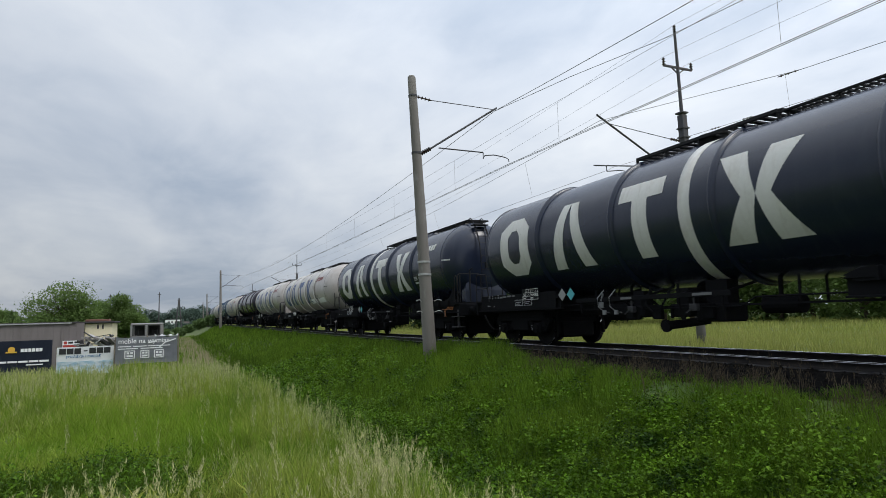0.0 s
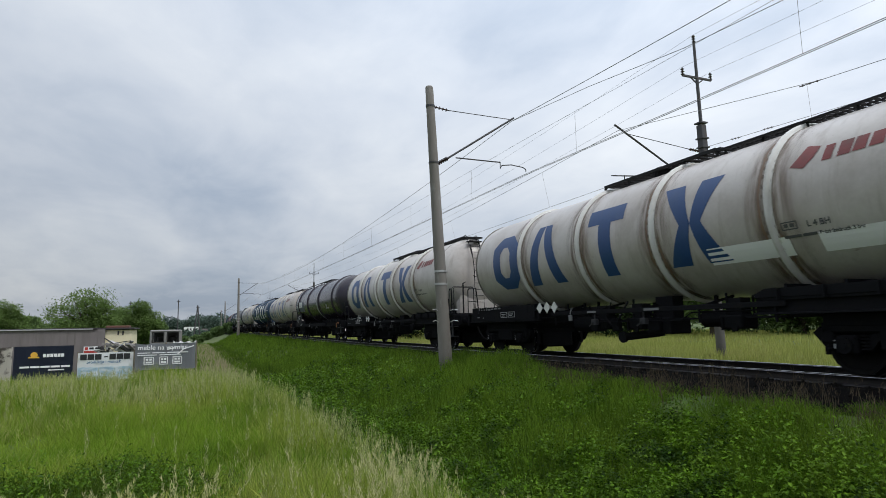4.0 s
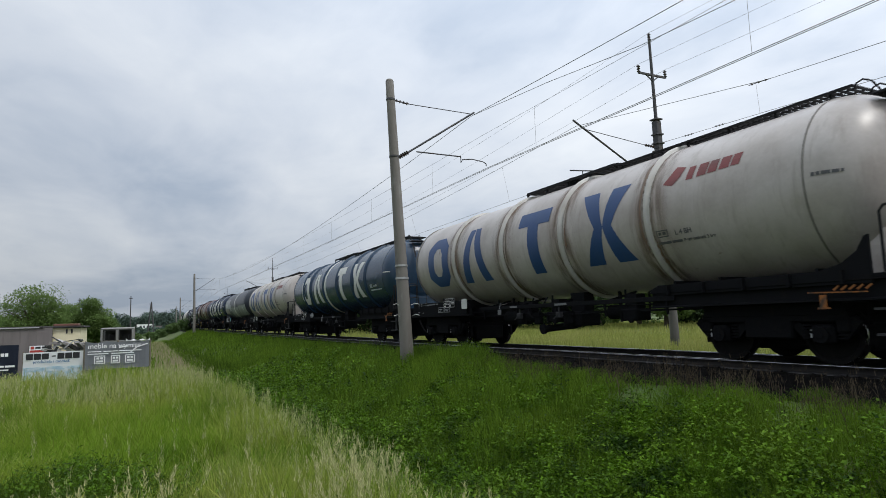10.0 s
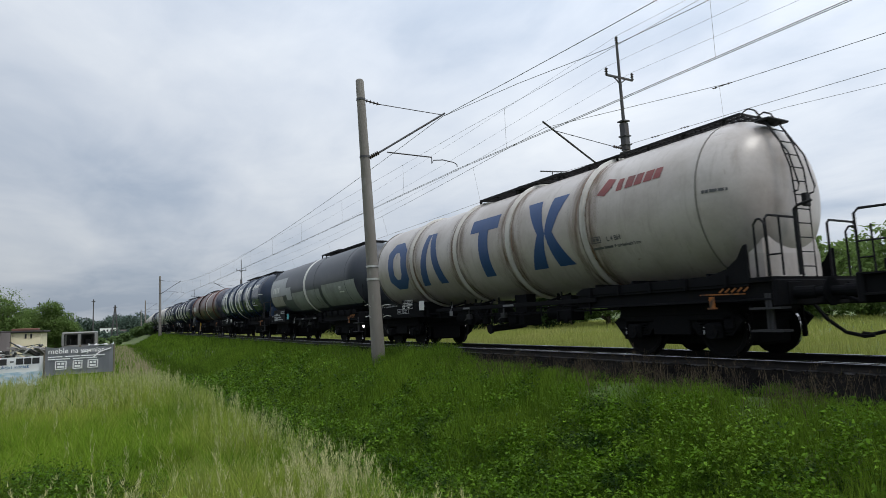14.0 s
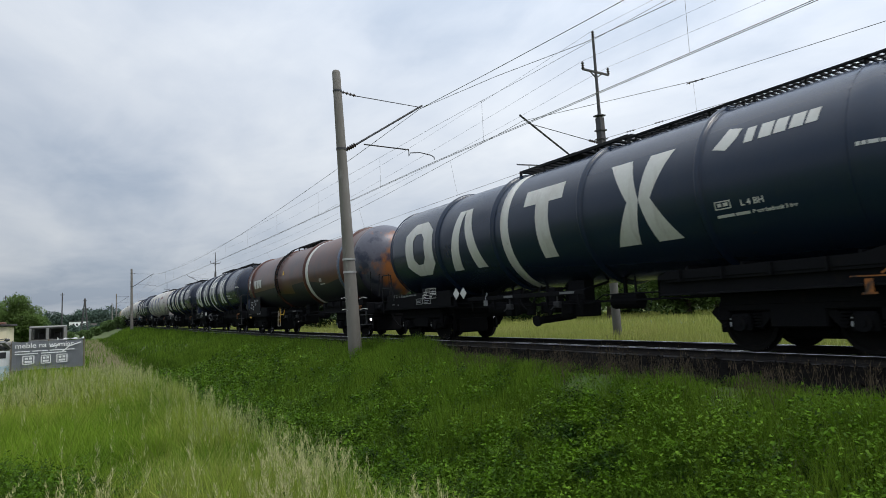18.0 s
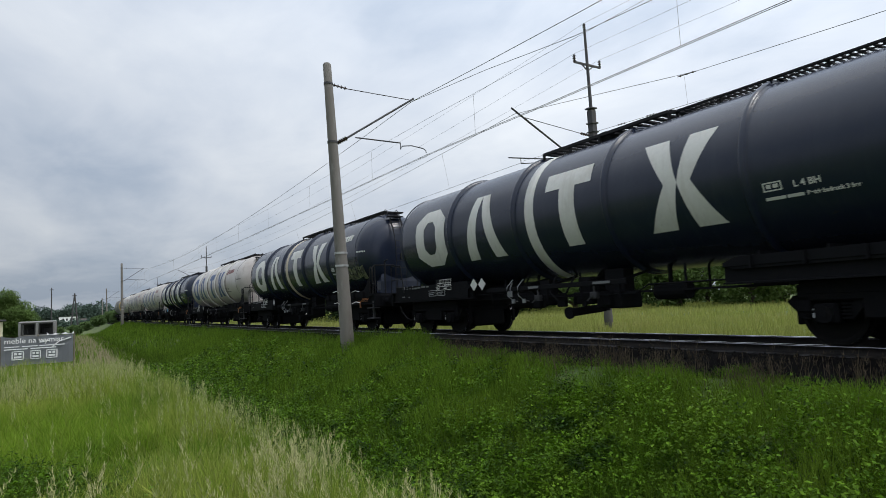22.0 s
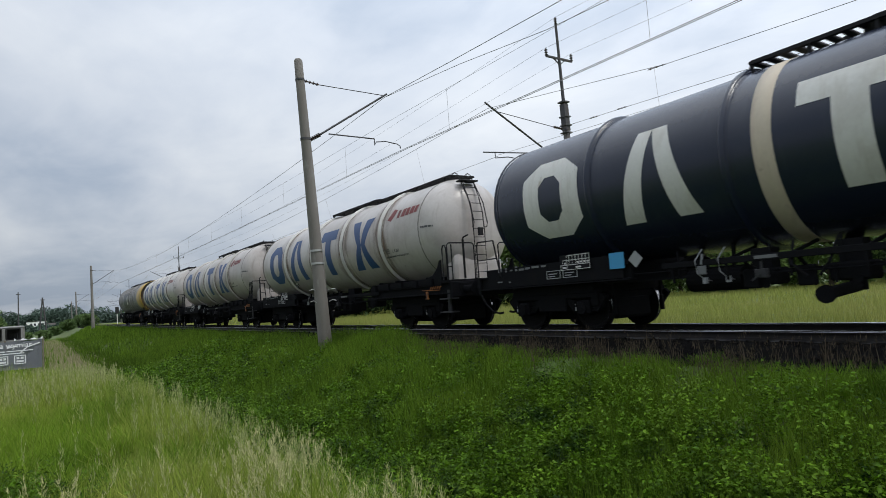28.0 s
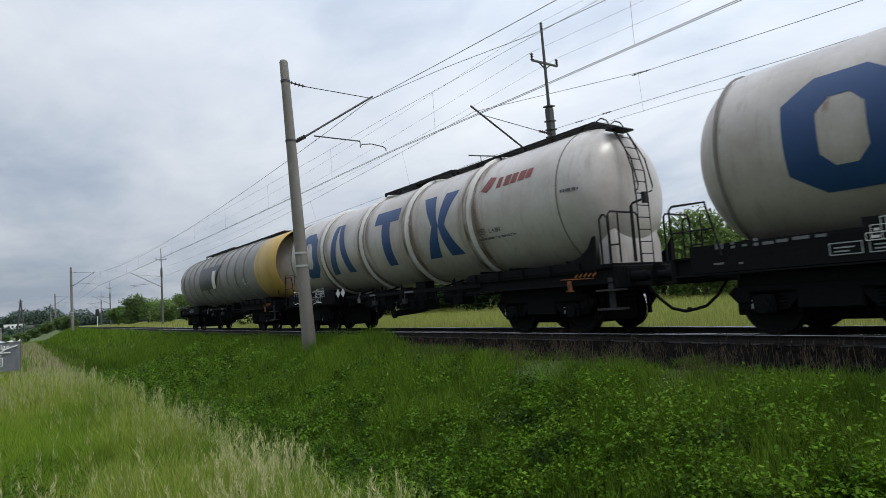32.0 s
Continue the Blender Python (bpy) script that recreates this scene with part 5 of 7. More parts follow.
    def end_number(bm):
        prof = sorted((y, r) for y, r in tank_profile(th, 0.95, short))
        ys, rr = [p[0] for p in prof], [p[1] for p in prof]
        for k, l in enumerate((0.07, 0.07, 0.15, 0.11, 0.04)):
            q = []
            for du, dv in ((0, 0), (l, 0), (l, 0.055), (0, 0.055)):
                y = -th + 0.95 - 0.75 * ((0, 0.09, 0.18, 0.35, 0.48)[k] + du)
                a, r = (0.02 + dv) / R, float(np.interp(y, ys, rr)) + 0.012
                q.append(bm.verts.new((-r * math.cos(a), y, ZC + r * math.sin(a))))
            bm.faces.new(q)
    if spec.get("shapes"):
        put("number_bars", (ink2, round(th, 2)), end_number, "mark_dark" if not dark else ink2)
    underframe(w, half, spec)
    for y in (half - 2.83, -half + 2.83):
        bg, sets = make_bogie(w, y)
        WHEELS.extend((ws, i) for ws in sets)
    ww = spec.get("walk", (6.0, 9.6))
    walkway(w, half - 1.0, at(ww[1]) + tank_y, at(ww[0]) + tank_y, spec.get("catwalk", True))
    if spec.get("shapes"):
        tail_railing(w, half)
    if spec.get("ladder", True):
        end_ladder(w, half, th - tank_y - short, paint)
    else:
        def hoops(bm):
            e = -th + 0.35
            tube(bm, [(-0.95, e, 1.55), (-1.0, e - 0.12, 1.7), (-1.0, e - 0.12, 2.4), (-0.95, e, 2.5)], 0.022)
            tube(bm, [(-0.75, e - 0.25, 1.5), (-0.75, e - 0.33, 2.3), (-0.40, e - 0.42, 2.3), (-0.40, e - 0.40, 1.5)], 0.020)
        put("grab_rail", (round(th, 2), "end"), hoops, "tank_rail")
    # placards and notices by the trailing bogie
    yp = half - 5.31
    for k, col in enumerate(spec.get("diamonds", ())):
        def diamond(bm):
            bmesh.ops.create_cube(bm, size=1.0, matrix=pose(0, 0, 0, 45) @ Matrix.Diagonal((0.012, 0.22, 0.22, 1)))
        again("hazard_placard", keep(("hazard_placard", col), diamond, M[col]), w, pose(-1.335, yp - 0.36 * k, 1.32), "diamond hazard placard")
    if spec.get("square"):
        def square(bm):
            box(bm, -0.012, 0, -0.17, 0.17, -0.15, 0.15)
        again("placard", keep(("placard", spec["square"]), square, M[spec["square"]]), w, pose(-1.335, yp + 0.42, 1.33), "square placard")

    def side_plate(bm):
        box(bm, -1.318, -1.306, half - 5.0, half - 0.95, 1.00, 1.44, 0.004)
    again("side_plate", keep(("side_plate", half), side_plate, M["frame"]), w)
    # stencilled rows as plain bars
    for k, (y, z, l, h) in enumerate(((0.55, 1.36, 0.13, 0.09), (0.80, 1.41, 0.06, 0.04), (0.80, 1.35, 0.06, 0.04), (0.98, 1.36, 0.07, 0.035), (1.15, 1.42, 0.07, 0.04), (1.15, 1.35, 0.07, 0.045), (1.28, 1.35, 0.16, 0.045), (1.48, 1.36, 0.16, 0.045), (1.70, 1.37, 0.22, 0.045), (2.0, 1.37, 0.14, 0.04), (0.5, 1.12, 0.16, 0.03), (0.9, 1.10, 0.06, 0.03), (6.6, 1.12, 0.34, 0.05), (8.6, 1.12, 0.45, 0.05))):
        def bar(bm):
            box(bm, -1.328, -1.320, -l, 0, 0, h)
        again("stencil_bar", keep(("stencil_bar", l, h), bar, M["mark_dim"]), w, pose(0, half - 0.85 - y, z))
    for k, y in enumerate((2.15, 2.62)):
        def frame_box(bm):
            for z0, z1, y0, y1 in ((1.10, 1.115, 0, 0.40), (1.255, 1.27, 0, 0.40), (1.10, 1.27, 0, 0.015), (1.10, 1.27, 0.385, 0.40), (1.14, 1.16, 0.16, 0.34), (1.19, 1.21, 0.10, 0.34)):
                box(bm, -1.328, -1.320, y0 - 0.40, y1 - 0.40, z0, z1)
        again("stencil_frame", keep(("stencil_frame",), frame_box, M["mark_grey"]), w, pose(0, half - 0.85 - y, 0), "white outlined stencil box")

    def board(bm):
        box(bm, -1.345, -1.335, 0, 0.82, 1.24, 1.56)

    def print_grid(bm):
        for z, a, b in ((1.25, 0.0, 0.80), (1.345, 0.0, 0.80), (1.44, 0.0, 0.74), (1.535, 0.0, 0.62)):
            box(bm, -1.350, -1.346, a + 0.01, b, z, z + 0.012)
        for a, z1 in ((0.01, 1.547), (0.10, 1.547), (0.19, 1.547), (0.28, 1.547), (0.37, 1.547), (0.46, 1.547), (0.55, 1.547), (0.61, 1.547), (0.73, 1.452), (0.79, 1.357)):
            box(bm, -1.352, -1.351, a, a + 0.010, 1.345 if a < 0.6 and a > 0.02 else 1.25, z1)
        for a, z, l in ((0.64, 1.28, 0.10), (0.25, 1.28, 0.14), (0.64, 1.37, 0.06), (0.03, 1.375, 0.05), (0.12, 1.375, 0.05), (0.21, 1.375, 0.05), (0.30, 1.375, 0.05)):
            box(bm, -1.350, -1.346, a, a + l, z, z + 0.035)
    if spec.get("board", True):
        nb = again("notice_board", keep(("notice_board",), board, M["panel_black"]), w, pose(0, half - 4.25, 0))
        again("print_grid", keep(("print_grid",), print_grid, M["mark_white"]), nb, None, "white stencilled grid")
    return w


STD = ((1.33, 2.92), (3.82, 5.38), (7.05, 8.40), (9.66, 11.14))
PALE = ((1.35, 2.83), (3.66, 5.25), (6.90, 8.25), (9.43, 10.93))


def white(label, **kw):
    return dict(dict(paint="tank_white", rib_paint="rib_white", ink="blue", shapes=PALE, word=(11.85, 0.50, "red"), stencil=11.63, ribs=(3.25, 6.1, 8.72, 11.47), diamonds=("placard", "placard"), label=label), **kw)


def black(label, **kw):
    return dict(dict(paint="tank_black", ink="off_white", shapes=STD, bands=((6.52, 0.32, "off_white"),), ribs=(3.18, 5.95, 8.76, 11.6), stencil=11.84, rib_width=0.12, diamonds=("placard_grey", "placard_grey"), label=label), **kw)


TRAIN = [
    (16.63, 17.4, black("near-black tank wagon with large off-white block markings", shapes=((1.25, 2.75), (3.75, 5.35), (6.4, 7.7), (9.0, 10.6)), bands=((8.25, 0.30, "off_white"),), ribs=(3.2, 6.16, 8.9, 11.8), diamonds=("placard_grey", "teal"))),
    (34.13, 17.5, black("near-black tank wagon with white company mark and ladder", word=(12.12, 0.50, "off_white"), diamonds=("placard_grey", "teal"))),
    (51.43, 17.3, white("white tank wagon with blue block markings and plain end", ladder=False, diamonds=("placard", "placard", "placard"), board=False, shapes=((1.6, 3.1), (3.6, 5.3), (6.5, 7.8), (9.0, 10.5)), pale_patch=True)),
    (68.68, 17.25, white("white tank wagon with blue markings and streaked end", bands=((6.55, 0.28, "rib_white"),))),
    (86.63, 17.95, dict(paint="tank_brown", label="glossy dark brown tank wagon with a pale steel band", ribs=(1.85, 5.67, 9.8, 14.1), rib_width=0.14, bands=((9.2, 0.30, "steel_grey"),), ladder=False, vtg=True, board=False, catwalk=False, rear_rail=True, full_sole=True)),
    (104.28, 17.65, white("dirty cream-white tank wagon with blue markings", paint="tank_cream", rib_paint="rib_cream", square="placard", diamonds=())),
    (123.17, 18.89, black("blue tank wagon with off-white block markings", paint="tank_blue", shapes=((2.5, 4.15), (5.0, 6.62), (9.5, 10.85), (11.83, 13.33)), bands=((7.4, 0.32, "off_white"),), ribs=(2.9, 4.4, 7.1, 9.5, 11.9, 13.75), stencil=14.24)),
    (140.51, 17.34, white("dirty cream-white tank wagon with blue markings and square placard", paint="tank_cream", rib_paint="rib_cream", square="placard", diamonds=())),
    (156.54, 16.03, dict(paint="tank_patch", label="charcoal tank wagon with grey repainted patches", ribs=(), seams=(0.35, 8.75, 12.9), bands=((7.15, 0.36, "off_white"),), patches=True, square="teal", ladder=False, walk=(7.0, 9.6), board=False)),
    (173.7, 17.17, black("navy blue tank wagon with white company mark", paint="tank_navy", word=(12.12, 0.50, "off_white"), stencil=12.09, shapes=((1.4, 3.05), (3.88, 5.45), (7.25, 8.55), (9.86, 11.34)), ribs=(3.34, 6.03, 9.09, 11.86), diamonds=("placard", "placard"))),
    (192.24, 18.54, dict(paint="tank_rust", label="rust-brown tank wagon with a mottled end and side ladder", ribs=(1.30, 6.0, 10.32, 14.68), rib_width=0.15, bands=((10.66, 0.36, "off_white"), (14.38, 0.32, "band_blue")), ladder=False, vtg=True, catwalk=False, walk=(6.6, 9.9), board=False, rust_end=True, side_ladder=True)),
    (209.64, 17.4, black("near-black tank wagon with off-white block markings", diamonds=("placard", "placard"))),
    (226.89, 17.25, black("near-black tank wagon with olive sprayed tag and stained band", bands=((6.55, 0.32, "tan"),), word=(12.12, 0.50, "off_white"), tag=True, diamonds=("placard_grey",))),
    (244.37, 17.48, white("white tank wagon with blue markings and dark red mark", diamonds=("placard_grey",))),
    (261.33, 16.96, black("near-black tank wagon with a tan-stained white band", bands=((6.55, 0.32, "tan"),), square="sky_blue", diamonds=("placard_grey",))),
    (278.02, 16.7, white("white tank wagon with blue markings and crooked placards", diamonds=(), crooked=True)),
    (295.13, 17.11, white("dirty white tank wagon with blue markings and bright band", bands=((6.55, 0.30, "rib_white"),), paint="tank_cream", rib_paint="rib_cream", diamonds=("placard_grey", "placard_grey"))),
    (312.44, 17.31, white("white tank wagon with blue markings and ladder end")),
    (330.16, 17.72, dict(paint="tank_grey", label="weathered grey ribbed tank wagon with a yellow band", ribs=(1.2, 2.4, 3.6, 4.9, 6.2, 7.4, 8.6, 9.9, 11.2, 12.5), rib_width=0.05, bands=((15.2, 2.6, "yellow"),), ladder=False, dark_patch=True, board=False, walk=(2.5, 7.8))),
]

for i, (u, pitch, spec) in enumerate(TRAIN):
    w = build_wagon(i, u, pitch, spec)
    half, th = pitch / 2, (pitch - 1.62) / 2
    here = pose(0, -0.12, 0)
    lead = half - 1.16              # the tank's trailing shoulder
    if spec.get("vtg"):
        bm = bmesh.new()
        u0 = lead - 0.62
        for a in range(3):
            c = (u0 - 0.3 + 0.17 * math.cos(radians(90 + 120 * a)), -0.05 + 0.17 * math.sin(radians(90 + 120 * a)))
            d = [(c[0] + 0.14 * math.cos(radians(90 + 120 * a + q)), c[1] + 0.14 * math.sin(radians(90 + 120 * a + q))) for q in (20, 100, 260, 340)]
            quad_on_tank(bm, d, 0.009, 2)
        part("mark_emblem", bm, M["mark_white"], w, "pale company emblem").matrix_basis = here
    if spec["paint"] == "tank_brown":
        bm = bmesh.new()
        quad_on_tank(bm, [(lead - 0.55, -0.60), (lead - 3.95, -0.62), (lead - 3.95, 0.22), (lead - 0.55, 0.26)], 0.004)
        part("sign_panel", bm, M["panel_blue"], w, "dark blue repainted sign panel", True).matrix_basis = here
    if spec.get("vtg"):
        u0 = lead - 0.62
        for k in range(3):
            bm = bmesh.new()
            a = u0 - 1.18 - k * 0.51
            quad_on_tank(bm, [(a - 0.08, -0.26), (a - 0.40, -0.26), (a - 0.46, 0.18), (a + 0.02, 0.18)], 0.012, 4)
            part("mark_block", bm, M["mark_white"], w).matrix_basis = here
        bm = bmesh.new()
        box(bm, -1.36, -1.345, half - 3.85, half - 1.6, 1.16, 2.05, 0.004)
        part("notice_panel", bm, M["panel_black"], w)
        bm = bmesh.new()
        for a, z, l, h in ((1.2, 1.78, 0.5, 0.04), (1.2, 1.70, 0.45, 0.03), (1.2, 1.62, 0.35, 0.03), (1.1, 1.44, 0.3, 0.12), (1.55, 1.36, 0.3, 0.05), (1.55, 1.46, 0.25, 0.06), (1.85, 1.80, 0.45, 0.12), (2.0, 1.58, 0.3, 0.16), (2.4, 1.82, 0.3, 0.10), (1.6, 1.56, 0.2, 0.04)):
            y0, y1 = half - 0.72 - a - l, half - 0.72 - a
            if h < 0.1:
                box(bm, -1.366, -1.361, y0, y1, z, z + h)
                continue
            rim = 0.012                 # ruled boxes with short ticks inside
            box(bm, -1.366, -1.361, y0, y1, z, z + rim)
            box(bm, -1.366, -1.361, y0, y1, z + h - rim, z + h)
            n = int(l / 0.075)
            for k in range(n + 1):
                y = y0 + (l - rim) * k / n
                box(bm, -1.366, -1.361, y, y + rim, z + rim, z + h - rim)
                if k < n and k % 3 != 1:
                    box(bm, -1.366, -1.361, y + 0.026, y + 0.052, z + h * 0.3, z + h * 0.62)
        part("stencil_bars", bm, M["mark_grey"], w)
    if spec.get("patches"):
        for mat, rects in (("patch_light", ((0.45, 3.70, -0.28, 0.72), (3.70, 4.68, -0.58, 0.10))), ("patch_beige", ((0.45, 2.88, -0.88, -0.30),)), ("patch_dark", ((2.92, 4.70, -1.40, -0.60),)), ("patch_grey", ((4.80, 6.93, -1.36, -0.25), (7.40, 9.40, -1.36, -0.27), (9.80, 14.0, -1.30, -0.16)))):
            for a, b, v0, v1 in rects:
                bm = bmesh.new()
                quad_on_tank(bm, [(lead - a, v0), (lead - b, v0), (lead - b, v1), (lead - a, v1)], 0.010 if mat == "patch_light" else 0.006, 10)
                part("repainted_patch", bm, M[mat], w, "matt grey repainted patch", True).matrix_basis = here
        for k, wd in enumerate((0.2, 0.22, 0.2, 0.22)):
            bm = bmesh.new()
            a = lead - 1.02 - k * 0.35
            quad_on_tank(bm, [(a, -0.10), (a - wd * 1.25, -0.10), (a - wd * 1.25 - 0.05, 0.22), (a - 0.05, 0.22)], 0.016, 3)
            part("mark_block", bm, M["mark_white"], w).matrix_basis = here
    if spec.get("rust_end"):
        bm = bmesh.new()
        prof = [(y, r + 0.006) for y, r in tank_profile(th) if y < 0 and r < R - 0.001]
        lathe(bm, [(y - 0.004, r) for y, r in prof], 48, "y")
        bmesh.ops.translate(bm, verts=bm.verts, vec=(0, 0, ZC))
        part("tank_end", bm, M["dome_rust"], w, "dished end with orange rust and blue-grey stains", True).matrix_basis = here
    if spec.get("side_ladder"):
        ya, yb = 1.48, 1.88
        bm = bmesh.new()
        for y in (ya, yb):
            tube(bm, [(-0.45, y, ZC + R + 0.10), (-0.62, y, ZC + R + 0.02)] + [(-(R + 0.09) * math.cos(a), y, ZC + (R + 0.09) * math.sin(a)) for a in np.linspace(1.05, -0.45, 9)] + [(-1.42, y, 1.9)], 0.024)
        part("ladder", bm, M["tank_rail"], w)
        for k in range(9):
            bm = bmesh.new()
            a = 1.0 - k * 0.17
            p = (-(R + 0.09) * math.cos(a), ZC + (R + 0.09) * math.sin(a))
            box(bm, p[0] - 0.05, p[0] + 0.03, ya, yb, p[1] - 0.015, p[1] + 0.015)
            part("rung", bm, M["tank_rail"], w)
        bm = bmesh.new()
        tube(bm, [(-1.40, yb, 1.20), (-1.42, yb, 0.45), (-1.42, ya, 0.45), (-1.40, ya, 1.30)], 0.022)
        rod(bm, (-1.42, ya, 0.78), (-1.42, yb, 0.78), 0.016, seg=6)
        part("foot_step", bm, M["tan"], w, "worn tan foot step")
        bm = bmesh.new()
        tube(bm, [(-1.44, ya - 0.02, 0.62), (-1.44, ya - 0.02, 1.36), (-1.44, ya - 0.10, 1.02), (-1.44, ya - 0.62, 1.00), (-1.44, ya - 0.78, 1.24)], 0.024)
        part("grab_rail", bm, M["yellow_bright"], w, "bent yellow grab rail")
        bm = bmesh.new()
        u0 = lead - 7.12
        quad_on_tank(bm, [(u0, 0.14), (u0 - 0.26, 0.14), (u0 - 0.14, 0.36), (u0 - 0.12, 0.36)], 0.012)
        part("warning_triangle", bm, M["yellow_bright"], w, "yellow warning triangle").matrix_basis = here
        bm = bmesh.new()
        box(bm, -1.40, -1.36, half - 2.1, half - 1.7, 0.90, 0.99, 0.01)
        part("lever_plate", bm, M["yellow_bright"], w, "yellow lever plate")
        # blue-black stretches of uneven height along the lower flank
        for a, b, v0, v1 in ((0.5, 5.9, -0.52, -0.38), (6.15, 8.38, -0.80, -0.86), (8.38, 10.2, -0.42, -0.36), (10.86, 12.6, -0.40, -0.60), (12.6, 14.2, -0.66, -0.50), (14.8, 16.2, -0.36, -0.42)):
            bm = bmesh.new()
            quad_on_tank(bm, [(lead - a, -1.95), (lead - b, -1.95), (lead - b, v1), (lead - a, v0)], 0.006)
            part("repainted_flank", bm, M["flank_dark"], w, "blue-black stretch of the lower flank", True).matrix_basis = here
    if spec.get("rear_rail"):
        bm = bmesh.new()
        y0, y1, zt = lead - 6.0 - 0.12, lead - 0.3, ZC + R
        for sx in (-0.42, 0.42):
            beam(bm, (sx, y0, zt + 0.10), (sx, y1, zt + 0.10), 0.035, 0.05)
            for k in range(5):
                y = y0 + (y1 - y0) * k / 4
                beam(bm, (sx, y, zt - 0.12), (sx, y, zt + 0.10), 0.035)
        part("rear_walkway_rail", bm, M["tank_rail"], w)
    if spec.get("patches"):
        bm = bmesh.new()
        box(bm, -1.36, -1.345, half - 4.35, half - 1.95, 1.05, 1.74, 0.004)
        part("notice_panel", bm, M["panel_black"], w)
        for y, z, l, h in ((2.05, 1.40, 0.28, 0.10), (2.05, 1.28, 0.28, 0.08), (2.05, 1.14, 0.28, 0.10), (2.40, 1.40, 0.42, 0.14), (2.40, 1.14, 0.40, 0.20), (2.92, 1.42, 0.34, 0.06), (2.92, 1.30, 0.62, 0.06), (2.92, 1.16, 0.72, 0.08), (3.72, 1.14, 0.22, 0.06), (3.45, 1.60, 0.80, 0.04), (3.45, 1.52, 0.88, 0.04)):
            bm = bmesh.new()
            box(bm, -1.366, -1.361, half - y - l, half - y, z, z + h)
            part("print_bar", bm, M["mark_grey"], w)
    if spec.get("crooked"):
        for c, mat in ((((3.10, -1.13), (3.34, -1.27), (3.50, -1.12), (3.26, -0.97)), "patch_light"), (((3.50, -1.05), (3.69, -1.10), (3.78, -0.93), (3.58, -0.95)), "placard")):
            mid = Vector((sum(p[0] for p in c) / 4, sum(p[1] for p in c) / 4))
            bm = bmesh.new()
            quad_on_tank(bm, [(lead - mid.x - (p[0] - mid.x) * 1.22, mid.y + (p[1] - mid.y) * 1.22) for p in c], 0.012)
            rim = part("placard_holder", bm, M["frame"], w, "crooked dark placard holder")
            rim.matrix_basis = here
            bm = bmesh.new()
            quad_on_tank(bm, [(lead - p[0], p[1]) for p in c], 0.020)
            part("hazard_placard", bm, M[mat], rim, "crooked pale placard")
        bm = bmesh.new()
        quad_on_tank(bm, [(lead - 3.36, -0.96), (lead - 3.52, -1.02), (lead - 3.50, -0.66), (lead - 3.38, -0.68)], 0.007)
        part("placard_mark", bm, M["patch_dark"], w, "dark mark left by a lost placard").matrix_basis = here
    if spec.get("pale_patch"):
        for a, b in ((10.0, 11.7), (12.2, 13.9)):
            bm = bmesh.new()
            quad_on_tank(bm, [(lead - a, -0.95), (lead - b, -0.95), (lead - b, -0.60), (lead - a, -0.60)], 0.006, 4)
            part("repainted_patch", bm, M["banner_white"], w, "clean white repainted patch").matrix_basis = here
    if spec.get("tag"):
        bm = bmesh.new()
        u0 = lead - 12.2
        for k in range(7):
            a = u0 - k * 0.36
            quad_on_tank(bm, [(a, -0.98 + 0.05 * (k % 2)), (a - 0.34, -1.0 + 0.06 * (k % 3)), (a - 0.36, -0.44 - 0.05 * (k % 2)), (a - 0.04, -0.42 - 0.07 * ((k + 1) % 3))], 0.008, 5)
        part("sprayed_tag", bm, M["graffiti"], w, "olive and black sprayed tag").matrix_basis = here
    if spec.get("dark_patch"):
        bm = bmesh.new()
        quad_on_tank(bm, [(lead - 4.9, -0.55), (lead - 7.6, -0.55), (lead - 8.8, 0.62), (lead - 4.9, 0.62)], 0.062, 6)
        part("insulation_patch", bm, M["tank_patch"], w, "dark torn cladding patch").matrix_basis = here
        bm = bmesh.new()
        quad_on_tank(bm, [(lead - 7.3, -0.55), (lead - 7.9, -0.55), (lead - 8.1, 0.35), (lead - 7.5, 0.35)], 0.068, 5)
        part("painted_stripe", bm, M["off_white"], w).matrix_basis = here
        bm = bmesh.new()
        box(bm, -1.3, -1.24, half - 1.6, half - 1.35, 1.02, 1.32, 0.02)
        part("tail_board", bm, M["mark_white"], w, "white tail board")


# ---- the train runs past ----
def way(t):
    return 8.126 * t + 0.02862 * t * t + 0.00001637 * t ** 3


def wheel_times(s0):
    """Times while the wagon is near, one to each fifth of a turn."""
    out, t = [], 0.0
    while t < 32.0:
        if -14 < s0 - way(t) < 40:
            out.append(t)
            t += 2 / 30
        else:
            t += 0.25
    return out


def motions():
    for w, s0 in WAGONS:
        rows = []
        for k in range(33):
            x, y, a = on_track(s0 - way(k))
            rows.append((k, pose(x, y, float(rise(y)), 0, 0, a)))
        walk(w, rows)
    for ws, i in WHEELS:
        s0 = WAGONS[i][1]
        base = ws.matrix_basis.translation.copy()
        near = wheel_times(s0)
        if not near:
            rows = [(0, pose(*base)), (32, pose(*base))]
        else:
            rows = []
            for t in near:
                turn = math.degrees((way(t) - way(near[0])) / 0.46)
                rows.append((t, pose(*base, turn, 0, 0)))
            if near[0] > 0.1:
                rows.insert(0, (0, rows[0][1]))
            if near[-1] < 31.9:
                rows.append((32, rows[-1][1]))
        walk(ws, rows)


# ---- plants ----
def in_view(x, y, lo=-16.0, hi=78.0, r0=2.6):
    """Keeps only ground that the path looks over, and none right at the eye."""
    b = np.degrees(np.arctan2(x, y))
    return (b > lo) & (b < hi) & (np.hypot(x, y) > r0)


def scatter(rng, x0, x1, y0, y1, n, dens=None):
    x, y = rng.uniform(x0, x1, n), rng.uniform(y0, y1, n)
    keep_it = in_view(x, y)
    if dens is not None:
        keep_it &= rng.uniform(0, 1, n) < dens(x, y)
    return x[keep_it], y[keep_it]


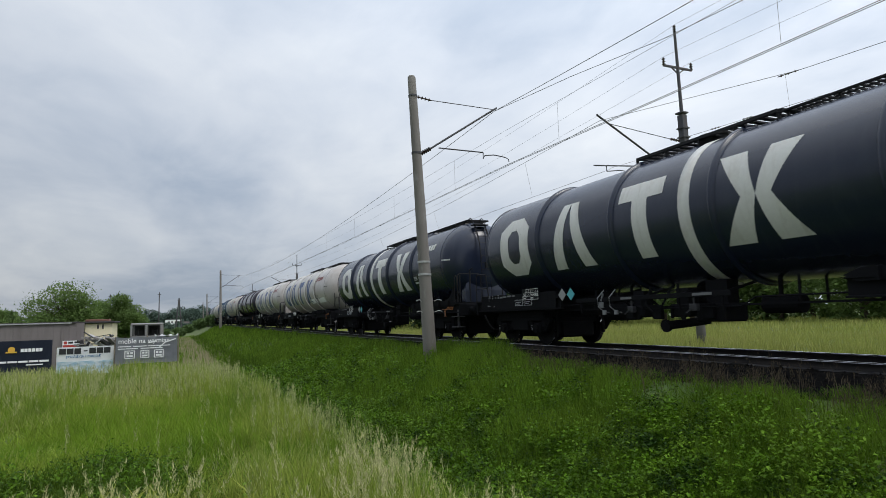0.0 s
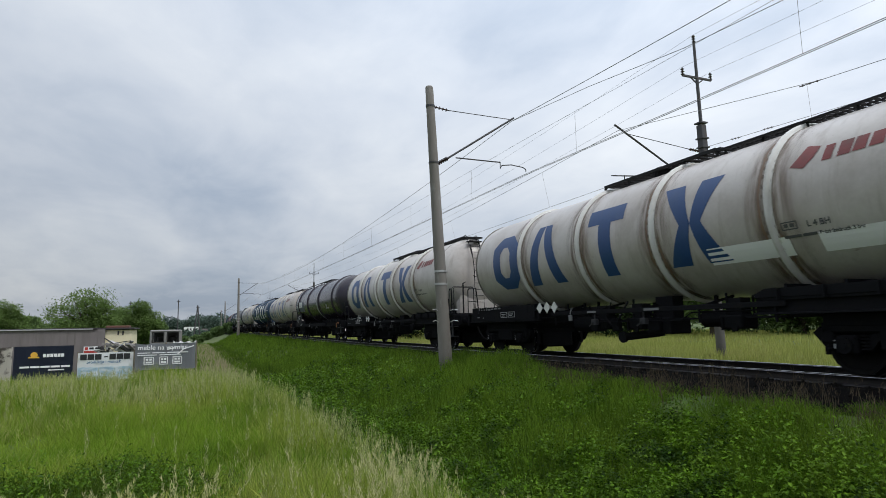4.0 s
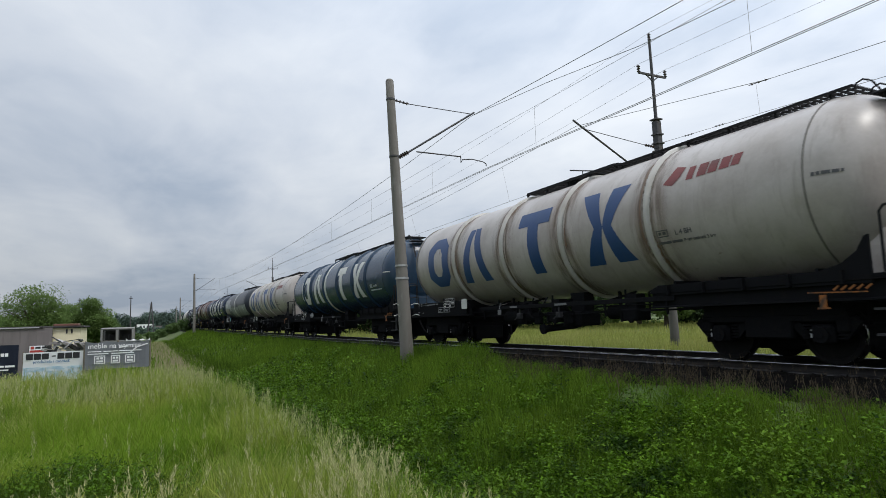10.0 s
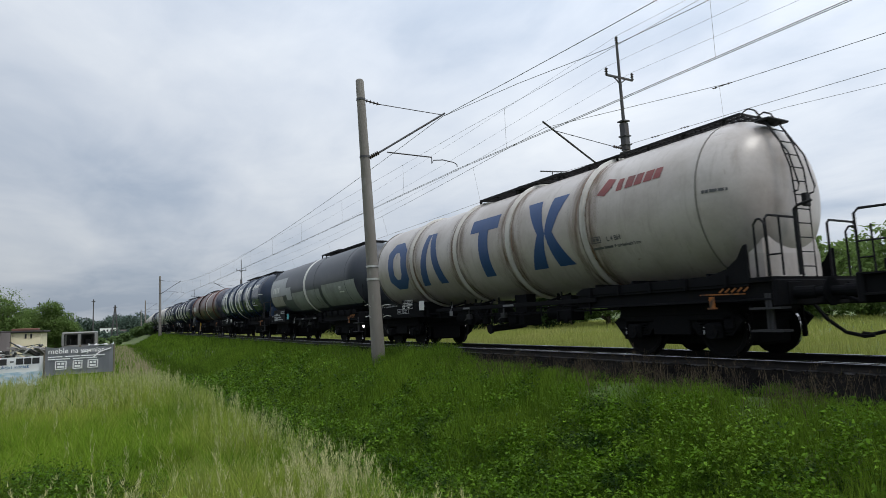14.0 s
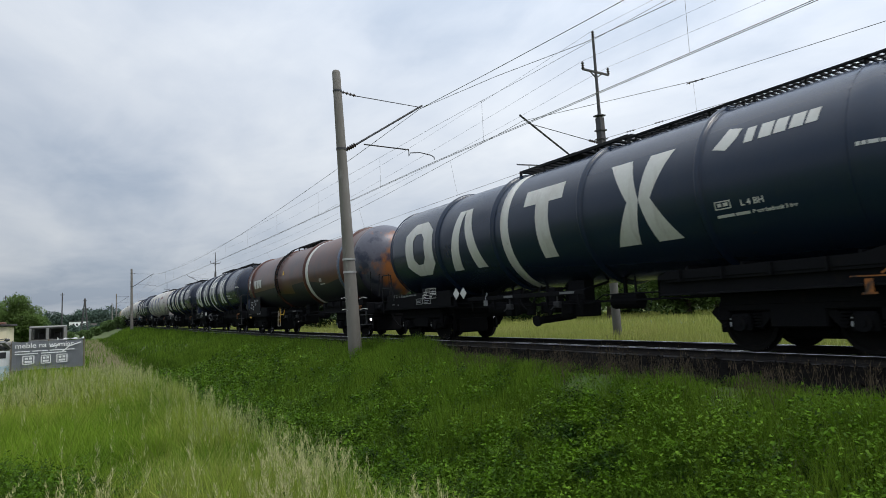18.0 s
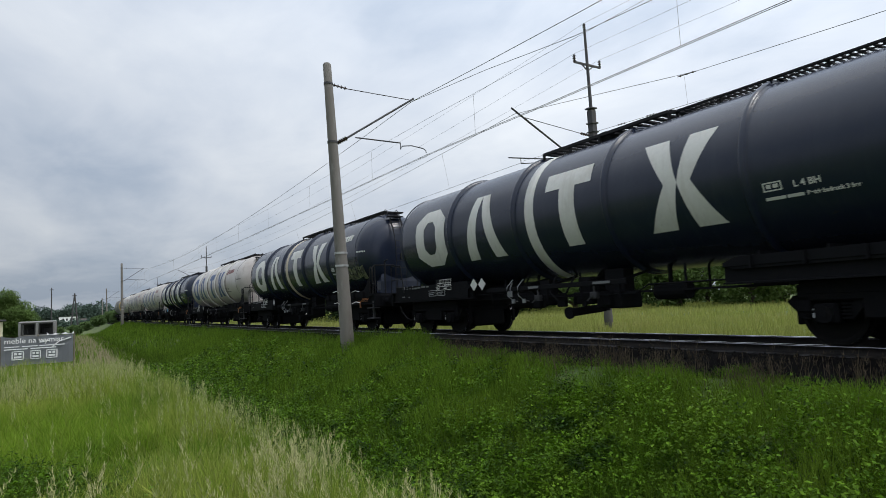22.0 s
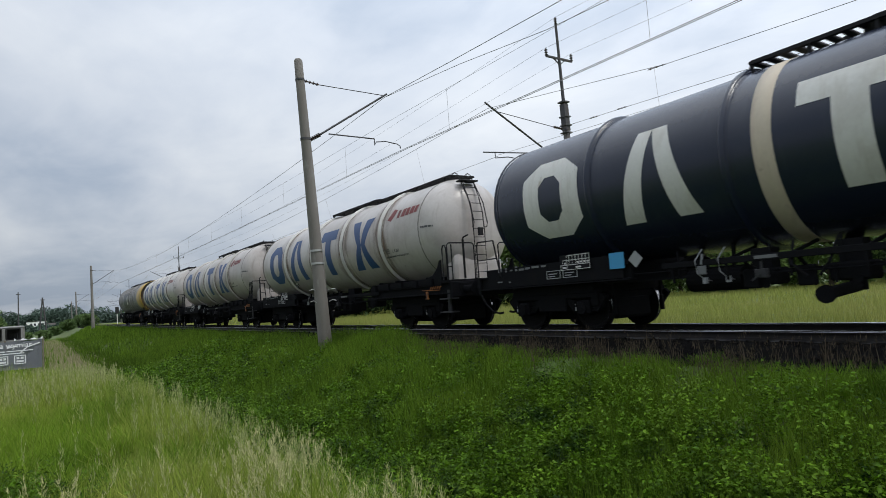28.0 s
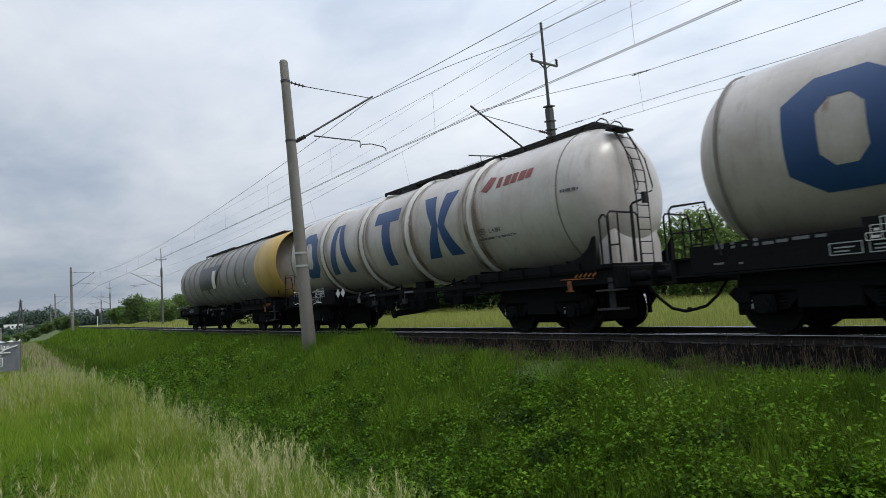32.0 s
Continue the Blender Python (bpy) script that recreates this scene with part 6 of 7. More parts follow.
def blades(rng, x, y, h, wd, bend, segs=2, z0=None):
    """Tapering bent blades: arrays of verts and triangles-and-quads folded into quads."""
    n = len(x)
    z = ground_z(x, y) if z0 is None else z0
    a = rng.uniform(0, 2 * np.pi, n)
    f = rng.uniform(0, 2 * np.pi, n)
    bx, by = np.cos(a) * bend, np.sin(a) * bend
    wx, wy = np.cos(f) * wd / 2, np.sin(f) * wd / 2
    rows = []
    for k in range(segs + 1):
        t = k / segs
        cx, cy, cz = x + bx * t * t, y + by * t * t, z - 0.03 + h * (t - 0.18 * t * t * (bend / np.maximum(h, 0.01)))
        s = (1 - t) ** 0.7 + 0.06
        rows.append(np.stack([cx - wx * s, cy - wy * s, cz], -1))
        rows.append(np.stack([cx + wx * s, cy + wy * s, cz], -1))
    v = np.stack(rows, 1)                      # n, 2*(segs+1), 3
    base = (np.arange(n) * 2 * (segs + 1))[:, None, None]
    q = np.array([[2 * k, 2 * k + 1, 2 * k + 3, 2 * k + 2] for k in range(segs)])[None]
    return v.reshape(-1, 3), (base + q).reshape(-1, 4)


def leaves(rng, x, y, z, size, flat=0.6):
    """Pointed leaves, folded along the middle, as two quads each."""
    n = len(x)
    a, tilt = rng.uniform(0, 2 * np.pi, n), rng.normal(0, flat, n)
    roll = rng.normal(0, 0.5, n)
    d = np.stack([np.cos(a) * np.cos(tilt), np.sin(a) * np.cos(tilt), np.sin(tilt)], -1)
    s = np.stack([-np.sin(a) * np.cos(roll), np.cos(a) * np.cos(roll), np.sin(roll)], -1)
    up = np.cross(d, s)
    c = np.stack([x, y, z], -1)
    L, W = size[:, None], size[:, None] * 0.62
    pts = [c - d * L * 0.5, c - d * L * 0.05 + s * W * 0.5 + up * L * 0.10, c + d * L * 0.55 - up * L * 0.08, c - d * L * 0.05 - s * W * 0.5 + up * L * 0.10]
    v = np.stack(pts, 1)
    return v.reshape(-1, 3), (np.arange(n) * 4)[:, None] + np.array([[0, 1, 2, 3]])


def merge(chunks):
    vs, fs, o = [], [], 0
    for v, f in chunks:
        vs.append(v)
        fs.append(f + o)
        o += len(v)
    return np.concatenate(vs), np.concatenate(fs)


def stuff(name, chunks, mat, label, category):
    ob = new(name, sheet_mesh(name, *merge(chunks), mat))
    tagged(ob, label, category, kind="stuff")
    return ob


def patchy(x, y, s=1.0, p=0.0):
    return 0.5 + 0.25 * ripple(x + p, y - p, s) + 0.2 * np.sin(x * 3.7 * s + 1.3 * y * s + p)


def lattice(x, y, cell, seed):
    """Smooth random values from 0 to 1 on a grid of the given cell."""
    r = np.random.default_rng(seed).uniform(0, 1, (256, 256))
    u, v = np.asarray(x) / cell + 40.3, np.asarray(y) / cell + 17.7
    i, j = np.floor(u).astype(int), np.floor(v).astype(int)
    f, g = u - i, v - j
    f, g = f * f * (3 - 2 * f), g * g * (3 - 2 * g)
    q = lambda a, b: r[a % 256, b % 256]
    return (q(i, j) * (1 - f) + q(i + 1, j) * f) * (1 - g) + (q(i, j + 1) * (1 - f) + q(i + 1, j + 1) * f) * g


def tufts(x, y, cell, seed):
    return 0.65 * lattice(x, y, cell, seed) + 0.35 * lattice(x, y, cell * 0.43, seed + 1)


def domes(rng, x, y, h, rad, per, size):
    """Leafy domed plants: leaves over the outside of a rounded heap."""
    n = len(x)
    z = ground_z(x, y)
    out = []
    for k in range(per):
        a, e = rng.uniform(0, 2 * np.pi, n), np.arcsin(rng.uniform(0.05, 1, n))
        s = rng.uniform(0.75, 1.08, n)
        out.append(leaves(rng, x + rad * s * np.cos(a) * np.cos(e), y + rad * s * np.sin(a) * np.cos(e), z + h * s * np.sin(e), size * rng.uniform(0.6, 1.35, n), 0.4))
    return out


def lush(x, y):
    """A dip of dark broad-leaved growth across the shelf."""
    r = np.hypot(x, y) + 0.35 * np.sin(x * 2.1) + 0.25 * np.sin(x * 5.3 + y)
    return np.clip(1.5 - np.abs(r - 6.2) * 0.72, 0, 1) * np.clip((0.9 - x) * 1.0, 0, 1) * np.clip(2.2 * tufts(x, y, 0.9, 55) - 0.1, 0.25, 1)


rng = np.random.default_rng(11)
# tall light grass on the shelf, shorter and fresher in the middle of it
ch, fresh = [], []
for (x0, x1, y0, y1, n, wd, segs) in ((-3.2, 2.1, 2.4, 6.0, 42000, 0.009, 3), (-5.5, 2.0, 6.0, 13.0, 70000, 0.013, 2), (-9.0, 1.8, 13.0, 24.0, 46000, 0.022, 2), (-14, -3.0, 24, 34, 7000, 0.035, 1)):
    x, y = scatter(rng, x0, x1, y0, y1, n, lambda x, y: (x < edge_x(y) + 0.25) * np.clip(2.2 * tufts(x, y, 0.5, 3) - 0.25, 0.12, 1) * (1 - 0.9 * lush(x, y)) * (1 - 0.35 * (np.hypot(x, y) < 5.2)))
    middle = smooth_step(y, 5.4, 7.0) * (1 - smooth_step(y, 10.0, 13.5)) * (1 - smooth_step(x, edge_x(y) - 1.3, edge_x(y) - 0.2))
    h = rng.uniform(0.30, 0.62, len(x)) * (0.75 + 0.35 * patchy(x, y, 0.6, 2.0)) * (0.55 + 0.9 * tufts(x, y, 0.5, 3)) * (1 - 0.35 * lush(x, y)) * (1 + 0.12 * smooth_step(y, 12, 18)) * (1 - 0.38 * middle)
    wide, bend = wd * rng.uniform(0.7, 1.4, len(x)), rng.uniform(0.05, 0.32, len(x))
    green = rng.uniform(0, 1, len(x)) < 0.12 + 0.75 * middle
    for pick, into in ((~green, ch), (green, fresh)):
        if pick.any():
            into.append(blades(rng, x[pick], y[pick], h[pick], wide[pick], bend[pick], segs))
stuff("tall_grass", ch, M["grass_light"], "tall light green meadow grass on the shelf", "grass")
stuff("short_grass", fresh, M["grass_fresh"], "shorter fresh green grass in the meadow", "grass")
# feathery seed heads on thin stalks, thickest along the shelf's edge
ch, stalks = [], []
for (x0, x1, y0, y1, n, sz) in ((-2.6, 2.2, 2.6, 6.5, 500, 1.0), (0.3, 2.1, 2.8, 10.0, 1000, 1.1), (-5, 2.0, 6.5, 14, 1500, 1.3), (-7, 1.5, 13, 24, 3200, 1.7)):
    x, y = scatter(rng, x0, x1, y0, y1, n, lambda x, y: (x < edge_x(y) + 0.55) * np.clip(0.03 + 0.05 * (y < 5.5) + 0.75 * smooth_step(x, edge_x(y) - 0.8, edge_x(y) + 0.1) * patchy(x, y, 2.3, 1.0) + 0.8 * smooth_step(y, 11, 16), 0, 1))
    h = rng.uniform(0.42, 0.76, len(x))
    z = ground_z(x, y)
    b = rng.uniform(0.03, 0.18, len(x))
    stalks.append(blades(rng, x, y, h * 0.8, np.full(len(x), 0.005 * sz), b * 0.3, 1, z))
    for k in range(22):
        t = rng.uniform(0.55, 0.97, len(x))
        ch.append(blades(rng, x + rng.normal(0, 0.012, len(x)), y + rng.normal(0, 0.012, len(x)), rng.uniform(0.03, 0.08, len(x)) * sz ** 0.5, np.full(len(x), 0.0042 * sz), rng.uniform(0.005, 0.035, len(x)), 1, z + h * t))
stuff("seed_heads", ch, M["straw"], "pale feathery grass seed heads", "grass")
stuff("grass_stalks", stalks, M["grass_light"], "thin pale grass stalks", "grass")
# broad yellow-green leaves low in the near grass
x, y = scatter(rng, -2.6, 1.2, 3.0, 5.4, 1300, lambda x, y: np.clip(patchy(x, y, 2.0, 3.0) - 0.35, 0, 1) * 2)
chb = []
for k in range(7):
    chb.append(blades(rng, x + rng.normal(0, 0.04, len(x)), y + rng.normal(0, 0.04, len(x)), rng.uniform(0.3, 0.55, len(x)), rng.uniform(0.016, 0.030, len(x)), rng.uniform(0.15, 0.35, len(x)), 4))
stuff("broad_leaf_grass", chb, M["leaf_bright"], "broad yellow-green reed-like leaves", "grass")

# feathery plumes along the near edge of the shelf
x, y = scatter(rng, 0.6, 2.1, 2.7, 5.6, 520, lambda x, y: (np.abs(x - edge_x(y) - 0.15) < 0.55) * np.clip(3.2 * tufts(x, y, 0.5, 61) - 1.4, 0, 1))
x2, y2 = scatter(rng, -1.2, 1.2, 3.2, 5.0, 420, lambda x, y: np.clip(3.0 * tufts(x, y, 0.45, 67) - 1.3, 0, 1))
x, y = np.concatenate([x, x2]), np.concatenate([y, y2])
h, z, lx, ly = rng.uniform(0.36, 0.66, len(x)), ground_z(x, y), rng.normal(0, 0.07, len(x)), rng.normal(0, 0.07, len(x))
chp = [blades(rng, x, y, h, np.full(len(x), 0.005), np.full(len(x), 0.04), 1, z)]
for k in range(46):
    t = rng.uniform(0.0, 1.0, len(x))
    chp.append(blades(rng, x + lx * t + rng.normal(0, 0.016, len(x)) * (1.1 - t), y + ly * t + rng.normal(0, 0.016, len(x)) * (1.1 - t), rng.uniform(0.02, 0.05, len(x)), np.full(len(x), 0.005), rng.uniform(0.005, 0.03, len(x)), 1, z + h - 0.10 + 0.20 * t))
stuff("grass_plumes", chp, M["plume"], "pale beige feathery grass plumes", "grass")

# darker lush patch across the shelf
x, y = scatter(rng, -5.0, 1.4, 3.6, 9.2, 34000, lambda x, y: lush(x, y))
stuff("lush_grass", [blades(rng, x, y, rng.uniform(0.15, 0.40, len(x)), rng.uniform(0.007, 0.014, len(x)), rng.uniform(0.05, 0.25, len(x)), 3)], M["grass_dark"], "low dark green grass in a dip of the meadow", "grass")
x, y = scatter(rng, -4.5, 1.4, 3.0, 8.8, 3000, lambda x, y: np.clip(lush(x, y) + 0.5 * (tufts(x, y, 0.7, 9) > 0.55) * (np.hypot(x, y) < 6), 0, 1))
stuff("low_weeds", domes(rng, x, y, rng.uniform(0.16, 0.40, len(x)), rng.uniform(0.07, 0.15, len(x)), 34, 0.036), M["leaf_weed"], "dark broad-leaved weeds among the grass", "weeds")

# broad-leaved weeds on the bank
ch = []
for (x0, x1, y0, y1, n, size, per) in ((1.6, 7.8, 0.8, 8.0, 10000, 0.050, 36), (1.3, 7.4, 8.0, 16.0, 7000, 0.058, 26), (0.6, 7.0, 16.0, 30.0, 6000, 0.085, 16)):
    x, y = scatter(rng, x0, x1, y0, y1, n, lambda x, y: (x > edge_x(y) + 0.5) * (x < 6.9) * np.clip(1.1 - 1.02 * smooth_step(x, 4.3 + 2.4 * (lattice(x, y, 1.1, 5) - 0.3), 7.4), 0.06, 1) * np.clip(3.2 * tufts(x, y, 0.6, 21) - 0.85, 0.06, 1))
    big = 0.55 + 0.9 * tufts(x, y, 0.8, 33)
    ch += domes(rng, x, y, rng.uniform(0.14, 0.56, len(x)) * big, rng.uniform(0.08, 0.19, len(x)), per, size)
stuff("bank_weeds", ch, M["leaf_weed"], "broad-leaved green weeds covering the railway bank", "weeds")
ch, mid = [], []
for (x0, x1, y0, y1, n, wd, segs, hh) in ((1.8, 9.2, 0.6, 8.0, 90000, 0.008, 2, 0.42), (1.2, 9.2, 8.0, 18.0, 110000, 0.013, 2, 0.48), (-0.5, 9.4, 18.0, 40.0, 130000, 0.015, 1, 0.40), (-2.0, 9.5, 40.0, 110.0, 80000, 0.038, 1, 0.45)):
    x, y = scatter(rng, x0, x1, y0, y1, n, lambda x, y: (x > edge_x(y) + 0.4) & (x - aside(y) < 7.75 + 0.6 * lattice(x, y, 0.5, 8) + 0.25 * smooth_step(y, 5, 9) + 0.3 * smooth_step(y, 8, 16)) & ((y < 21) | (x > 2.4)) & (rng.uniform(0, 1, len(x)) < 0.34 + 0.6 * smooth_step(x + 0.5 * patchy(x, y, 1.5), 4.4, 6.6) + 0.5 * (y > 22) + (y > 34)) & (rng.uniform(0, 1, len(x)) < np.clip(2.6 * tufts(x, y, 0.45 + 0.012 * 20, 41) - 0.45, 0.08, 1)))
    h = hh * rng.uniform(0.5, 1.15, len(x)) * (1.0 - 0.62 * smooth_step(x - aside(y), 6.7, 7.9) * (1 - smooth_step(y, 10, 16))) * (0.45 + 1.1 * tufts(x, y, 0.69, 41))
    bl = rng.uniform(0.03, 0.25, len(x))
    up = rng.uniform(0, 1, len(x)) < 0.12 + 0.75 * smooth_step(x - aside(y), 3.6, 5.6) * (1 - 0.3 * smooth_step(y, 13, 24))
    for s, into in ((~up, ch), (up, mid)):
        into.append(blades(rng, x[s], y[s], h[s], wd * rng.uniform(0.7, 1.5, s.sum()), bl[s], segs))
stuff("bank_grass", ch, M["grass_dark"], "dense dark green grass on the railway bank", "grass")
stuff("bank_grass", mid, M["grass_mid"], "mid-green grass on the upper railway bank", "grass")
# dark growth in the hollow where the shelf ends
x, y = scatter(rng, -4.0, 3.4, 22.5, 29.0, 5000, lambda x, y: np.clip(1.6 * tufts(x, y, 0.9, 71) - 0.1, 0.1, 1))
stuff("hollow_weeds", domes(rng, x, y, rng.uniform(0.15, 0.42, len(x)), rng.uniform(0.10, 0.22, len(x)), 14, 0.10), M["leaf_weed"], "dark weeds in the hollow below the meadow's edge", "weeds")
# dead stalks along the ballast
x, y = scatter(rng, 7.0, 8.4, 0.5, 22.0, 6000, lambda x, y: np.clip(2.4 * tufts(x, y, 0.5, 91) - 0.85, 0.04, 1) * (1 - 0.9 * smooth_step(y, 8, 17)))
h = rng.uniform(0.10, 0.50, len(x)) * (0.7 + 0.6 * patchy(x, y, 3.1, 2.0))
z = ground_z(x, y)
ch = [blades(rng, x, y, h, rng.uniform(0.006, 0.014, len(x)), rng.uniform(0.02, 0.14, len(x)), 2, z)]
for k in range(5):
    t = rng.uniform(0.75, 1.05, len(x))
    ch.append(blades(rng, x + rng.normal(0, 0.012, len(x)), y + rng.normal(0, 0.012, len(x)), rng.uniform(0.03, 0.09, len(x)), np.full(len(x), 0.007), rng.uniform(0.01, 0.05, len(x)), 1, z + h * t))
stuff("dead_stalks", ch, M["stalk_brown"], "brown dead stalks and seed heads beside the ballast", "weeds")
# dry path strip between shelf and bank further on
x, y = scatter(rng, -0.5, 3.6, 27, 110, 34000, lambda x, y: np.exp(-(x - 1.6 - 0.3 * np.sin(y * 0.3)) ** 2 / 1.6) * np.clip(0.3 + patchy(x, y, 0.8), 0.1, 1))
stuff("dry_grass_strip", [blades(rng, x, y, rng.uniform(0.15, 0.45, len(x)), rng.uniform(0.02, 0.06, len(x)), rng.uniform(0.05, 0.2, len(x)), 1)], M["path"], "straw-coloured dry grass along a path", "grass")
# the meadow beyond the track
ch = []
for (y0, y1, x0, x1, n, wd) in ((-6, 45, 12.5, 26, 60000, 0.02), (-10, 70, 26, 60, 40000, 0.06), (45, 200, 13, 40, 16000, 0.12)):
    x, y = scatter(rng, x0, x1, y0, y1, n, lambda x, y: (x - aside(y) > 12.5))
    ch.append(blades(rng, x, y, rng.uniform(0.20, 0.5, len(x)), wd * rng.uniform(0.7, 1.4, len(x)), rng.uniform(0.03, 0.2, len(x)), 1))
stuff("meadow_grass", ch, M["field_far"], "sunlit yellow-green meadow beyond the track", "grass")
# far ground cover at the left
x, y = scatter(rng, -40, 3.0, 24, 120, 60000, lambda x, y: (y > 32) & ((x < 0.5) | (x > 2.2) | (x * 13.7 % 1 < 0.4)))
stuff("rough_grass", [blades(rng, x, y, rng.uniform(0.2, 0.6, len(x)), rng.uniform(0.04, 0.10, len(x)), rng.uniform(0.05, 0.2, len(x)), 1)], M["grass_mid"], "rough grass round the sheds", "grass")


# the same growth all round the camera, outside its view
def behind(x, y):
    return ~in_view(x, y, -15, 77, 2.2) & (np.hypot(x, y) > 0.9)


x, y = rng.uniform(-14, 2.0, 60000), rng.uniform(-16, 14, 60000)
k = behind(x, y) & (x < edge_x(y) + 0.3) & (rng.uniform(0, 1, 60000) < np.clip(2.2 * tufts(x, y, 0.5, 3) - 0.2, 0.1, 1))
stuff("meadow_tufts", [blades(rng, x[k], y[k], rng.uniform(0.3, 0.6, k.sum()) * (0.55 + 0.8 * tufts(x[k], y[k], 0.5, 3)), rng.uniform(0.012, 0.03, k.sum()), rng.uniform(0.05, 0.3, k.sum()), 2)], M["grass_light"], "tall light grass round the camera's stand", "grass")
x, y = rng.uniform(1.8, 8.0, 40000), rng.uniform(-16, 3, 40000)
k = behind(x, y) & (rng.uniform(0, 1, 40000) < np.clip(2.4 * tufts(x, y, 0.6, 41) - 0.3, 0.1, 1))
stuff("bank_tufts", [blades(rng, x[k], y[k], rng.uniform(0.2, 0.5, k.sum()), rng.uniform(0.012, 0.03, k.sum()), rng.uniform(0.05, 0.25, k.sum()), 2)], M["grass_mid"], "green grass on the bank beside the camera", "grass")


# loose ballast stones at the foot of the rails
rs = np.random.default_rng(17)
n = 5000
sx, sy = rs.uniform(XC - 2.5, XC + 1.6, n), rs.uniform(0.5, 30, n)
sz = np.interp(sx - XC, [-2.5, -2.35, -1.85, -1.5, -1.3, 1.3], [-0.36, -0.335, -0.29, -0.20, -0.165, -0.165])
rad = rs.uniform(0.02, 0.042, n)
dirs = np.array([[1, 0, 0], [0, 1, 0], [-1, 0, 0], [0, -1, 0], [0, 0, 1], [0, 0, -1]])
sv = np.stack([sx + aside(sy), sy, sz + rise(sy)], -1)[:, None, :] + dirs[None] * (rad[:, None] * rs.uniform(0.7, 1.3, (n, 6)))[:, :, None]
tri = np.array([[0, 1, 4], [1, 2, 4], [2, 3, 4], [3, 0, 4], [1, 0, 5], [2, 1, 5], [3, 2, 5], [0, 3, 5]])
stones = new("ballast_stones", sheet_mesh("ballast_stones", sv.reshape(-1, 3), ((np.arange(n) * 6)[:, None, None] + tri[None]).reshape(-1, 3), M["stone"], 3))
tagged(stones, "loose dark ballast stones", "ballast", kind="stuff")


# ---- trees ----
def tree(x, y, h, spread, seed, mat="leaf_tree", leaf=0.22, n=3800, name="tree", label="leafy green tree with an uneven crown", trunk=0.3, z=None):
    r = np.random.default_rng(seed)
    z = float(ground_z(x, y)) if z is None else z
    ob = new(name)
    tagged(ob, label, "tree" if name == "tree" else "shrub", "trees")
    ob.matrix_basis = pose(x, y, z)
    bm = bmesh.new()
    top = h * 0.72
    base_r = 0.035 * h
    tube_pts = [(0, 0, -0.2), (0.02 * h, 0.01 * h, h * 0.25), (-0.01 * h, 0.02 * h, h * 0.5), (0, 0, top)]
    for a, b, ra, rb in zip(tube_pts, tube_pts[1:], (1.0, 0.75, 0.5), (0.75, 0.5, 0.2)):
        rod(bm, a, b, base_r * ra, base_r * rb, 8)
    tips = []
    for k in range(11):
        a = 2 * math.pi * k / 11 + r.uniform(-0.3, 0.3)
        z0 = h * r.uniform(trunk * 0.7, 0.6)
        reach = spread * r.uniform(0.55, 1.0) * (1.0 - 0.35 * z0 / h)
        tip = Vector((math.cos(a) * reach, math.sin(a) * reach, min(h * 0.95, z0 + h * r.uniform(0.12, 0.42))))
        rod(bm, (0, 0, z0), tip * 0.55 + Vector((0, 0, z0 * 0.45)), base_r * 0.4, base_r * 0.22, 6)
        rod(bm, tip * 0.55 + Vector((0, 0, z0 * 0.45)), tip, base_r * 0.22, base_r * 0.06, 5)
        tips.append(tip)
    part("trunk", bm, M["bark"], ob)
    tips += [Vector((r.normal(0, spread * 0.25), r.normal(0, spread * 0.25), h * r.uniform(0.7, 0.98))) for _ in range(6)]
    tips += [Vector((r.normal(0, spread * 0.5), r.normal(0, spread * 0.5), h * r.uniform(trunk, 0.75))) for _ in range(9)]
    pts = []
    per = n // len(tips)
    for t in tips:
        s = spread * r.uniform(0.34, 0.60)
        g = r.normal(0, 1, (per, 3))
        g *= (r.uniform(0.3, 1.0, per) ** 0.5 * r.choice([1.0, 1.0, 1.0, 1.22], per) / np.linalg.norm(g, axis=1))[:, None]
        pts.append(g * np.array([s, s, s * 0.72]) + np.array(t) * np.array([0.85, 0.85, 0.92]))
    p = np.concatenate(pts)
    p = p[p[:, 2] > h * trunk * 0.45]
    v, f = leaves(r, p[:, 0], p[:, 1], p[:, 2], leaf * r.uniform(0.6, 1.4, len(p)), 0.6)
    crown = new("crown", sheet_mesh("crown", v, f, M[mat]))
    crown.parent = ob
    return ob


def at_bearing(b, d):
    return d * math.sin(radians(b)), d * math.cos(radians(b))


for k, (b, d, h, s, mat) in enumerate(((-8.2, 62, 6.7, 3.2, "leaf_tree"), (-3.9, 66, 5.6, 1.8, "leaf_tree"), (-6.0, 68, 4.8, 2.0, "leaf_tree"), (-13.4, 70, 5.6, 2.0, "leaf_tree"), (-17.2, 62, 5.2, 2.7, "leaf_tree_dark"), (-3.0, 72, 3.6, 1.6, "leaf_tree_dark"), (-11.6, 74, 4.2, 1.8, "leaf_tree_dark"))):
    x, y = at_bearing(b, d)
    tree(x, y, h, s, 20 + k, mat, 0.17, 15000, label="round-crowned green tree behind the sheds")
for k, (b, d, h) in enumerate(((2.0, 150, 2.4), (2.9, 170, 3.0), (1.1, 170, 2.2), (-1.0, 90, 1.8), (0.4, 130, 1.7), (3.4, 140, 2.6))):
    x, y = at_bearing(b, d)
    tree(x, y, h, h * 0.6, 140 + k, "leaf_tree_dark", 0.35, 2600, "shrub", "dark green shrub beside the line", 0.05)
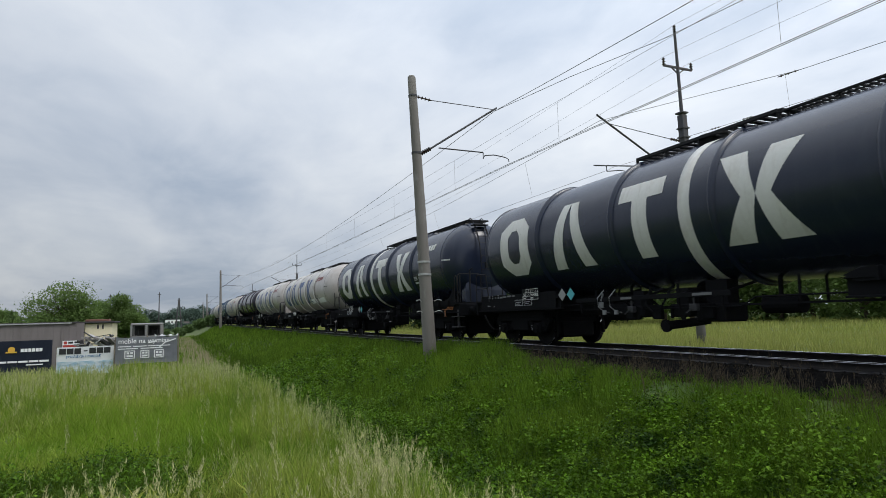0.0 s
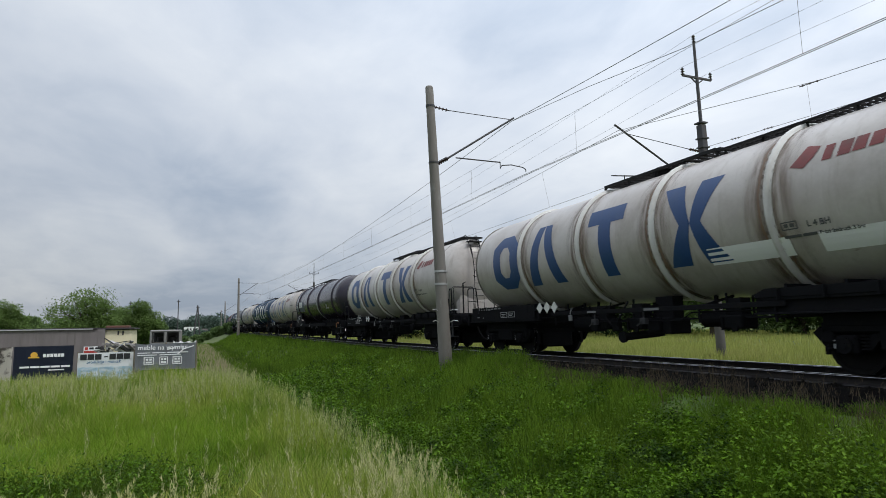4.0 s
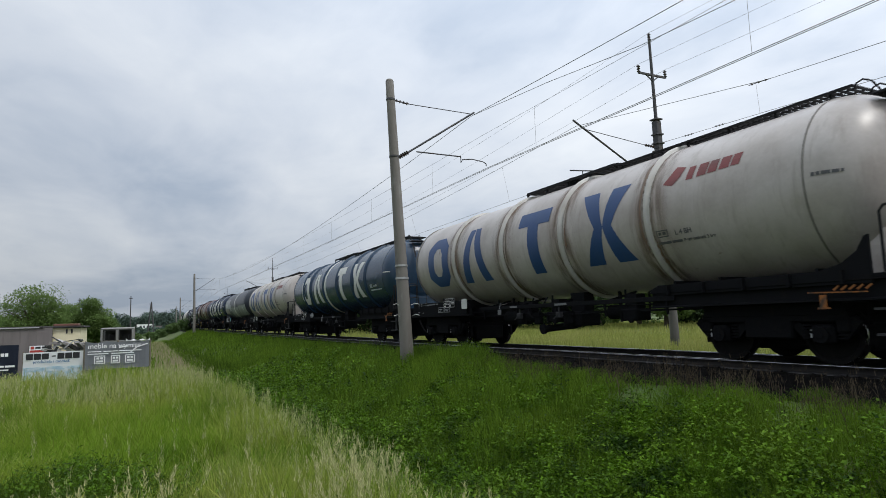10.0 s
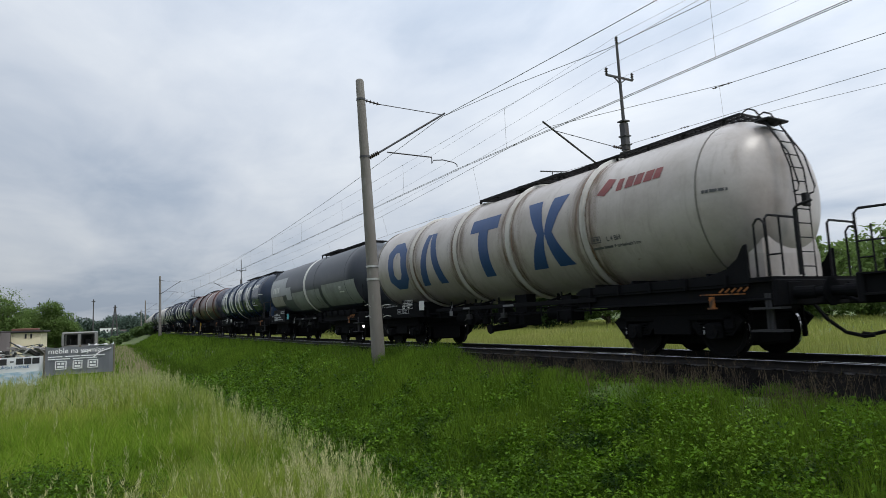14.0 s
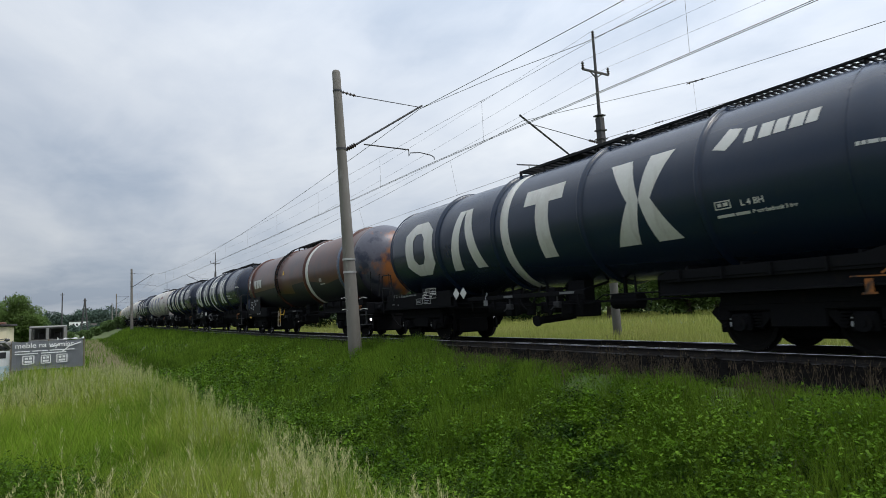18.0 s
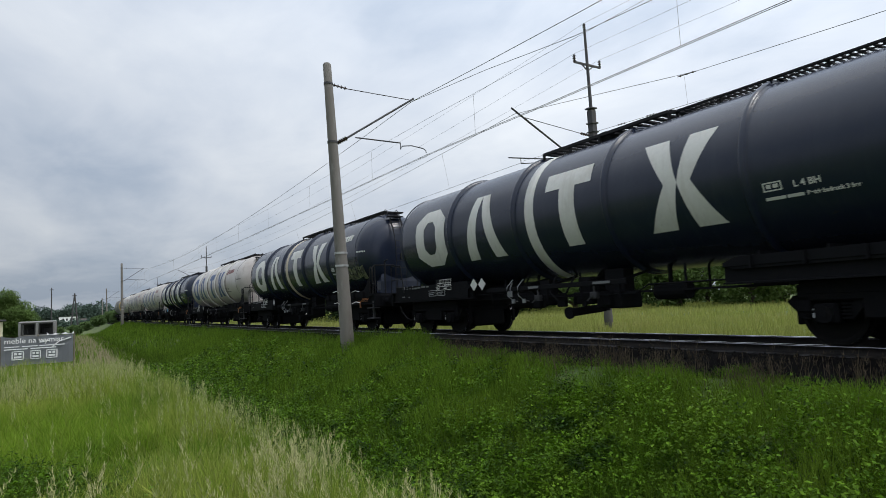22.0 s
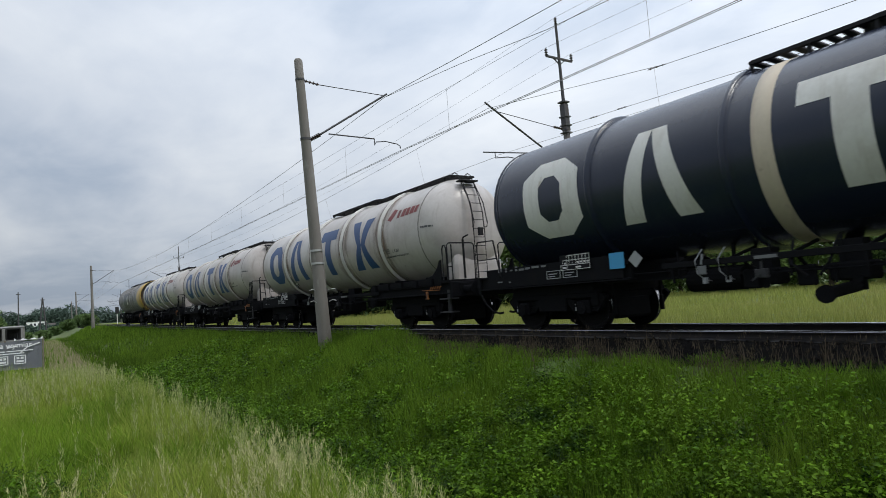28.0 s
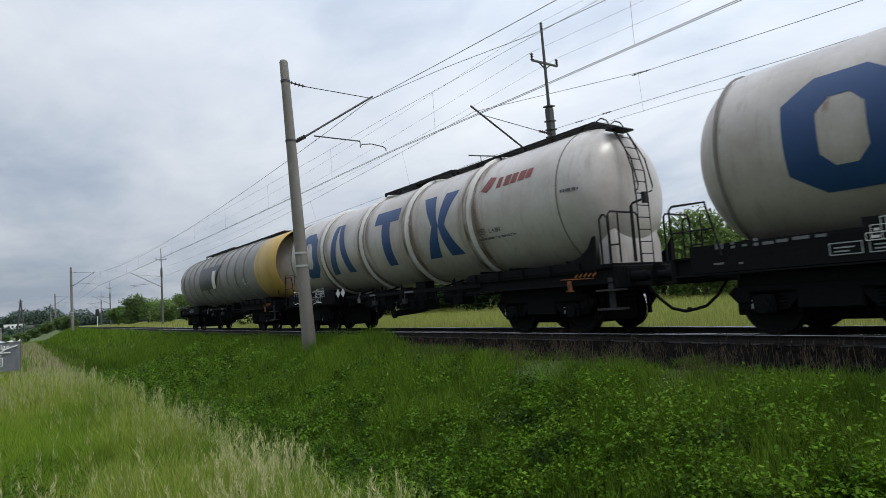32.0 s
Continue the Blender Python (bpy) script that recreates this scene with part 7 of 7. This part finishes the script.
for k, (b, d, h, s, mat) in enumerate(((7.9, 150, 6.6, 2.6, "leaf_tree_dark"), (9.2, 150, 6.0, 3.2, "leaf_tree"), (10.6, 145, 5.0, 3.4, "leaf_tree_light"), (12.2, 140, 6.2, 3.2, "leaf_tree"), (14.0, 135, 5.6, 3.4, "leaf_tree_light"), (7.0, 165, 4.6, 2.4, "leaf_tree"), (16.0, 130, 5.4, 3.4, "leaf_tree"))):
    x, y = at_bearing(b, d)
    tree(x, y, h, s, 50 + k, mat, 0.45, 3000, label="green tree on the meadow's far edge", trunk=0.12)
for k in range(30):
    b = 19 + k * 1.9 + (k % 3) * 0.4
    d = 62 + 9 * math.sin(k * 1.7)
    x, y = at_bearing(b, d)
    h = (3.8, 5.2, 3.4, 4.6, 5.6)[k % 5]
    tall = 39 < b < 47 or 52 < b < 70
    if tall:
        h = (5.8, 7.4, 6.4, 7.8)[k % 4]
    tree(x, y, h, h * (0.42 if tall else 0.75), 90 + k, "leaf_tree" if tall else "hedge_dark", 0.40, 4200 if tall else 2800, "tree" if h > 4 else "shrub", "tall mid-green tree beyond the meadow" if tall else "dark green bushy growth beyond the meadow", 0.06)

# distant woods along the horizon
r = np.random.default_rng(8)
ch = []
for k in range(330):
    b = -19 + 39 * k / 270 + r.uniform(-0.2, 0.2) if k < 270 else r.uniform(20, 72)
    d = r.uniform(430, 520)
    x, y = at_bearing(b, d)
    h = d * math.tan(radians((1.25 if -3 < b < 4.7 else 0.95 if b < 0 else 0.62) + 0.30 * math.sin(b * 1.3) + 0.22 * math.sin(b * 3.1 + 1) + r.uniform(-0.15, 0.2))) + 2.2
    m = 420
    g = r.uniform(-1, 1, (m, 3))
    g = g[(g ** 2).sum(1) < 1] * np.array([h * 0.55, h * 0.4, h * 0.52]) + np.array([x, y, h * 0.46 - 1.5])
    ch.append(leaves(r, g[:, 0], g[:, 1], g[:, 2], r.uniform(0.8, 2.4, len(g)), 0.6))
# low hedges in front of them
for k in range(70):
    b = -7.5 + 11 * k / 70
    d = r.uniform(230, 360)
    x, y = at_bearing(b, d)
    h = d * math.tan(radians(0.12 + 0.12 * math.sin(b * 5))) + 2.2
    g = r.uniform(-1, 1, (260, 3))
    g = g[(g ** 2).sum(1) < 1] * np.array([2.6, 2.0, h * 0.6]) + np.array([x, y, h * 0.42 - 1.5])
    ch.append(leaves(r, g[:, 0], g[:, 1], g[:, 2], r.uniform(0.5, 1.3, len(g)), 0.6))
stuff("far_woods", ch, M["leaf_far"], "hazy distant woods on the horizon", "woods")

# ---- the yard at the left: banners, shed, van ----
YB = 31.0


def bx(b, y=YB):
    return y * math.tan(radians(b))


def bz(e, y=YB, b=-5.0):
    return EYE[2] + math.hypot(y, bx(b, y)) * math.tan(radians(e))


def panel(bm, x0, x1, z0, z1, y, t=0.01):
    box(bm, x0, x1, y, y + t, z0, z1)


def words(text, size, x, y, z, mat, parent, bold=0.003):
    cu = bpy.data.curves.new("lettering", "FONT")
    cu.body, cu.size, cu.extrude, cu.offset = text, size, 0.002, bold
    tmp = bpy.data.objects.new("lettering", cu)
    scene.collection.objects.link(tmp)
    me = bpy.data.meshes.new_from_object(tmp)
    bpy.data.objects.remove(tmp)
    me.materials.append(mat)
    me.transform(pose(x, y, z, 90, 0, 0))
    ob = new("lettering", me)
    ob.parent = parent
    return ob


def wavy_sheet(bm, x0, x1, z0, z1, y, amp=0.02, n=14, sag=0.0):
    rows = []
    for i in range(n + 1):
        t = i / n
        col = []
        for k in range(5):
            q = k / 4
            col.append(bm.verts.new((x0 + (x1 - x0) * t, y + amp * math.sin(t * 17 + q * 2), z0 + (z1 - z0) * q - sag * q * math.sin(math.pi * ((t * 3) % 1)))))
        rows.append(col)
    for a, b in zip(rows, rows[1:]):
        for k in range(4):
            bm.faces.new((a[k], b[k], b[k + 1], a[k + 1]))
    bmesh.ops.solidify(bm, geom=bm.faces[:], thickness=0.006)


# white banner
ban = new("banner")
tagged(ban, "white vinyl advertising banner with black heading and pale blue foot", "banner", "banners on the fence")
x0, x1 = bx(-8.62), bx(-4.62)
z1, z0 = bz(-1.62), bz(-3.75)
bm = bmesh.new()
wavy_sheet(bm, x0, x1, z0, z1, YB, 0.012)
part("sheet", bm, M["banner_white"], ban)
bm = bmesh.new()
wavy_sheet(bm, x0 + 0.02, x1 - 0.02, z0 - 0.05, z0 + (z1 - z0) * 0.46, YB - 0.02, 0.008)
part("printed_foot", bm, M["banner_ice"], ban, "pale blue print")
for k in range(7):
    bm = bmesh.new()
    a = x0 + 0.12 + k * (x1 - x0 - 0.2) / 7.0
    if k == 3:
        panel(bm, a + 0.06, a + 0.2, z1 - 0.21, z1 - 0.16, YB - 0.034)
    else:
        panel(bm, a - 0.02, a + 0.235, z1 - 0.31, z1 - 0.06, YB - 0.034)
    part("heading_block", bm, M["ink_black"], ban, "heading as plain black blocks")
words("produkcja i montaż", 0.17, x0 + 0.36, YB - 0.05, z1 - 0.46, M["ink_blue"], ban)
for px in (x0, x1):
    bm = bmesh.new()
    rod(bm, (px, YB + 0.05, -1.8), (px, YB + 0.05, z1 + 0.05), 0.03)
    part("post", bm, M["wood_post"], ban)

# navy banner
ban = new("banner")
tagged(ban, "dark navy advertising banner with a gold emblem", "banner", "banners on the fence")
x0, x1 = bx(-12.9, YB), bx(-8.95, YB)
z1, z0 = bz(-0.97), bz(-3.6)
bm = bmesh.new()
wavy_sheet(bm, x0, x1, z0, z1, YB + 0.1, 0.012)
part("sheet", bm, M["banner_navy"], ban)
bm = bmesh.new()
ex, ez = x0 + 0.75, z1 - 0.38
rod(bm, (ex, YB + 0.06, ez), (ex, YB + 0.072, ez), 0.13, seg=20)
panel(bm, ex - 0.20, ex + 0.2, ez - 0.13, ez - 0.07, YB + 0.05)
part("emblem", bm, M["ink_gold"], ban, "gold round emblem")
rows = [(1.08 + k * 0.135, 0.11, 0.48, 0.34) for k in range(6)] + [(0.25 + k * 0.38, 0.34, 0.93, 0.85) for k in range(5)] + [(1.3, 0.6, 1.06, 1.01)]
for a, l, lo, hi in rows:
    bm = bmesh.new()
    panel(bm, x0 + a, x0 + a + l, z1 - lo, z1 - hi, YB + 0.06)
    part("print_bar", bm, M["ink_white"], ban, "white print as plain bars")

# pale photo banner, partly in view
ban = new("banner")
tagged(ban, "pale banner with an orange and dark print", "banner", "banners on the fence")
xa = bx(-12.98, YB)
bm = bmesh.new()
wavy_sheet(bm, xa - 2.2, xa, z0, z1 - 0.02, YB + 0.08, 0.01)
part("sheet", bm, M["banner_photo"], ban)

# grey board with furniture lettering
ban = new("banner")
tagged(ban, "torn grey vinyl banner with white lettering on posts", "banner", "banners on the fence")
yg = YB - 0.4
x0, x1 = bx(-4.5, yg), bx(0.2, yg)
z1, z0 = bz(-0.95, yg, -2), bz(-3.2, yg, -2)
bm = bmesh.new()
wavy_sheet(bm, x0, x1, z0, z1, yg, 0.02, 18, 0.06)
part("sheet", bm, M["banner_grey"], ban)
words("meble na wymiar", 0.30, x0 + 0.10, yg - 0.05, z1 - 0.30, M["ink_white"], ban)
for r_, (a, b, zz) in enumerate(((0.1, 0.62, 0.42), (0.7, 1.25, 0.42), (1.3, 2.2, 0.42), (0.1, 0.9, 0.52), (1.0, 1.9, 0.52))):
    bm = bmesh.new()
    panel(bm, x0 + a, x0 + b, z1 - zz - 0.04, z1 - zz, yg - 0.045)
    part("print_bar", bm, M["ink_white"], ban, "white print as plain bars")
for ox, wd in ((0.36, 0.42), (1.0, 0.36), (1.55, 0.40)):
    bm = bmesh.new()
    for (a, b, c, d) in ((0, 1, 0.9, 1.0), (0, 1, 0.0, 0.1), (0, 0.1, 0, 1), (0.9, 1, 0, 1), (0.2, 0.45, 0.55, 0.8), (0.55, 0.8, 0.55, 0.8), (0.2, 0.8, 0.2, 0.42)):
        panel(bm, x0 + ox + wd * a, x0 + ox + wd * b, z1 - 0.98 + 0.36 * c, z1 - 0.98 + 0.36 * d, yg - 0.045)
    part("pictogram", bm, M["ink_white"], ban, "white furniture pictogram")
bm = bmesh.new()
wavy_sheet(bm, x0 + (x1 - x0) * 0.62, x1 + 0.02, z1 - 0.02, z1 + 0.09, yg - 0.02, 0.05, 10, 0.10)
part("folded_edge", bm, M["ink_white"], ban, "white torn edge folded over")
for ca, cb in (((0.70, -0.52), (0.80, -0.30)), ((0.80, -0.30), (0.97, -0.16)), ((0.52, -0.30), (0.66, -0.24))):
    bm = bmesh.new()
    beam(bm, (x0 + (x1 - x0) * ca[0], yg - 0.04, z1 + ca[1]), (x0 + (x1 - x0) * cb[0], yg - 0.05, z1 + cb[1]), 0.05, 0.03)
    part("crease", bm, M["ink_white"], ban, "white crease of the torn sheet")
for px, mt in ((x0, "wood_post"), (x1 + 0.04, "wood_post"), ((x0 + x1) / 2, "wood_post")):
    bm = bmesh.new()
    box(bm, px - 0.03, px + 0.03, yg + 0.03, yg + 0.09, -1.8, z1 + 0.02, 0.01)
    part("post", bm, M[mt], ban)

# shed with cream end wall
shed = new("shed")
tagged(shed, "low grey-brown shed with a cream plaster end and dark flat roof", "shed")
ys = 40.0
sx0, sx1, sx2 = bx(-18, ys), bx(-6.8, ys), bx(-4.85, ys)
zt = bz(0.28, ys, -8)
bm = bmesh.new()
box(bm, sx0, sx1, ys, ys + 0.2, -1.9, zt)
part("front_wall", bm, M["fence_grey"], shed)
bm = bmesh.new()
box(bm, 0, 0.03, ys - 0.025, ys, -1.9, zt - 0.02)
batten = part("wall_batten", bm, M["fence_grey"], shed)
batten.location = (sx0, 0, 0)
for k in range(1, 22):
    again("wall_batten", batten.data, shed, pose(sx0 + (sx1 - sx0) * k / 22, 0, 0))
bm = bmesh.new()
box(bm, sx1, sx2, ys + 0.3, ys + 4.0, -1.9, zt - 0.05)
part("end_wall", bm, M["plaster"], shed, "cream plaster wall")
bm = bmesh.new()
box(bm, sx0 - 0.2, sx1 - 0.4, ys - 0.1, ys + 4.2, zt, zt + 0.10, 0.02)
box(bm, sx1 - 0.5, sx2 + 0.15, ys + 0.1, ys + 4.2, zt - 0.02, zt + 0.08, 0.02)
part("roof", bm, M["roof_dark"], shed)
bm = bmesh.new()
box(bm, sx0 + 2.6, sx1 - 0.6, ys - 0.12, ys - 0.10, zt + 0.0, zt + 0.06)
part("fascia", bm, M["zinc"], shed)
bm = bmesh.new()
box(bm, sx2 - 0.5, sx2 - 0.42, ys + 0.26, ys + 0.31, zt - 0.35, zt - 0.1)
box(bm, sx2 - 0.75, sx2 - 0.67, ys + 0.26, ys + 0.31, zt - 0.35, zt - 0.1)
part("wall_vents", bm, M["roof_dark"], shed)
bm = bmesh.new()
box(bm, sx1 - 0.2, sx2 - 0.3, ys + 2.0, ys + 3.2, zt + 0.08, zt + 0.22, 0.03)
part("ridge", bm, M["roof_tile"], shed)
sign = new("wall_sign")
tagged(sign, "small white sign with red foot on the shed wall", "sign")
bm = bmesh.new()
sz = bz(-1.1, ys, -7)
box(bm, sx1 - 1.02, sx1 - 0.06, ys - 0.06, ys - 0.03, sz - 0.42, sz)
part("board", bm, M["banner_white"], sign)
bm = bmesh.new()
box(bm, sx1 - 1.0, sx1 - 0.08, ys - 0.066, ys - 0.06, sz - 0.40, sz - 0.24)
box(bm, sx1 - 0.96, sx1 - 0.80, ys - 0.066, ys - 0.06, sz - 0.19, sz - 0.03)
part("print_red", bm, M["ink_red"], sign)
bm = bmesh.new()
box(bm, sx1 - 0.74, sx1 - 0.50, ys - 0.066, ys - 0.06, sz - 0.16, sz - 0.05)
box(bm, sx1 - 0.44, sx1 - 0.14, ys - 0.066, ys - 0.06, sz - 0.16, sz - 0.05)
part("print_bars", bm, M["ink_black"], sign)

# van with its back to us
van = new("van")
tagged(van, "old grey van parked behind the banner, rear windows showing", "van")
yv = 46.0
vx0, vx1 = bx(-3.45, yv), bx(-1.0, yv)
vt = bz(0.15, yv, -2)
van.matrix_basis = pose((vx0 + vx1) / 2, yv, -1.6)
hw, hh = (vx1 - vx0) / 2, vt + 1.6
bm = bmesh.new()
box(bm, -hw, hw, 0, 4.6, 0.35, hh - 0.86, 0.06)
box(bm, -hw, hw, 0, 4.6, hh - 0.16, hh, 0.06)
for y0 in (0.0, 1.7, 4.4):
    for x0 in (-hw, -0.09, hw - 0.16):
        if y0 == 0 or abs(x0) > 0.2:
            box(bm, x0, x0 + 0.16, y0, y0 + 0.14, hh - 0.88, hh - 0.14, 0.02)
part("body", bm, M["van_paint"], van)
for s in (-1, 1):
    bm = bmesh.new()
    for z in (hh - 0.86, hh - 0.19):
        box(bm, s * hw * 0.48 - hw * 0.38, s * hw * 0.48 + hw * 0.38, -0.03, -0.002, z, z + 0.04)
    for q in (-0.38, 0.34):
        box(bm, s * hw * 0.48 + hw * q, s * hw * 0.48 + hw * (q + 0.05), -0.032, -0.003, hh - 0.84, hh - 0.16)
    part("window_frame", bm, M["van_trim"], van)
    bm = bmesh.new()
    box(bm, s * hw * 0.45 - 0.2, s * hw * 0.45 + 0.2, 2.6, 2.75, hh - 1.1, hh - 0.45, 0.05)
    part("seat_back", bm, M["van_trim"], van)
    bm = bmesh.new()
    rod(bm, (s * (hw - 0.12), 0.9, 0.34), (s * (hw + 0.02), 0.9, 0.34), 0.34, seg=18)
    rod(bm, (s * (hw - 0.12), 3.7, 0.34), (s * (hw + 0.02), 3.7, 0.34), 0.34, seg=18)
    part("wheel_pair", bm, M["van_trim"], van)
    bm = bmesh.new()
    box(bm, s * (hw - 0.07) - 0.05, s * (hw - 0.07) + 0.05, -0.03, 0.0, 0.8, 1.25, 0.01)
    part("tail_light", bm, M["ink_red"], van)
# added black panel, stands in for the dim inside behind the windows
bm = bmesh.new()
box(bm, -hw + 0.12, hw - 0.12, 2.9, 2.98, 0.5, hh - 0.18, 0.02)
part("bulkhead", bm, M["van_trim"], van, "black panel added to darken the view through the windows")
bm = bmesh.new()
box(bm, -hw, hw, -0.10, 0.02, 0.36, 0.58, 0.03)
part("bumper", bm, M["van_trim"], van)

# heap of scrap by the shed
r = np.random.default_rng(3)
heap = new("scrap_heap")
tagged(heap, "heap of grey scrap and vehicle parts behind the banner", "scrap heap")
hx0, hx1 = bx(-7.2, 38.5), bx(-4.0, 38.5)
for k in range(44):
    bm = bmesh.new()
    c = Vector((r.uniform(hx0, hx1), 38.5 + r.uniform(-0.7, 0.7), 0))
    c.z = -0.6 + 1.05 * (1 - abs((c.x - (hx0 + hx1) / 2) / (hx1 - hx0) * 1.1)) * r.uniform(0.5, 1.0)
    d = Vector((r.uniform(-1, 1), r.uniform(-0.4, 0.4), r.uniform(-0.5, 0.7))) * r.uniform(0.3, 0.7)
    beam(bm, c - d, c + d, r.uniform(0.03, 0.12), r.uniform(0.05, 0.35))
    part("scrap_piece", bm, M[("scrap", "van_trim", "zinc", "scrap", "van_paint", "van_trim")[k % 6]], heap)
bm = bmesh.new()
box(bm, hx0, hx1, 38.1, 39.0, -1.9, -0.7, 0.1)
part("scrap_base", bm, M["scrap"], heap)

# white house, poles, signals in the distance
house = new("house")
tagged(house, "small white flat-roofed house far down the line", "house")
hx, hy = at_bearing(-0.15, 400)
house.matrix_basis = pose(hx, hy, -1.7)
bm = bmesh.new()
box(bm, -4.6, 4.6, 0, 7, 0, 5.2)
part("wall", bm, M["white_wall"], house)
bm = bmesh.new()
box(bm, -4.7, 4.7, -0.2, 7.2, 5.2, 5.4)
part("roof", bm, M["roof_dark"], house)
for wx in (-2.4, -0.7, 1.2, 2.6):
    bm = bmesh.new()
    box(bm, wx - 0.45, wx + 0.45, -0.05, 0.02, 3.0, 4.2)
    part("window", bm, M["window_dark"], house)
bm = bmesh.new()
box(bm, 4.8, 9.0, 1, 5, 0, 3.9)
part("annex", bm, M["fence_grey"], house)


def far_pole(b, d, elev, a_frame=False, label="thin dark utility pole in the distance"):
    x, y = at_bearing(b, d)
    ob = new("utility_pole")
    tagged(ob, label, "utility pole", "poles in the distance")
    ob.matrix_basis = pose(x, y, -1.7)
    h = EYE[2] + d * math.tan(radians(elev)) + 1.7
    bm = bmesh.new()
    if a_frame:
        rod(bm, (-0.75, 0, 0), (0, 0, h), 0.17, 0.12)
        rod(bm, (0.75, 0, 0), (0, 0, h), 0.17, 0.12)
        beam(bm, (-0.65, 0, h * 0.5), (0.65, 0, h * 0.5), 0.12)
    else:
        rod(bm, (0, 0, 0), (0, 0, h), 0.15, 0.10)
    part("shaft", bm, M["steel_mast"], ob)
    bm = bmesh.new()
    beam(bm, (-0.4, 0, h - 0.5), (0.4, 0, h - 0.5), 0.14)
    part("crossarm", bm, M["steel_mast"], ob)
    return ob


far_pole(-1.3, 160, 2.75, False, "tall grey aerial mast in the distance")
far_pole(0.27, 150, 2.25, True, "dark wooden A-frame utility pole in the distance")
far_pole(-5.0, 150, 2.6)


def signal(b, d, h, label):
    x, y = at_bearing(b, d)
    ob = new("railway_signal")
    tagged(ob, label, "railway signal")
    ob.matrix_basis = pose(x, y, -0.4)
    bm = bmesh.new()
    rod(bm, (0, 0, 0), (0, 0, h), 0.09)
    part("post", bm, M["white_post"], ob)
    bm = bmesh.new()
    box(bm, -0.35, 0.35, -0.2, 0.2, h - 0.2, h + 1.3, 0.1)
    part("signal_head", bm, M["signal_black"], ob)


signal(5.45, 150, 3.0, "black-headed railway signal beside the far track")


motions()
